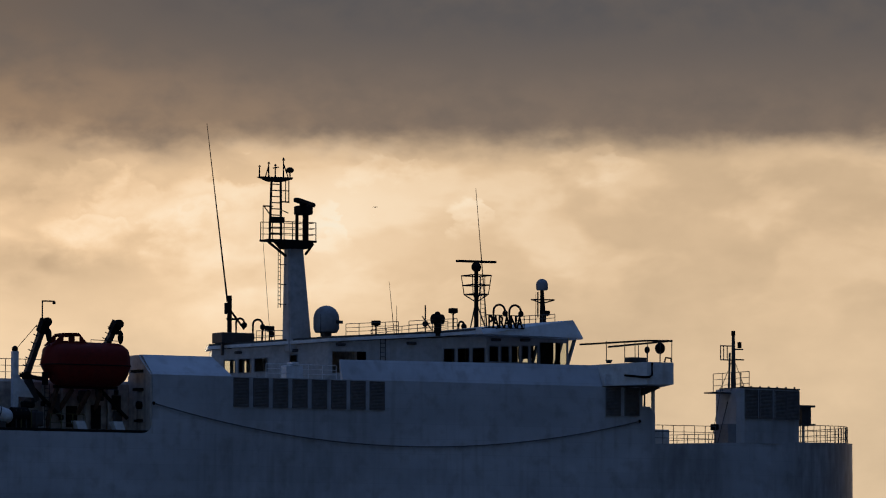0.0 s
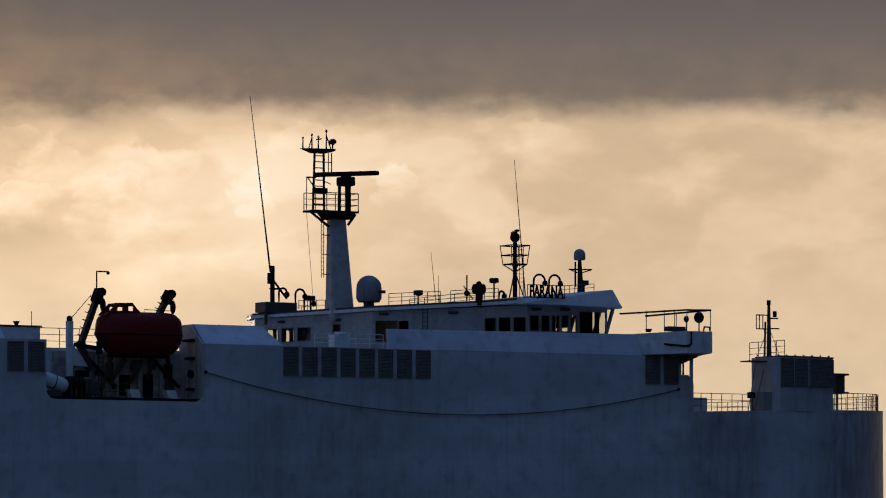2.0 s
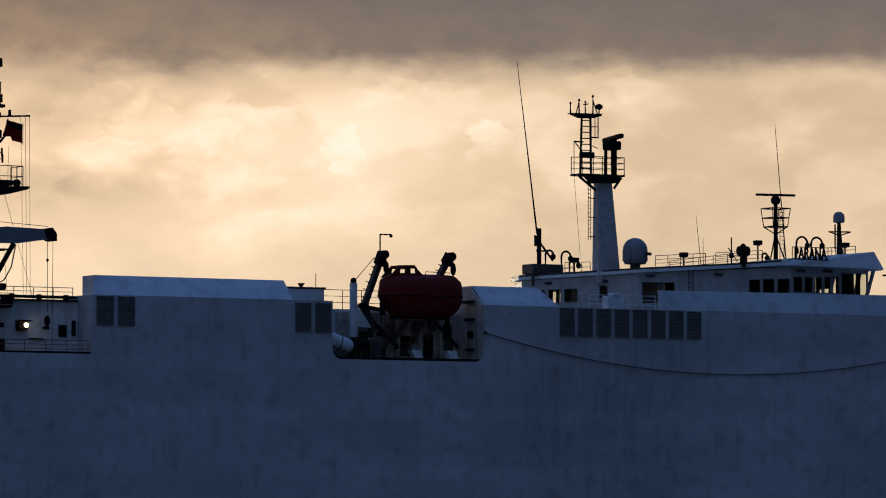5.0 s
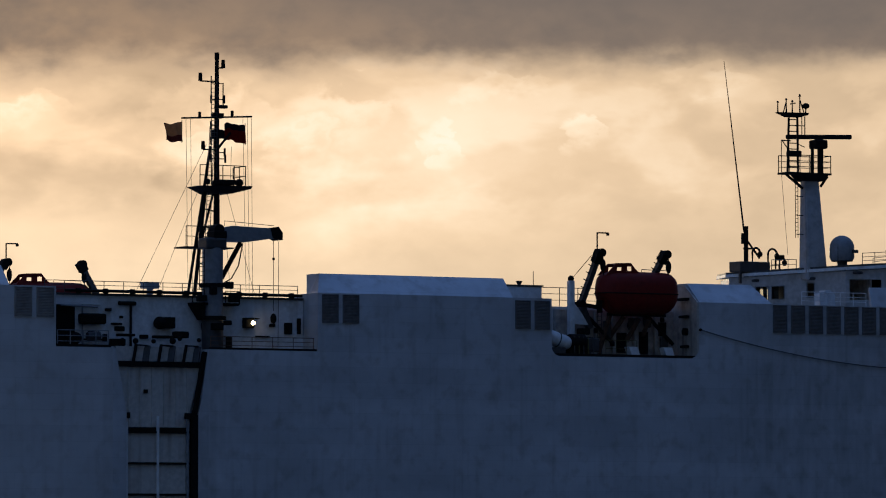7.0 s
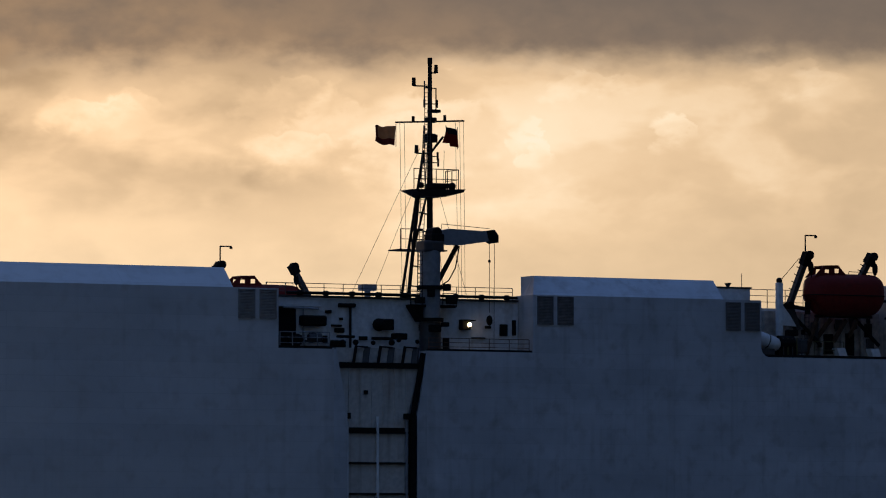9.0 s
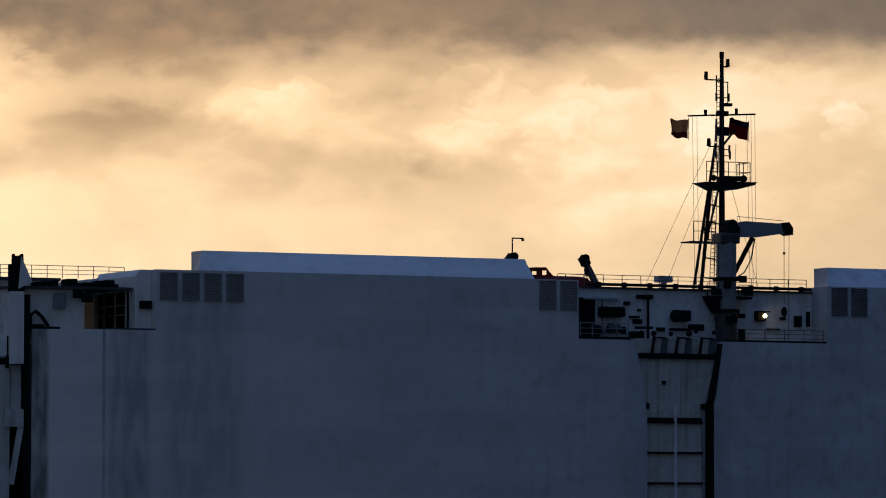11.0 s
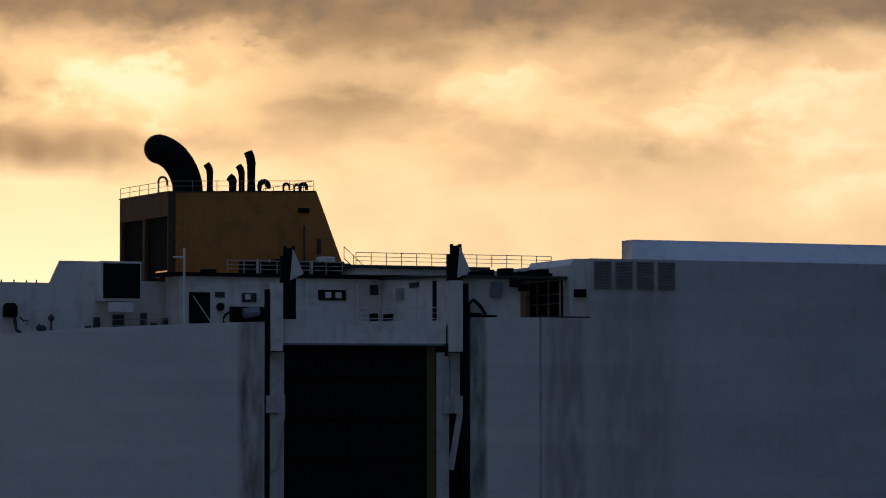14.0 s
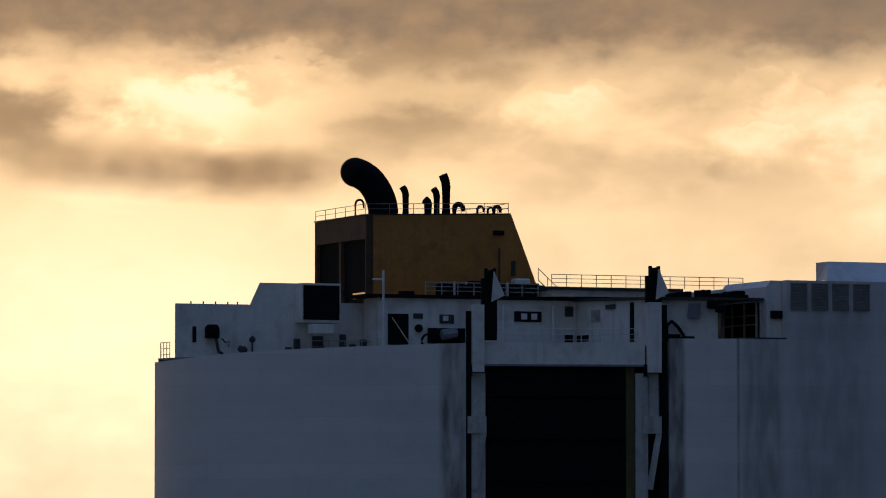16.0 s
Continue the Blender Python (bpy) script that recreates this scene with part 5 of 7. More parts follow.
    part("pipe", bar(B(), (-56.0, 2.2, -2.0), (-56.0, 2.2, 1.5), 0.1), BLACK, ship)
    part("pipe", bar(B(), (-57.0, 2.2, 1.35), (-55.6, 2.2, 1.35), 0.16), BLACK, ship)
    for x, z in ((-57.4, -1.5), (-56.3, -1.55), (-54.8, -1.55), (-53.2, -1.5), (-52.6, -1.3), (-51.0, -1.4)):
        part("fairlead", ball(B(), (x, 0.7, z), 0.17 + 0.03 * ((x * 7) % 3)), BLACK, ship)
    b = thing("deck_ventilator", (-54.0, 6, 2.0), "grey box ventilator on the deck", "ventilator")
    part("stem", bar(B(), (-52.6, 6, 2.0), (-52.6, 6, 2.7), 0.25), GREY, b)
    part("head", box(B(), (-53.2, 5.5, 2.7), (-52.0, 6.5, 3.2), 0.06), GREY, b)
    # the crane
    c = thing("deck_crane", (-49.1, 1.9, LOW), "grey pedestal deck crane with its jib stowed level", "crane")
    x, yy = -49.35, 1.7
    part("pedestal", bar(B(), (x, yy, LOW), (x, yy, 5.7), 0.8, n=20), GREY, c, smooth=True)
    # Dark sleeve: recess shade on the pedestal's foot, put into its colour.
    part("pedestal_shade_sleeve", bar(B(), (x, yy, LOW), (x, yy, 0.15), 0.84, n=20), DARK, c, smooth=True)
    for z in (0.2, 2.7):
        part("flange", bar(B(), (x, yy, z), (x, yy, z + 0.28), 1.05, n=20), BLACK, c, smooth=True)
    part("work_platform", prism(B(), [(x - 1.9, 1.5), (x + 2.1, 1.5), (x + 2.0, 1.3), (x - 0.85, 1.3), (x - 0.85, 0.2), (x - 1.05, 0.2), (x - 1.8, 1.25)], "y", yy - 0.5, yy + 0.5), BLACK, c)
    for dx, z, w, h in ((-1.7, 1.55, 0.7, 0.5), (1.0, 1.55, 0.8, 0.7), (-0.6, 2.1, 0.45, 0.6), (0.75, 2.6, 0.5, 0.5), (-0.5, -0.6, 0.9, 0.55), (0.6, -0.2, 0.5, 0.35)):
        part("control_box", box(B(), (x + dx, yy - 1.15, z), (x + dx + w, yy - 0.6, z + h), 0.06), BLACK, c)
    part("guard_hoop", tube(B(), [(x - 1.9, yy - 0.4, 1.5), (x - 1.9, yy - 0.4, 2.5), (x - 0.9, yy - 0.4, 2.5), (x - 0.9, yy - 0.4, 1.5)], 0.04, n=5), BLACK, c)
    part("guard_hoop", tube(B(), [(x + 0.9, yy - 0.4, 1.5), (x + 0.9, yy - 0.4, 2.4), (x + 2.1, yy - 0.4, 2.4), (x + 2.1, yy - 0.4, 1.5)], 0.04, n=5), BLACK, c)
    part("ladder", ladder(B(), (x - 1.15, yy - 0.5, 2.5), (x - 1.15, yy - 0.5, 5.6)), BLACK, c)
    part("slewing_head", box(B(), (x - 0.9, yy - 0.8, 5.6), (x + 0.85, yy + 0.8, 6.45), 0.15), DARK, c)
    part("winch_drum", bar(B(), (x + 0.3, yy - 0.6, 7.1), (x + 0.3, yy + 0.6, 7.1), 0.42, n=14), BLACK, c)
    part("winch_frame", box(B(), (x - 0.2, yy - 0.7, 6.4), (x + 0.9, yy + 0.7, 7.0), 0.1), BLACK, c)
    jib = part("jib", prism(B(), [(x + 0.4, 6.2), (x + 0.9, 7.3), (x + 1.5, 7.42), (x + 5.1, 7.3), (x + 5.4, 6.6), (x + 2.7, 6.2)], "y", yy - 0.45, yy + 0.45), GREY, c)
    part("jib_head", prism(B(), [(x + 4.7, 7.35), (x + 5.4, 7.45), (x + 5.75, 7.0), (x + 5.75, 6.45), (x + 5.4, 6.4), (x + 4.9, 6.62)], "y", yy - 0.5, yy + 0.5), BLACK, c)
    part("luffing_ram", bar(B(), (x + 0.75, yy, 3.4), (x + 2.35, yy, 6.15), 0.2), BLACK, c)
    part("hose", tube(B(), [(x + 0.8, yy - 0.2, 3.0), (x + 1.5, yy - 0.2, 3.4), (x + 2.1, yy - 0.2, 4.4), (x + 2.45, yy - 0.2, 6.1)], 0.05, n=6), BLACK, c)
    part("jib_rail", tube(B(), [(x + 1.0, yy, 7.4), (x + 1.0, yy, 7.8), (x + 5.2, yy, 7.55)], 0.025, n=5), DARK, jib)
    part("hoist_wire", bar(B(), (x + 5.2, yy, 6.4), (x + 5.2, yy, 1.0), 0.025, n=5), DARK, jib)
    part("hoist_wire", bar(B(), (x + 5.65, yy, 6.4), (x + 5.6, yy, -1.8), 0.022, n=5), DARK, jib)
    part("hook_ball", ball(B(), (x + 5.2, yy, 5.0), 0.12, seg=8), BLACK, jib)
    part("hook_block", ball(B(), (x + 5.2, yy, 0.4), 0.26, 1.6, seg=8), BLACK, jib)


crane_recess()


FLAG_BANDS = []


def signal_mast():
    x, y = -43.2, 13.5
    m = thing("signal_mast", (x, y, 2.0), "tall dark signal mast with lights, yard and platforms", "mast")
    part("pole", bar(B(), (x, y, 2.0), (x, y, 21.6), 0.30, 0.16, n=10), BLACK, m, smooth=True)
    part("top_light", bar(B(), (x, y, 21.4), (x, y, 21.9), 0.2), BLACK, m)
    part("raking_leg", bar(B(), (x - 2.0, y, 2.0), (x - 1.0, y, 11.0), 0.16), BLACK, m)
    part("raking_leg", bar(B(), (x - 1.9, y + 1.5, 2.0), (x - 0.4, y + 0.3, 14.5), 0.12), BLACK, m)
    part("cross_brace", bar(B(), (x - 1.7, y, 5.5), (x - 0.2, y, 11.2), 0.1), BLACK, m)
    for z in (3.6, 5.2, 6.7, 8.1, 9.5):
        part("cross_tie", bar(B(), (x - 1.95 + (z - 2) * 0.11, y, z), (x, y, z - 0.2), 0.06), BLACK, m)
    part("ladder", ladder(B(), (x - 1.25, y - 0.5, 2.0), (x - 0.55, y - 0.3, 16.0)), DARK, m)
    part("ladder", ladder(B(), (x - 0.4, y - 0.35, 12.0), (x - 0.4, y - 0.35, 20.0), w=0.5), DARK, m)
    part("lower_platform", box(B(), (x - 3.3, y - 1.1, 6.35), (x + 1.0, y + 0.9, 6.45)), BLACK, m)
    part("main_platform", prism(B(), [(x - 2.1, 11.25), (x + 2.6, 11.35), (x + 2.4, 11.1), (x + 0.8, 10.7), (x - 0.8, 10.7), (x - 1.6, 11.05)], "y", y - 1.2, y + 1.2), BLACK, m)
    part("platform_lamp", ball(B(), (x + 2.0, y, 11.65), 0.32), BLACK, m)
    part("platform_lamp", ball(B(), (x - 1.2, y - 0.8, 11.6), 0.25), BLACK, m)
    part("platform_box", box(B(), (x - 0.2, y - 1, 11.4), (x + 1.3, y + 0.6, 11.8), 0.05), BLACK, m)
    # signal yard
    part("yard", bar(B(), (x - 3.1, y, 16.6), (x + 3.1, y, 16.95), 0.07), BLACK, m)
    for u, z in ((-1.5, 16.7), (1.35, 16.9)):
        part("yard_lamp", bar(B(), (x + u, y, z), (x + u, y, z + 0.45), 0.13), BLACK, m)
    for u, z, s in ((-1.45, 19.6, -1), (0.55, 20.7, 1), (-1.2, 14.2, -1)):
        part("lamp_arm", bar(B(), (x, y, z), (x + u, y, z), 0.06), BLACK, m)
        part("lantern", bar(B(), (x + u, y, z), (x + u, y, z + 0.65), 0.18, 0.15), BLACK, m)
    part("gaff", bar(B(), (x + 0.1, y, 14.3), (x + 1.2, y, 15.6), 0.1), BLACK, m)
    for u, z in ((-0.5, 18.2), (0.65, 18.2), (-0.5, 16.1), (0.6, 15.4), (-0.5, 14.9), (0.7, 14.0), (-0.5, 13.5), (0.75, 13.5)):
        part("antenna_stub", bar(B(), (x + u, y, z - 0.3), (x + u, y, z + 0.35), 0.09), BLACK, m)
        part("stub_arm", bar(B(), (x, y, z), (x + u, y, z), 0.04), BLACK, m)
    part("junction_box", box(B(), (x - 0.45, y - 0.3, 15.1), (x + 0.45, y + 0.3, 15.8), 0.06), BLACK, m)
    part("junction_box", box(B(), (x - 0.1, y - 0.3, 17.5), (x + 0.85, y + 0.3, 17.75), 0.05), BLACK, m)
    part("junction_box", box(B(), (x - 0.4, y - 0.3, 16.7), (x + 0.5, y + 0.3, 17.1), 0.05), BLACK, m)
    for a, b in (((-0.5, 20.0), (-0.5, 18.4)), ((0.55, 19.5), (0.55, 17.6))):
        part("guard_hoop", bar(B(), (x + a[0], y, a[1]), (x + b[0], y, b[1]), 0.05), BLACK, m)
    part("guard_bar", bar(B(), (x - 0.5, y, 19.5), (x + 0.6, y, 19.45), 0.04), BLACK, m)
    for a, b in (((-2.3, y, 16.6), (-2.1, y, 3.0)), ((-2.7, y, 16.6), (-2.5, y, 4.0)), ((2.3, y, 16.85), (2.6, y, 3)), ((2.7, y, 16.9), (2.9, y, 2.5)), ((3.05, y, 16.9), (3.2, y, 2.5)),
                 ((-0.9, y, 14.6), (-7.4, y, 2.1)), ((-1.5, y, 11.2), (-5.5, y, 2.1)), ((0.8, y, 11.2), (3.6, y, 2.1)), ((1.3, y, 14.5), (1.2, y, 11.5)), ((0.9, y, 6.6), (1.3, y, 2.2))):
        part("halyard", bar(B(), (x + a[0], a[1], a[2] if len(a) > 2 else 0), (x + b[0], b[1], b[2]), 0.018, n=4), DARK, m)
    for z in (11.3, 6.45):
        w = (2.0, 2.0) if z > 10 else (3.2, -1.2)
        railing("mast_platform_railing", [(x - w[0], y - 1.1, z), (x + w[1], y - 1.1, z), (x + w[1], y + 1.1, z)], 1.6, "dark railing round a signal mast platform", mat=BLACK, step=1.1, bars=2, r=0.035)

    def flag(at, w, h, stripes, label, sag, seed):
        """A wind-blown flag: a curved sheet with folds, in bands of cloth."""
        f = thing("flag", at, label, "flag", "signal flags")
        nx, nz, t = 18, 3, 0.012
        for k, mat in enumerate(stripes):
            bm = B()
            grid = {}
            for i in range(nx + 1):
                for j in range(nz + 1):
                    u, vv = i / nx, (k + j / nz) / len(stripes)
                    px = at[0] - u * w * 0.97
                    py = at[1] + 0.22 * math.sin(u * 9 + seed + 2.2 * vv) * (0.3 + u)
                    pz = at[2] - vv * h * (1 - 0.12 * u) - sag * u + 0.10 * math.sin(u * 8 + seed) * u + 0.05 * math.sin(u * 17 + 3 * vv) * u
                    for s in (0, 1):
                        grid[i, j, s] = bm.verts.new((px, py + s * t, pz))
            for i in range(nx):
                for j in range(nz):
                    for s in (0, 1):
                        face = bm.faces.new([grid[i, j, s], grid[i + 1, j, s], grid[i + 1, j + 1, s], grid[i, j + 1, s]])
                        face.material_index = 1 if i >= nx * 0.78 else 0
            FLAG_BANDS.append((part("band", bm, [mat, CLOTH_A2 if mat is CLOTH_A else mat], f, smooth=True), seed))
        part("hoist_rope", bar(B(), (at[0], at[1], at[2] + 0.15), (at[0], at[1], at[2] - h - 0.1), 0.03, n=5), DARK, f)
    flag((x - 3.05, y, 16.3), 1.8, 1.55, [CLOTH_A, CLOTH_A, CLOTH_A2], "pale faded flag streaming from the signal yard", 0.15, 0.4)
    flag((x + 2.5, y, 16.25), 1.75, 1.5, [CLOTH_C, CLOTH_B, CLOTH_B], "dark red and black flag streaming from the signal yard", -0.25, 2.0)


signal_mast()


# ---- the lifeboats and their davits ----
def lifeboat(at, length, label):
    """A totally enclosed boat: lofted hull, canopy, cupola, rubbing strake, propeller gear."""
    b = thing("lifeboat", at, label, "lifeboat", "ship's lifeboats")
    n, seg = 18, 16
    hull_bm, top_bm, strake = B(), B(), B()

    def ring(u):
        # half breadth, keel rise and top height along the boat
        e = abs(2 * u - 1)
        f = max(0.02, 1 - e ** 5.0) ** 0.55
        return 1.4 * f, 1.35 * (1 - f) ** 1.2, 1.7 + 1.72 * max(0.0, 1 - e ** 8.0) ** 0.55

    for bm, lower in ((hull_bm, True), (top_bm, False)):
        rings = []
        for i in range(n + 1):
            u = i / n
            w, keel, top = ring(u)
            x = at[0] - length / 2 + u * length
            pts = []
            for k in range(seg + 1):
                c = math.cos(math.pi * k / seg)
                s = math.sin(math.pi * k / seg)
                if lower:
                    pts.append((x + s * (1.0 * max(0.0, 1 - u / 0.2) - 0.4 * max(0.0, (u - 0.8) / 0.2)), at[1] + w * c, at[2] + 1.65 - (1.65 - keel) * s ** 0.75))
                else:
                    pts.append((x, at[1] + w * 0.97 * math.copysign(abs(c) ** 0.7, c), at[2] + 1.65 + (top - 1.65) * s ** 0.7))
            rings.append([bm.verts.new(p) for p in pts])
        for a, c in zip(rings, rings[1:]):
            for k in range(seg):
                bm.faces.new((a[k], a[k + 1], c[k + 1], c[k]))
        for r in (rings[0], rings[-1]):
            bm.faces.new(r)
        if lower:
            bm.faces.ensure_lookup_table()
    for side in (-1, 1):
        pts = []
        for i in range(n + 1):
            u = i / n
            w, keel, top = ring(u)
            pts.append((at[0] - length / 2 + u * length, at[1] + side * (w + 0.03), at[2] + 1.65))
        tube(strake, pts, 0.045, n=6)
    low = part("boat_hull", hull_bm, RED, b, smooth=True)
    roof = part("canopy", top_bm, RED, b, smooth=True)
    part("rubbing_strake", strake, BLACK, low)
    # steering cupola with windows cut right through
    x0, z0 = at[0] - length * 0.36, at[2] + 3.1
    out = [(x0 - 0.5, z0), (x0 + 0.35, z0 + 0.85), (x0 + 1.85, z0 + 0.9), (x0 + 2.75, z0)]
    near_side = [[out[0], (x0 + 0.42, z0), (x0 + 0.52, z0 + 0.85), out[1]],
                 [(x0 + 0.42, z0), (x0 + 1.9, z0), (x0 + 1.85, z0 + 0.34), (x0 + 0.44, z0 + 0.34)],
                 [(x0 + 0.47, z0 + 0.7), (x0 + 1.85, z0 + 0.7), (x0 + 1.85, z0 + 0.9), (x0 + 0.5, z0 + 0.85)],
                 [(x0 + 0.92, z0 + 0.3), (x0 + 1.42, z0 + 0.3), (x0 + 1.40, z0 + 0.8), (x0 + 0.94, z0 + 0.8)],
                 [(x0 + 1.85, z0), out[3], (x0 + 2.1, z0 + 0.6), out[2]]]
    far_side = [near_side[0], [(x0 + 0.4, z0), (x0 + 2.7, z0), (x0 + 2.6, z0 + 0.2), (x0 + 0.4, z0 + 0.2)], near_side[2]]
    bm = B()
    prism(bm, [(x0 + 0.42, z0 + 0.85), (x0 + 1.78, z0 + 0.9), (x0 + 1.76, z0 + 0.98), (x0 + 0.44, z0 + 0.94)], "y", at[1] - 0.8, at[1] + 0.78)
    cupola = part("cupola", bm, RED, b)
    for w0, quads in ((-0.75, near_side), (0.6, far_side)):
        for quad in quads:
            part("cupola_panel", prism(B(), quad, "y", at[1] + w0, at[1] + w0 + 0.12), RED, cupola)
    part("hatch_rail", tube(B(), [(at[0] + 0.2, at[1] - 0.5, at[2] + 3.4), (at[0] + 0.2, at[1] - 0.5, at[2] + 3.6), (at[0] + 2.6, at[1] - 0.5, at[2] + 3.55), (at[0] + 2.6, at[1] - 0.5, at[2] + 3.3)], 0.03, n=5), DARK, roof)
    part("rudder", box(B(), (at[0] - length / 2 + 0.1, at[1] - 0.06, at[2] + 0.1), (at[0] - length / 2 + 0.6, at[1] + 0.06, at[2] + 1.1), 0.03), BLACK, low)
    part("keel", box(B(), (at[0] - length * 0.36, at[1] - 0.08, at[2] - 0.12), (at[0] + length * 0.36, at[1] + 0.08, at[2] + 0.1)), BLACK, low)
    return b


def davit_arm(d, foot, elbow, head):
    part("arm", beam(B(), foot, elbow, 0.42, 0.55, up=(0, 1, 0)), WHITE if foot[2] < -1 else DARK, d)
    part("arm", beam(B(), elbow, head, 0.4, 0.5, up=(0, 1, 0)), DARK, d)
    foot_, head_ = Vector(elbow), Vector(head)
    for k in range(1, 7):
        p = foot_ + (head_ - foot_) * (k / 7)
        part("rung", bar(B(), p + Vector((-0.2, 0, 0.08)), p + Vector((-0.5, 0, 0.22)), 0.04, n=5), BLACK, d)
    part("head_cheek", beam(B(), foot_ + (head_ - foot_) * 0.8, head_ + (head_ - foot_) * 0.04, 0.6, 0.75, up=(0, 1, 0)), BLACK, d)
    part("elbow_boss", bar(B(), (elbow[0], elbow[1] - 0.35, elbow[2]), (elbow[0], elbow[1] + 0.35, elbow[2]), 0.3, n=12), BLACK, d)
    part("head_sheave", bar(B(), (head[0] + 0.15, head[1] - 0.3, head[2]), (head[0] + 0.15, head[1] + 0.3, head[2]), 0.34, n=14), BLACK, d)
    part("fall_block", ball(B(), (head[0] + 0.35, head[1], head[2] - 1.0), 0.24, 2.2, seg=8), BLACK, d)
    part("fall_wire", bar(B(), (head[0] + 0.35, head[1], head[2]), (head[0] + 0.4, head[1], head[2] - 2.3), 0.04, n=5), BLACK, d)


def lamp_post(d, x, y, z):
    post = part("lamp_post", bar(B(), (x, y, z), (x, y, z + 1.45), 0.06), BLACK, d)
    part("lamp_arm", bar(B(), (x, y, z + 1.42), (x + 1.0, y - 0.05, z + 1.42), 0.055), BLACK, post)
    part("lamp_head", box(B(), (x + 0.85, y - 0.15, z + 1.2), (x + 1.05, y + 0.05, z + 1.4), 0.03), BLACK, post)


def boat_station():
    lifeboat((-11.85, 1.5, 1.35), 7.5, "orange-red enclosed lifeboat hanging in its davits over a recess")
    d = thing("boat_davit", (-16.9, 2.6, LOW), "white and black hinged boat davit with a lamp post on top", "davit", "boat davits")
    davit_arm(d, (-15.3, 3.0, 0.3), (-16.3, 2.6, 2.2), (-15.45, 1.2, 6.2))
    part("post", box(B(), (-17.55, 2.2, LOW), (-17.1, 2.7, 4.0), 0.05), WHITE, d)
    part("post_cap", ball(B(), (-17.35, 2.4, 4.15), 0.26, seg=8), BLACK, d)
    part("foot_plate", prism(B(), [(-17.5, 0.6), (-15.8, 0.5), (-16.4, 1.4), (-17.1, 2.2)], "y", 2.3, 2.7), WHITE, d)
    part("stay_wire", bar(B(), (-17.3, 2.4, 4.1), (-15.8, 1.8, 6.0), 0.03, n=5), BLACK, d)
    part("brace", beam(B(), (-16.9, 2.5, 2.2), (-14.8, 2.2, 1.9), 0.3, 0.3), BLACK, d)
    lamp_post(d, -15.75, 1.0, 6.35)
    e = thing("boat_davit", (-8.6, 3.2, LOW), "white and black hinged boat davit by the recess end", "davit", "boat davits")
    davit_arm(e, (-9.6, 3.6, 0.5), (-10.2, 2.8, 3.3), (-9.5, 1.0, 6.2))
    for p, q in (((-13.2, -0.5), (-12.6, 1.2)), ((-11.5, -0.6), (-11.2, 1.1)), ((-10.0, -0.2), (-10.2, 1.1)), ((-14.2, -1.9), (-13.9, 1.3))):
        part("skid", beam(B(), (p[0], 3.6, p[1]), (q[0], 2.2, q[1]), 0.25, 0.3), RUST, e)
    # gear on the recess deck
    wall = thing("recess_bulkhead", (-13, 4, LOW), "stained dirty white bulkhead behind the lifeboat", "bulkhead")
    part("plate", box(B(), (-18.0, 3.75, LOW), (-6.95, 4.1, 1.75)), DIRTY, wall)
    for x in (-16.8, -14.5, -12.9, -10.9, -9.0):
        part("frame", box(B(), (x, 3.35, LOW), (x + 0.28, 3.69, 1.6)), DIRTY, wall)
    for x, z, w, h in ((-12.4, -1.6, 0.9, 1.6), (-10.3, -1.7, 0.8, 1.8), (-8.6, -0.2, 0.8, 1.1)):
        part("dark_door", box(B(), (x, 3.6, z), (x + w, 3.69, z + h)), BLACK, wall)
    # Added plate over the end wall; dirt and shade share its darker colour.
    part("after_plate", prism(B(), [(0.02, LOW), (0.02, WALL - 0.02), (2.08, 3.9), (3.7, 3.9), (3.7, LOW)], "x", -7.08, -6.93), DIRTY, wall, "dirty grey end plate darkened for shade")
    for z, w in ((2.6, 1.4), (1.2, 1.0), (-1.2, 0.8)):
        part("bracket", box(B(), (-7.5, 1.2, z), (-7.09, 1.2 + w, z + 0.2)), BLACK, wall)
    part("coil", bar(B(), (-7.4, 1.6, 0.1), (-7.09, 1.6, 0.1), 0.3, n=12), BLACK, wall)
    for x in (-13.0, -9.8):
        c = thing("white_locker", (x, 0.5, LOW), "small slanted white locker on the recess edge", "locker", "white lockers")
        part("body", prism(B(), [(x, LOW), (x + 0.75, LOW), (x + 0.45, LOW + 0.85), (x - 0.35, LOW + 0.85)], "y", 0.15, 0.9), WHITE, c)
    r = thing("white_life_raft", (-19.6, 0.8, LOW), "white life raft canister with rounded ends", "life raft", "life rafts")
    can = bar(B(), (-20.2, 0.9, -0.55), (-18.8, 0.9, -1.0), 0.58, n=16)
    ball(can, (-20.2, 0.9, -0.55), 0.58), ball(can, (-18.8, 0.9, -1.0), 0.58)
    part("canister", can, WHITE, r, smooth=True)
    part("strap", bar(B(), (-19.5, 0.9, -0.775), (-19.42, 0.9, -0.80), 0.6, n=16), DARK, r)
    part("cradle", box(B(), (-20.2, 0.4, LOW), (-19.0, 1.4, -1.4)), DARK, r)
    # Shadow line at the lifeboat recess edge, painted as a black strip.
    part("edge_shadow_strip", box(B(), (-20.45, 0.14, LOW - 0.02), (-7.0, 0.3, LOW + 0.22), 0.03), BLACK, ship, "black strip for the shadow along the deck edge")
    for xc, d in ((-20.5, 1), (-6.95, -1)):
        arc = [(xc, LOW), (xc, LOW + 0.75)] + [(xc + d * (0.75 - 0.75 * math.cos(radians(a))), LOW + 0.75 - 0.75 * math.sin(radians(a))) for a in range(10, 91, 16)]
        part("corner_plate", prism(B(), arc, "y", 0.0, 0.12), HULL, ship)
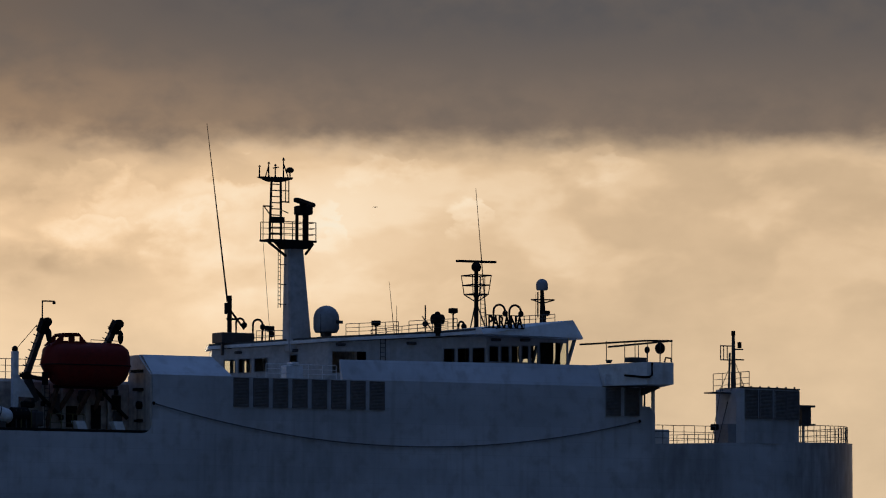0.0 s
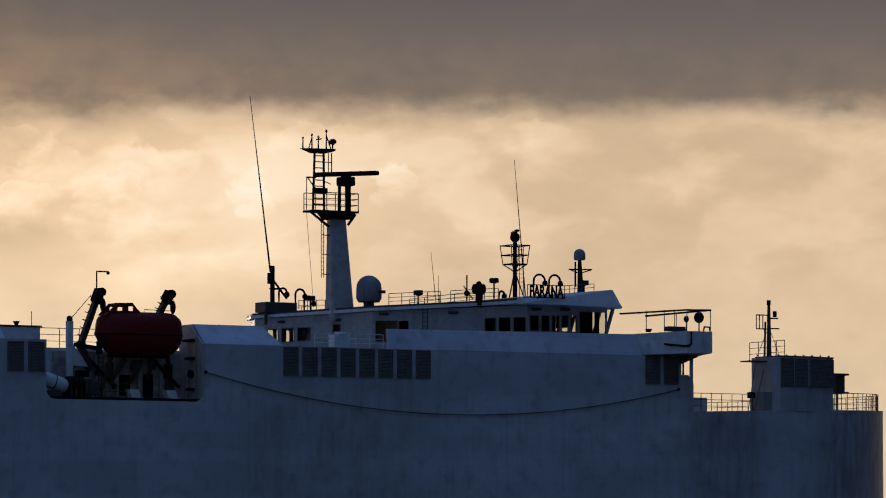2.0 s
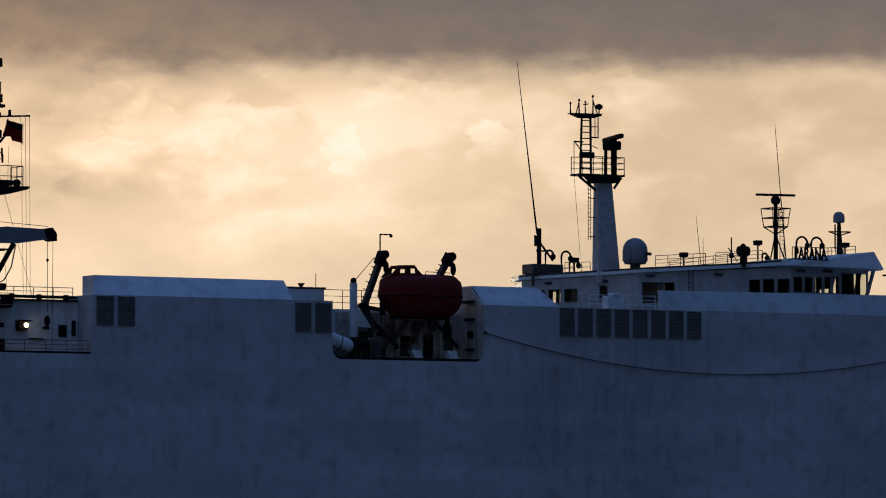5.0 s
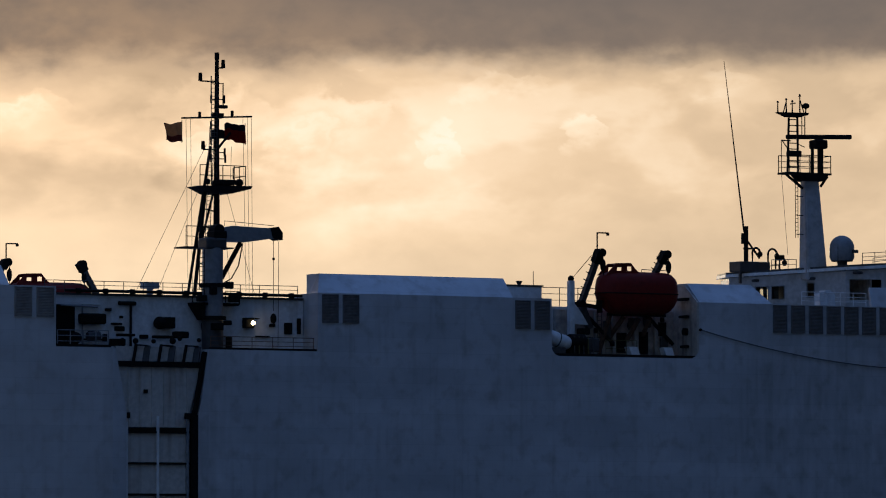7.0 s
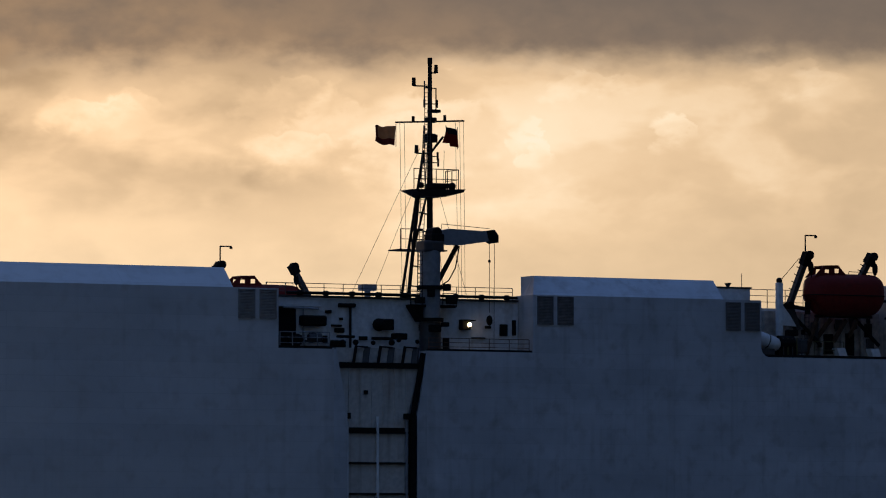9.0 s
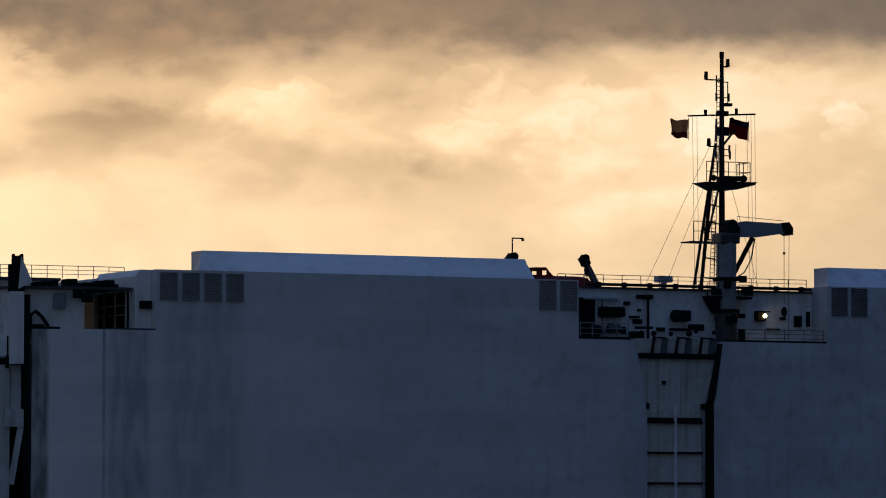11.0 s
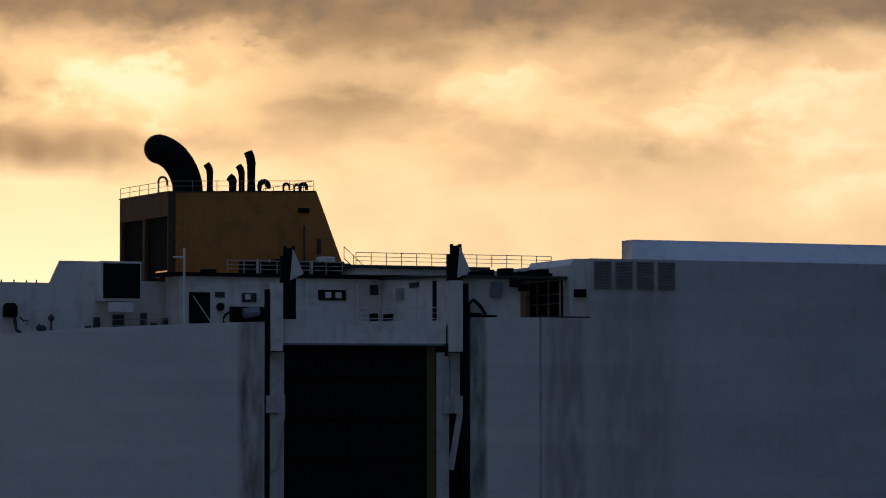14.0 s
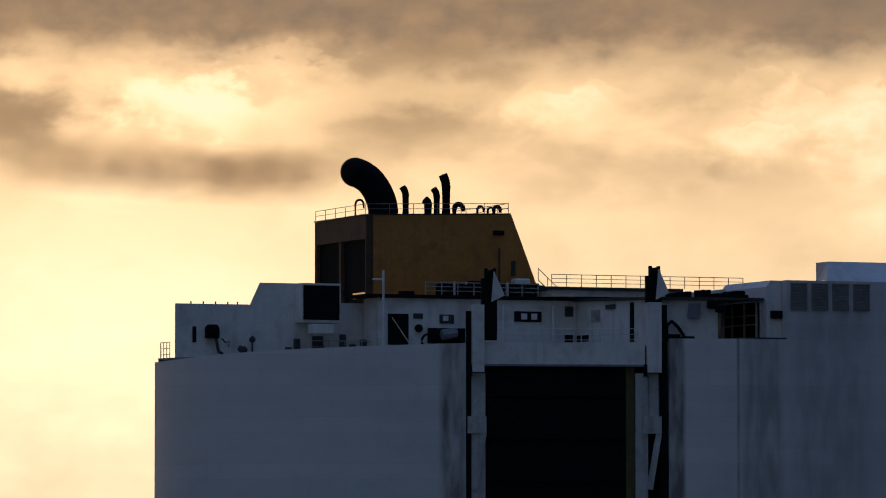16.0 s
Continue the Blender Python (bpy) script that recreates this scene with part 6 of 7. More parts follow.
    for x0_, x1_, z0_, z1_ in ((-15.6, -15.0, -1.9, -0.4), (-13.9, -13.2, -0.6, 0.9), (-11.6, -10.9, 0.2, 1.2), (-8.6, -7.9, -1.2, -0.3)):
        part("pipe_rack", box(B(), (x0_, 3.1, z0_), (x1_, 3.3, z1_), 0.06), DARK, wall)
    for x0_, x1_ in ((-15.9, -13.2), (-10.2, -7.6)):
        part("strut", beam(B(), (x0_, 2.8, 1.5), (x1_, 2.9, -0.9), 0.22, 0.22), BLACK, wall)
    for k in range(5):
        part("hydraulic_hose", bar(B(), (-18.0 + k * 0.42, 0.7, LOW), (-18.0 + k * 0.42, 0.75, -0.5), 0.05), YELLOW if k % 2 else DARK, ship)
    part("ladder", ladder(B(), (-14.2, 3.3, LOW), (-14.2, 3.3, 1.6)), DARK, wall)
    for k in range(6):
        part("wall_fitting", box(B(), (-16.3 + k * 1.55, 3.25, 0.9 - (k * 7 % 5) * 0.5), (-15.9 + k * 1.55, 3.34, 1.3 - (k * 7 % 5) * 0.5), 0.05), BLACK, wall)
    w = thing("boat_winch", (-17.6, 1.3, LOW), "dark lifeboat winch on the recess deck", "winch")
    part("drum", bar(B(), (-18.2, 1.2, -0.9), (-16.9, 1.2, -0.9), 0.6, n=16), BLACK, w)
    part("frame", box(B(), (-18.4, 0.8, LOW), (-16.7, 1.7, -1.2), 0.05), BLACK, w)
    part("motor", box(B(), (-16.6, 0.9, -1.7), (-15.6, 1.6, -0.6), 0.1), DARK, w)
    part("cover", box(B(), (-17.0, 1.6, -0.3), (-16.0, 2.2, 0.2), 0.1), BLACK, w)
    railing("recess_railing", [(-15.2, 0.6, LOW), (-12.4, 0.6, LOW)], 1.35, "pale guard rail on the lifeboat deck", mat=YELLOW, step=0.9, bars=2)
    g = thing("deck_locker", (-23, 5, 2.0), "grey box ventilator on deck beside the trunk", "ventilator")
    part("box", box(B(), (-22.2, 4.5, 2.0), (-18.8, 7.0, 3.55), 0.05), WHITE, g)
    part("lid_edge", box(B(), (-22.3, 4.4, 3.56), (-18.7, 7.1, 3.68)), DARK, g)
    part("stub", bar(B(), (-20.6, 5, 3.7), (-20.6, 5, 4.0), 0.12, 0.3), DARK, g)
    part("stub", bar(B(), (-19.3, 5, 3.7), (-19.3, 5, 4.8), 0.03), DARK, g)
    railing("boat_deck_railing", [(-23.4, 4.4, 2.05), (-22.2, 4.4, 2.05)], 1.2, "thin rail beside the trunk", mat=DARK, step=1.2)
    railing("boat_deck_railing", [(-18.6, 5.0, 2.05), (-13.5, 5.0, 2.05)], 1.5, "thin rail on the deck beside the lifeboat", mat=DARK, step=1.6)
    # the port boat
    lifeboat((-50.8, 28.6, 0.8), 7.7, "orange-red enclosed lifeboat on the port side, mostly hidden")
    p = thing("boat_davit", (-47.5, 28, 2.0), "black hinged boat davit on the port side with a lamp post", "davit", "boat davits")
    davit_arm(p, (-46.2, 28.4, 2.2), (-46.6, 28.2, 3.0), (-48.3, 28.0, 5.7))
    davit_arm(p, (-56.2, 28.6, 2.2), (-56.2, 28.4, 3.4), (-54.9, 28.0, 5.7))
    lamp_post(p, -54.75, 28.2, 5.8)


boat_station()


# ---- on the bridge roof ----
def pole_lamp(name, x, y, z, h, label, size=0.3):
    t = thing(name, (x, y, z), label, "floodlight", "roof floodlights")
    part("stem", bar(B(), (x, y, z), (x, y, z + h), 0.07), BLACK, t)
    part("yoke", bar(B(), (x - size * 0.7, y, z + h), (x + size * 0.7, y, z + h), 0.05), BLACK, t)
    part("head", box(B(), (x - size, y - size, z + h), (x + size, y + size, z + h + size * 1.3), 0.06), BLACK, t)


def goosenecks(x, y, z, h, n, w=0.9):
    for i in range(n):
        g = thing("gooseneck_vent", (x + i * w * 1.35, y, z), "dark bent gooseneck air pipe", "air vent", "gooseneck air vents")
        xx = x + i * w * 1.35
        p = [(xx, y, z)] + [(xx + w / 2 - w / 2 * math.cos(radians(d)), y, z + h - w / 2 + w / 2 * math.sin(radians(d))) for d in range(0, 181, 20)]
        part("pipe", tube(B(), p, 0.09, n=8), BLACK, g, smooth=True)
        part("float_head", ball(B(), (xx + w, y, z + h - w / 2 - 0.15), 0.24, 1.1, seg=10), BLACK, g)


def radar_mast():
    x, y = 14.3, 15.8
    m = thing("radar_mast", (x, y, 5.8), "broad tapering dull white radar mast with railed platform and lattice", "mast")
    bm = B()
    a = [bm.verts.new(p) for p in ((13.15, 15.2, 5.3), (15.3, 15.2, 5.3), (15.3, 16.6, 5.3), (13.15, 16.6, 5.3))]
    b = [bm.verts.new(p) for p in ((13.15, 15.4, 14.0), (14.5, 15.4, 14.0), (14.5, 16.3, 14.0), (13.15, 16.3, 14.0))]
    bm.faces.new(a[::-1]), bm.faces.new(b)
    for i in range(4):
        bm.faces.new((a[i], a[(i + 1) % 4], b[(i + 1) % 4], b[i]))
    bmesh.ops.bevel(bm, geom=list(bm.edges), offset=0.12, segments=3, affect="EDGES")
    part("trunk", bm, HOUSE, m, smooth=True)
    part("platform", box(B(), (11.1, 15.0, 14.24), (15.5, 16.6, 14.4)), BLACK, m)
    part("platform_neck", prism(B(), [(12.95, 13.7), (14.7, 13.7), (15.2, 14.24), (12.4, 14.24)], "y", 15, 16.6), BLACK, m)
    for p, q in (((11.5, 14.2), (13.1, 13.1)), ((15.6, 14.2), (14.9, 13.3))):
        part("bracket", beam(B(), (p[0], 15.8, p[1]), (q[0], 15.8, q[1]), 0.2, 0.16), BLACK, m)
    railing("radar_platform_railing", [(11.15, 15.05, 14.4), (15.45, 15.05, 14.4), (15.45, 16.5, 14.4), (11.15, 16.5, 14.4)], 1.45, "black railing round the radar platform", mat=BLACK, step=1.1, bars=3, r=0.035)
    part("ladder", ladder(B(), (12.5, 15.8, 8.9), (12.5, 15.8, 14.1), side=(0, 1, 0)), BLACK, m)
    for z in (9.2, 10.8, 12.4):
        part("ladder_bracket", bar(B(), (12.5, 15.8, z), (13.2, 15.8, z), 0.035), BLACK, m)
    # lattice top
    bm = B()
    for xx, xt in ((11.6, 11.75), (12.65, 12.6)):
        bar(bm, (xx, 15.8, 14.4), (xt, 15.8, 19.1), 0.1)
    for i in range(9):
        bar(bm, (11.7, 15.8, 14.9 + i * 0.5), (12.6, 15.8, 14.9 + i * 0.5), 0.045)
    part("lattice", bm, BLACK, m)
    bm = B()
    bar(bm, (13.35, 15.8, 17.5), (13.35, 15.8, 19.2), 0.05), bar(bm, (12.6, 15.8, 17.5), (13.4, 15.8, 17.5), 0.06), bar(bm, (12.6, 15.8, 18.4), (13.4, 15.8, 18.4), 0.04)
    bar(bm, (13.05, 15.8, 17.5), (13.05, 15.8, 19.2), 0.04)
    part("side_frame", bm, BLACK, m)
    bm = B()
    bar(bm, (11.0, 15.8, 17.1), (11.9, 15.8, 17.1), 0.06), bar(bm, (11.0, 15.8, 17.1), (11.0, 15.8, 14.4), 0.035), bar(bm, (11.1, 15.8, 17.05), (12.0, 15.8, 16.0), 0.05), bar(bm, (12.5, 15.8, 16.9), (13.3, 15.8, 16.6), 0.04)
    part("gaff", bm, BLACK, m)
    part("lamp_box", box(B(), (11.7, 15.4, 15.8), (12.8, 16.2, 16.25), 0.08), BLACK, m)
    part("top_bar", prism(B(), [(10.5, 19.45), (13.6, 19.5), (13.5, 19.3), (12.7, 19.1), (11.5, 19.1)], "y", 15.5, 16.1), BLACK, m)
    for u, h in ((10.65, 1.0), (11.5, 1.3), (12.1, 1.15), (12.85, 1.7)):
        part("spike", bar(B(), (u, 15.8, 19.4), (u, 15.8, 19.4 + h), 0.07, 0.04), BLACK, m)
        part("spike_lamp", bar(B(), (u, 15.8, 19.4 + h * 0.86), (u, 15.8, 19.4 + h), 0.12, 0.05), BLACK, m)
    part("spike_brace", bar(B(), (11.2, 15.8, 19.45), (11.5, 15.8, 20.4), 0.05), BLACK, m)
    part("spike_brace", bar(B(), (13.3, 15.8, 19.45), (12.85, 15.8, 20.6), 0.05), BLACK, m)
    part("wind_vane", bar(B(), (11.9, 15.8, 20.2), (12.4, 15.8, 20.3), 0.05), BLACK, m)
    part("round_antenna", ball(B(), (13.45, 15.8, 20.1), 0.33, 0.75), BLACK, m)
    part("antenna_stem", bar(B(), (13.45, 15.8, 19.4), (13.45, 15.8, 20.0), 0.06), BLACK, m)
    # scanner
    part("scanner_post", bar(B(), (14.9, 15.8, 14.4), (14.9, 15.8, 16.6), 0.26), BLACK, m)
    part("scanner_strut", bar(B(), (14.1, 15.8, 14.4), (14.1, 15.8, 16.6), 0.14), BLACK, m)
    part("gearbox", box(B(), (14.1, 15.2, 16.5), (15.3, 16.4, 17.25), 0.12), BLACK, m)
    bm = B()
    box(bm, (11.95, 15.5, 17.33), (17.55, 16.0, 17.7), 0.1)
    box(bm, (14.4, 15.5, 17.2), (15.1, 16.1, 17.4), 0.04)
    scan = part("radar_scanner", bm, BLACK, m, "black slotted radar scanner bar", pivot=(14.75, 15.8, 17.3))
    SCANNERS.append((scan, Vector((14.75, 15.8, 17.3)) - ORIGIN[m.name], SPIN_A))
    for a_, b_ in (((11.0, 15.8, 14.2), (11.6, 15.8, 7.4)),):
        part("halyard", bar(B(), a_, b_, 0.02, n=4), DARK, m)


def roof_gear():
    x, y = 29.9, 14.0
    m = thing("small_radar_mast", (x, y, 7.5), "slim dark radar mast with an open cage and rotating scanner", "mast")
    part("pole", bar(B(), (x, y, 7.2), (x, y, 12.6), 0.2, 0.17), BLACK, m)
    part("gearbox", ball(B(), (x, y, 12.7), 0.42), BLACK, m)
    for p in ((-0.9, -0.4), (0.9, -0.3), (0.45, 0.9)):
        part("leg", bar(B(), (x + p[0], y + p[1], 7.2), (x + p[0] * 0.1, y, 9.6), 0.06), BLACK, m)
    part("ladder", ladder(B(), (x + 0.5, y - 0.2, 7.3), (x + 0.5, y - 0.2, 12.0)), DARK, m)
    bm = B()
    for z, w in ((12.0, 1.5), (11.2, 1.38), (10.45, 1.22)):
        for a, b in (((-w, -w), (w, -w)), ((w, -w), (w, w)), ((w, w), (-w, w)), ((-w, w), (-w, -w))):
            bar(bm, (x + a[0] * 0.6, y + a[1] * 0.6, z), (x + b[0] * 0.6, y + b[1] * 0.6, z), 0.05)
    for sx, sy in ((-1, -1), (1, -1), (1, 1), (-1, 1)):
        bar(bm, (x + sx * 0.9, y + sy * 0.9, 12.0), (x + sx * 0.73, y + sy * 0.73, 10.45), 0.04)
        bar(bm, (x + sx * 0.73, y + sy * 0.73, 10.45), (x, y, 9.8), 0.05)
    part("cage", bm, BLACK, m)
    bm = B()
    box(bm, (x - 1.8, y - 0.16, 13.06), (x + 1.8, y + 0.16, 13.25), 0.05)
    scan = part("radar_scanner", bm, BLACK, m, "slim black radar scanner bar", pivot=(x, y, 13.1))
    SCANNERS.append((scan, Vector((x, y, 13.1)) - ORIGIN[m.name], SPIN_B))
    w = thing("whip_antenna", (x + 0.9, y, 7.5), "tall thin whip antenna", "antenna", "whip antennas")
    part("rod", bar(B(), (30.95, y, 7.4), (29.85, y, 19.2), 0.06, 0.02), BLACK, w)
    w = thing("whip_antenna", (10.6, 21, 5.6), "very tall thin whip antenna on a stout dark post", "antenna", "whip antennas")
    part("rod", bar(B(), (10.45, 20.9, 9.6), (8.5, 20.9, 24.1), 0.08, 0.025), BLACK, w)
    part("post", bar(B(), (10.65, 20.9, 5.4), (10.65, 20.9, 10.1), 0.2), BLACK, w)
    part("insulator", bar(B(), (10.45, 20.9, 8.6), (10.45, 20.9, 9.5), 0.26), BLACK, w)
    part("arm", bar(B(), (10.65, 20.9, 9.0), (12.0, 20.9, 7.4), 0.09), BLACK, w)
    part("arm", bar(B(), (10.4, 20.9, 8.2), (11.2, 20.9, 8.2), 0.08), BLACK, w)
    for xx, yy, z, h, lean in ((20.6, 11.2, 6.6, 4.4, -0.5), (20.8, 11.2, 6.6, 2.5, 0), (14.8, 13, 6.3, 2.0, 0), (32.3, 8.5, 7.8, 2.6, 0)):
        w = thing("whip_antenna", (xx, yy, z), "short thin whip antenna on the roof", "antenna", "whip antennas")
        part("rod", bar(B(), (xx, yy, z), (xx + lean, yy, z + h), 0.035, 0.015), BLACK, w)
    d = thing("satellite_dome", (15.85, 14, 6.4), "white satellite antenna dome on a short stand", "radome", "satellite domes")
    part("radome", dome(B(), (15.85, 14, 6.95), 1.05, 2.15), GREY, d, smooth=True)
    part("stand", bar(B(), (15.85, 14, 6.0), (15.85, 14, 7.0), 0.45), DARK, d)
    part("base_ring", bar(B(), (15.85, 14, 6.9), (15.85, 14, 7.05), 0.9, n=20), DARK, d)
    part("label_plate", box(B(), (16.2, 12.92, 7.6), (16.8, 13.1, 7.85)), DARK, d)
    d = thing("satellite_dome", (35.2, 12, 8.0), "small white dome on a slim post with cross arms", "radome", "satellite domes")
    part("radome", dome(B(), (35.0, 12, 10.85), 0.5, 0.95, 16), GREY, d, smooth=True)
    part("post", bar(B(), (35.1, 12, 7.9), (35.0, 12, 10.9), 0.3, 0.15), BLACK, d)
    part("side_post", bar(B(), (34.6, 12, 8.6), (34.6, 12, 10.7), 0.06), BLACK, d)
    part("cross_arm", bar(B(), (33.95, 12, 10.05), (36.2, 12, 10.1), 0.06), BLACK, d)
    part("cross_arm", bar(B(), (34.0, 12, 10.05), (35.0, 12, 9.75), 0.05), BLACK, d)
    part("cross_arm", bar(B(), (36.1, 12, 10.05), (35.0, 12, 9.75), 0.05), BLACK, d)
    # rails and small gear
    railing("roof_railing", [(16.4, 11.7, roof_z(16.4) + 0.4), (20.4, 10.2, roof_z(20.4) + 0.4)], 0.95, "thin dark rail on the bridge roof", mat=DARK, step=1.2)
    railing("roof_railing", [(21.2, 9.9, roof_z(21.2) + 0.4), (24.6, 8.0, roof_z(24.6) + 0.4)], 0.95, "thin dark rail on the bridge roof", mat=DARK, step=1.2)
    railing("roof_railing", [(25.6, 24, 6.95), (33.0, 24, 7.9)], 0.95, "thin dark rail on the far side of the roof", mat=DARK, step=1.5)
    railing("roof_railing", [(13.8, 26.5, 5.6), (17.5, 26.5, 5.9)], 1.3, "thin dark rail on the far side of the roof", mat=DARK, step=0.9)
    railing("roof_railing", [(29.0, 6, 7.6), (32.6, 6, 7.9)], 0.6, "thin dark rail near the wheelhouse front", mat=DARK, step=1.2, bars=2)
    pole_lamp("floodlight", 19.0, 11.4, 6.6, 0.85, "black floodlight on a short stem", 0.3)
    pole_lamp("floodlight", 16.0, 24, 5.9, 1.6, "black floodlight on a stem behind the radar mast", 0.32)
    pole_lamp("floodlight", 24.8, 9.0, 7.2, 1.3, "black floodlight on the bridge roof", 0.3)
    pole_lamp("floodlight", 32.9, 8, 7.8, 0.7, "black floodlight near the roof front", 0.3)
    s = thing("searchlight", (23.35, 9, 6.9), "big black searchlight drum on the roof", "searchlight")
    part("pedestal", bar(B(), (23.35, 9, 6.6), (23.35, 9, 7.8), 0.3), BLACK, s)
    part("drum", bar(B(), (22.9, 9, 7.95), (23.8, 9, 7.95), 0.42, n=14), BLACK, s)
    part("cap", ball(B(), (23.35, 9, 8.35), 0.25), BLACK, s)
    s = thing("compass_stand", (22.5, 9.5, 6.6), "thin instrument post with a small head", "instrument post")
    part("post", bar(B(), (22.5, 9.5, 6.6), (22.5, 9.5, 9.1), 0.06), BLACK, s)
    part("head", ball(B(), (22.5, 9.5, 7.6), 0.25), BLACK, s)
    part("arm", bar(B(), (22.2, 9.5, 8.2), (23.1, 9.5, 7.1), 0.05), BLACK, s)
    goosenecks(28.0, 8.0, 7.3, 1.95, 2, 1.1)
    goosenecks(11.1, 20.6, 6.5, 1.75, 1, 0.75)
    goosenecks(12.6, 20.5, 5.8, 2.4, 1, 0.9)
    railing("roof_railing", [(12.7, 20.1, 6.0), (15.2, 20.1, 6.1)], 1.25, "thin dark rail behind the radar mast", mat=DARK, step=0.8)
    goosenecks(14.0, 21.5, 5.7, 2.0, 1, 0.9)
    goosenecks(25.9, 10, 7.1, 0.8, 1, 0.5)
    t = thing("roof_locker", (11, 20, 5.2), "dark box on the after edge of the roof", "locker")
    part("box", box(B(), (9.5, 20.0, 6.2), (12.5, 21.8, 7.05), 0.06), DARK, t)
    part("leg", box(B(), (9.7, 20.4, 5.2), (9.9, 20.6, 6.2)), DARK, t)
    part("leg", box(B(), (12.2, 20.4, 5.2), (12.4, 20.6, 6.2)), DARK, t)
    railing("walkway_railing", [(3.2, 0.6, WALL), (9.4, 0.6, WALL)], 1.1, "white guard rail above the row of grilles", mat=WHITE, step=1.2)
    b = thing("white_locker", (5.2, 1.2, WALL), "white deck locker on the side walkway", "locker", "white lockers")
    part("body", box(B(), (5.2, 1.0, WALL), (6.7, 1.9, 3.45), 0.05), WHITE, b)
    part("lid", box(B(), (5.7, 0.95, 3.46), (6.3, 1.9, 3.7), 0.04), WHITE, b)


def name_sign():
    s = thing("name_board", (26.9, 4.6, 7.0), "dark open lettering board with the ship's name above the wheelhouse", "sign")
    cu = bpy.data.curves.new("lettering", "FONT")
    cu.body, cu.size, cu.extrude, cu.align_x = "PARANA", 1.34, 0.05, "LEFT"
    cu.offset = 0.028
    tmp = bpy.data.objects.new("tmp_lettering", cu)
    scene.collection.objects.link(tmp)
    dg = bpy.context.evaluated_depsgraph_get()
    me = bpy.data.meshes.new_from_object(tmp.evaluated_get(dg))
    bpy.data.objects.remove(tmp)
    bpy.data.curves.remove(cu)
    bm = B()
    bm.from_mesh(me)
    bpy.data.meshes.remove(me)
    w = max(v.co.x for v in bm.verts)
    bmesh.ops.transform(bm, verts=bm.verts, matrix=pose(25.25, 4.2, 7.16, 90, 0, 0) @ Matrix.Diagonal((3.25 / w, 1, 1, 1)))
    part("lettering", bm, BLACK, s, "black letters PARANA")
    bm = B()
    for z in (7.12, 8.14):
        bar(bm, (25.1, 4.27, z), (28.65, 4.27, z), 0.035)
    for x in (25.1, 26.3, 27.5, 28.65):
        bar(bm, (x, 4.27, 7.1), (x, 4.27, 8.14), 0.035)
        bar(bm, (x, 4.27, 7.12), (x, 5.0, 7.05), 0.035)
    part("frame", bm, BLACK, s)


SCANNERS, SPIN_A, SPIN_B = [], (-47.6, 139.0), (-175.3, 145.0)
radar_mast()
roof_gear()
name_sign()


def hanging_rope():
    r = thing("mooring_rope", (-6.8, -0.1, 0.2), "dark heavy rope hanging in a long bight along the ship's side", "rope")
    pts = []
    for i in range(61):
        u = i / 60
        pts.append((-6.85 + u * 43.7, -0.12, 0.2 - 0.5 * u - 10.6 * u * (1 - u)))
    part("line", tube(B(), pts, 0.052, n=6), ROPE, r, smooth=True)
    for p in (pts[0], pts[-1]):
        part("lashing", ball(B(), p, 0.13, seg=8), BLACK, r)


hanging_rope()


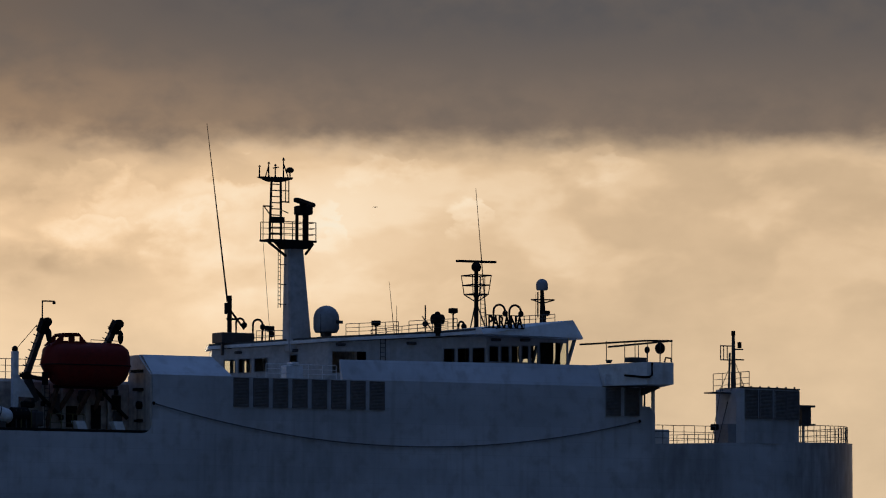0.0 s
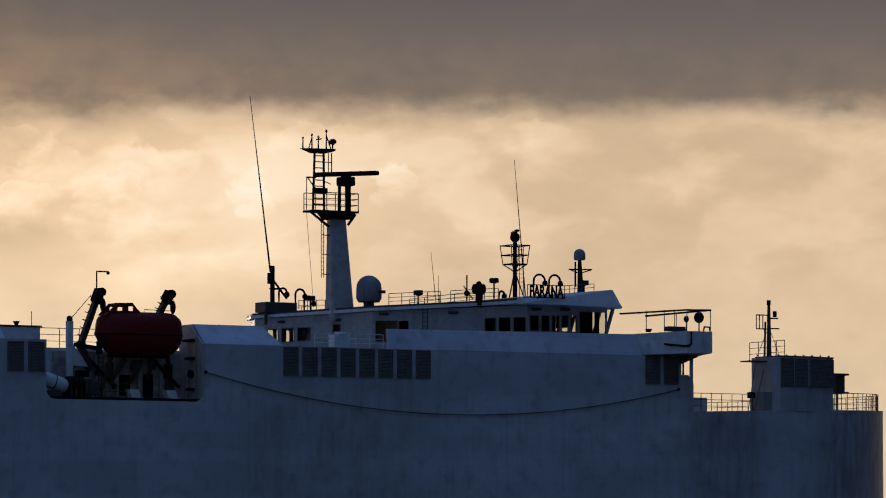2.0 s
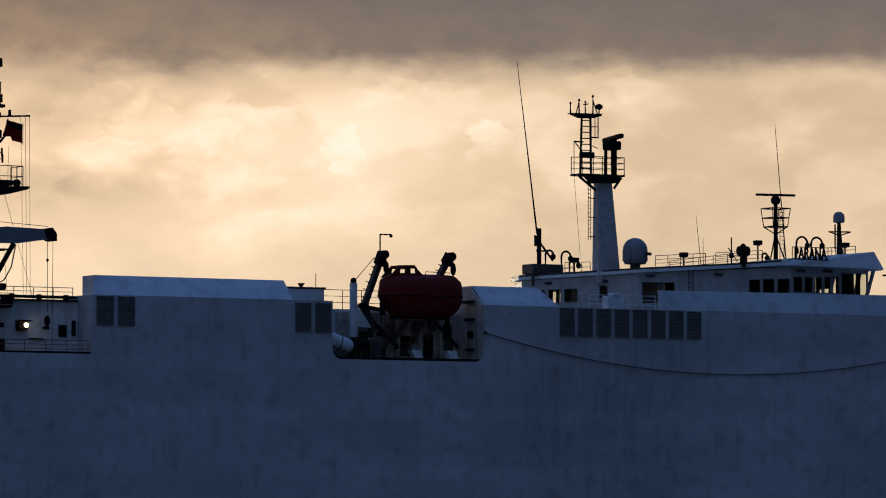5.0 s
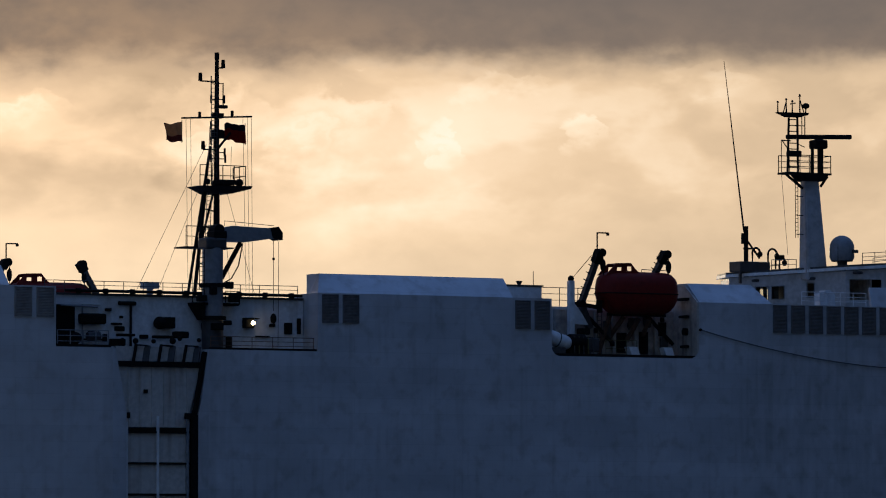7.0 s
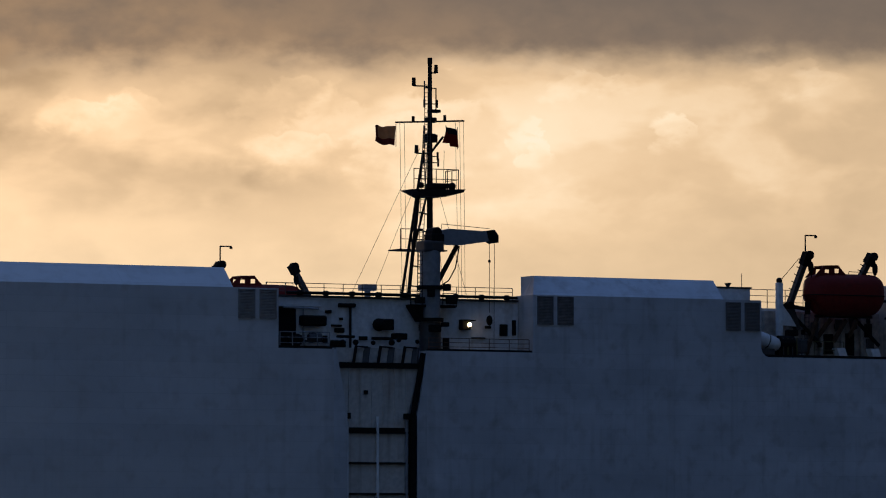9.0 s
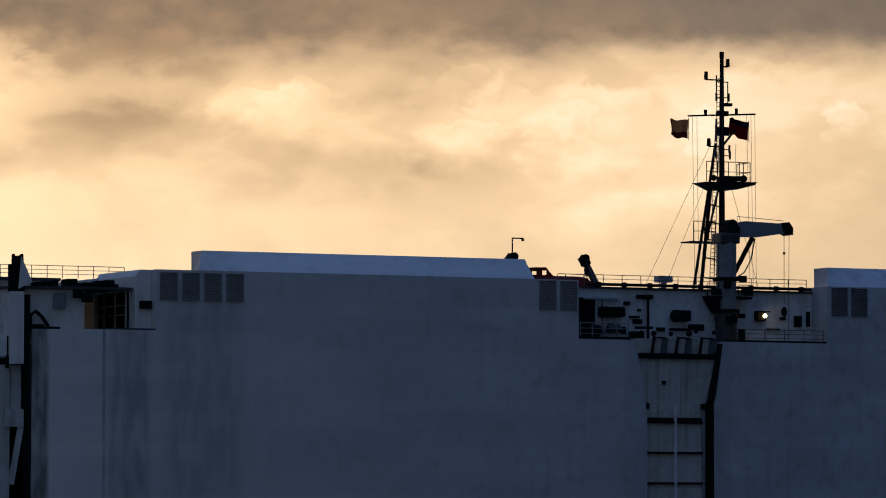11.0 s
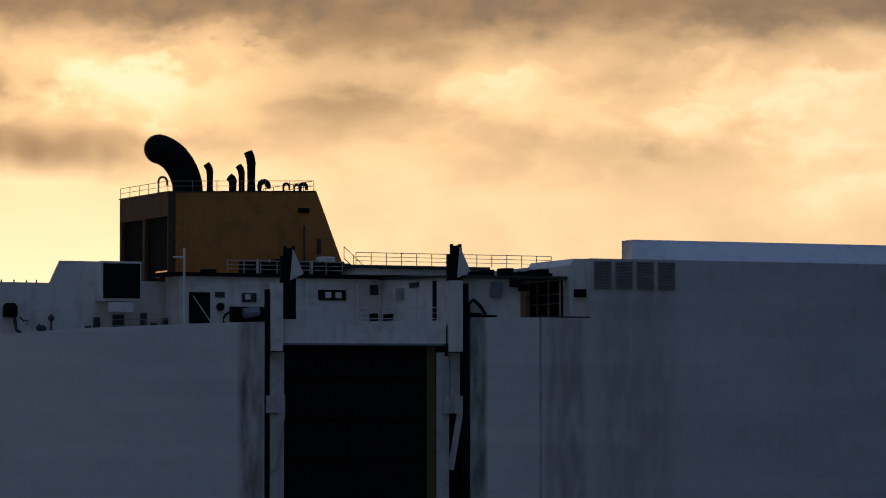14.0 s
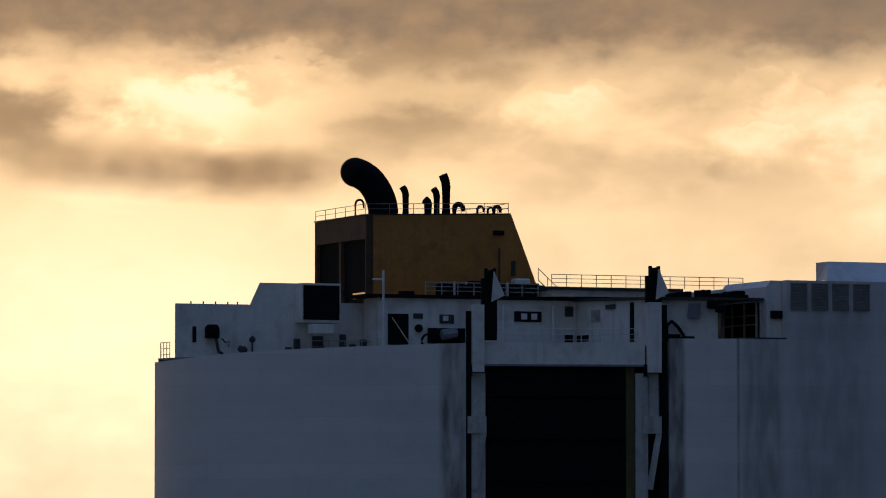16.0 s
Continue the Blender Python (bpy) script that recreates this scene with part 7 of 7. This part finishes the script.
def smoke():
    """Thin smoke in drifting pieces: three bowed, ragged layers each, dense in the middle and clear at the rim."""
    SMOKE.use_nodes = True
    nt = SMOKE.node_tree
    nt.nodes.clear()
    out, mixer = nt.nodes.new("ShaderNodeOutputMaterial"), nt.nodes.new("ShaderNodeMixShader")
    clear, body = nt.nodes.new("ShaderNodeBsdfTransparent"), nt.nodes.new("ShaderNodeBsdfTranslucent")
    body.inputs[0].default_value = (0.66, 0.39, 0.19, 1)
    co = nt.nodes.new("ShaderNodeTexCoord")
    mp = nt.nodes.new("ShaderNodeMapping")
    mp.inputs["Scale"].default_value = (1 / 6.0, 0.0, 1 / 2.6)
    grad = nt.nodes.new("ShaderNodeTexGradient")
    grad.gradient_type = "SPHERICAL"
    tex = nt.nodes.new("ShaderNodeTexNoise")
    tex.noise_dimensions = "4D"
    tex.inputs["Scale"].default_value, tex.inputs["Detail"].default_value = 0.35, 6.0
    which = nt.nodes.new("ShaderNodeObjectInfo")
    wm = nt.nodes.new("ShaderNodeMath")
    wm.operation = "MULTIPLY"
    wm.inputs[1].default_value = 20.0
    nt.links.new(which.outputs["Random"], wm.inputs[0]), nt.links.new(wm.outputs[0], tex.inputs["W"])
    m = nt.nodes.new("ShaderNodeMath")
    m.operation = "MULTIPLY"
    r = nt.nodes.new("ShaderNodeMapRange")
    r.inputs[1].default_value, r.inputs[2].default_value, r.inputs[3].default_value, r.inputs[4].default_value = 0.3, 0.7, 0.09, 0.36
    nt.links.new(co.outputs["Object"], mp.inputs[0]), nt.links.new(mp.outputs[0], grad.inputs[0])
    nt.links.new(co.outputs["Object"], tex.inputs["Vector"]), nt.links.new(tex.outputs[0], r.inputs[0])
    nt.links.new(grad.outputs["Fac"], m.inputs[0]), nt.links.new(r.outputs[0], m.inputs[1])
    nt.links.new(m.outputs[0], mixer.inputs[0])
    nt.links.new(clear.outputs[0], mixer.inputs[1]), nt.links.new(body.outputs[0], mixer.inputs[2]), nt.links.new(mixer.outputs[0], out.inputs[0])
    puffs = []
    base = thing("smoke_plume", (-124, 26, 11), "thin brown exhaust smoke trailing from the funnel", "smoke", kind="stuff")
    for k in range(8):
        cx, cz = -126.6 - k * 3.0, 11.1 + k * 0.06
        bm = B()
        for layer in (-0.5, 0.5):
            verts = [[bm.verts.new((cx + 6.0 * a / 8, 26 + layer + 0.4 * math.sin(a * 0.7 + k + layer), cz + 2.6 * b / 4)) for b in range(-4, 5)] for a in range(-8, 9)]
            for p, q in zip(verts, verts[1:]):
                for i in range(8):
                    bm.faces.new((p[i], p[i + 1], q[i + 1], q[i]))
        puffs.append((part("smoke_cloud", bm, SMOKE, base, pivot=(cx, 26, cz), smooth=True), Vector((cx, 26, cz)) - ORIGIN[base.name]))
    return puffs


PUFFS = smoke()


def bird():
    """A small dark bird that crosses the sky in the first second."""
    at = Vector((0, 0, 0))
    ob = new("bird")
    tagged(ob, "small dark bird gliding across the sky", "bird")
    ORIGIN[ob.name] = at
    part("body", ball(B(), (0, 0, 0), 0.035, 0.7, seg=10), BLACK, ob, smooth=True)
    for s in (-1, 1):
        part("wing", prism(B(), [(s * 0.02, 0.0), (s * 0.07, 0.025), (s * 0.13, 0.0), (s * 0.07, 0.012)], "y", -0.03, 0.03), BLACK, ob)
    return ob


BIRD = bird()


# ---- what moves ----
def motions():
    times = [float(i) for i in range(0, 17)]
    for ob, at in ABOARD:
        walk(ob, [(t, Matrix.Translation(SHIP_START + Vector((SHIP_SPEED * t, 0, 0)) + at)) for t in times])
    way = Vector((-math.cos(radians(29.3)), math.sin(radians(29.3)), 0))
    start_at = Vector((200 * math.sin(radians(29.28)), 200 * math.cos(radians(29.28)), 22.0))
    walk(BIRD, [(t, Matrix.Translation(start_at + way * 13.9 * t - Vector((0, 0, 2.2 * min(t, 1.0)))) @ pose(0, 0, 0, 0, 0, -29.3)) for t in times])
    for ob, at, (start, rate) in SCANNERS:
        walk(ob, [(i * 0.5, Matrix.Translation(at) @ pose(0, 0, 0, 0, 0, -(start + rate * i * 0.5))) for i in range(33)])
    # the flags swing and lift in the wind
    for ob, seed in FLAG_BANDS:
        walk(ob, [(i * 0.25, pose(0, 0, 0, 0, 5 * math.sin(2.3 * i * 0.25 + seed), 15 * math.sin(1.9 * i * 0.25 + seed * 1.7) + 6 * math.sin(5.1 * i * 0.25))) for i in range(65)])
    for k, (ob, at) in enumerate(PUFFS):
        walk(ob, [(t, Matrix.Translation(at) @ pose(-0.25 * (t - 14), 0, 0.12 * math.sin(t * 0.9 + k))) for t in times])


motions()
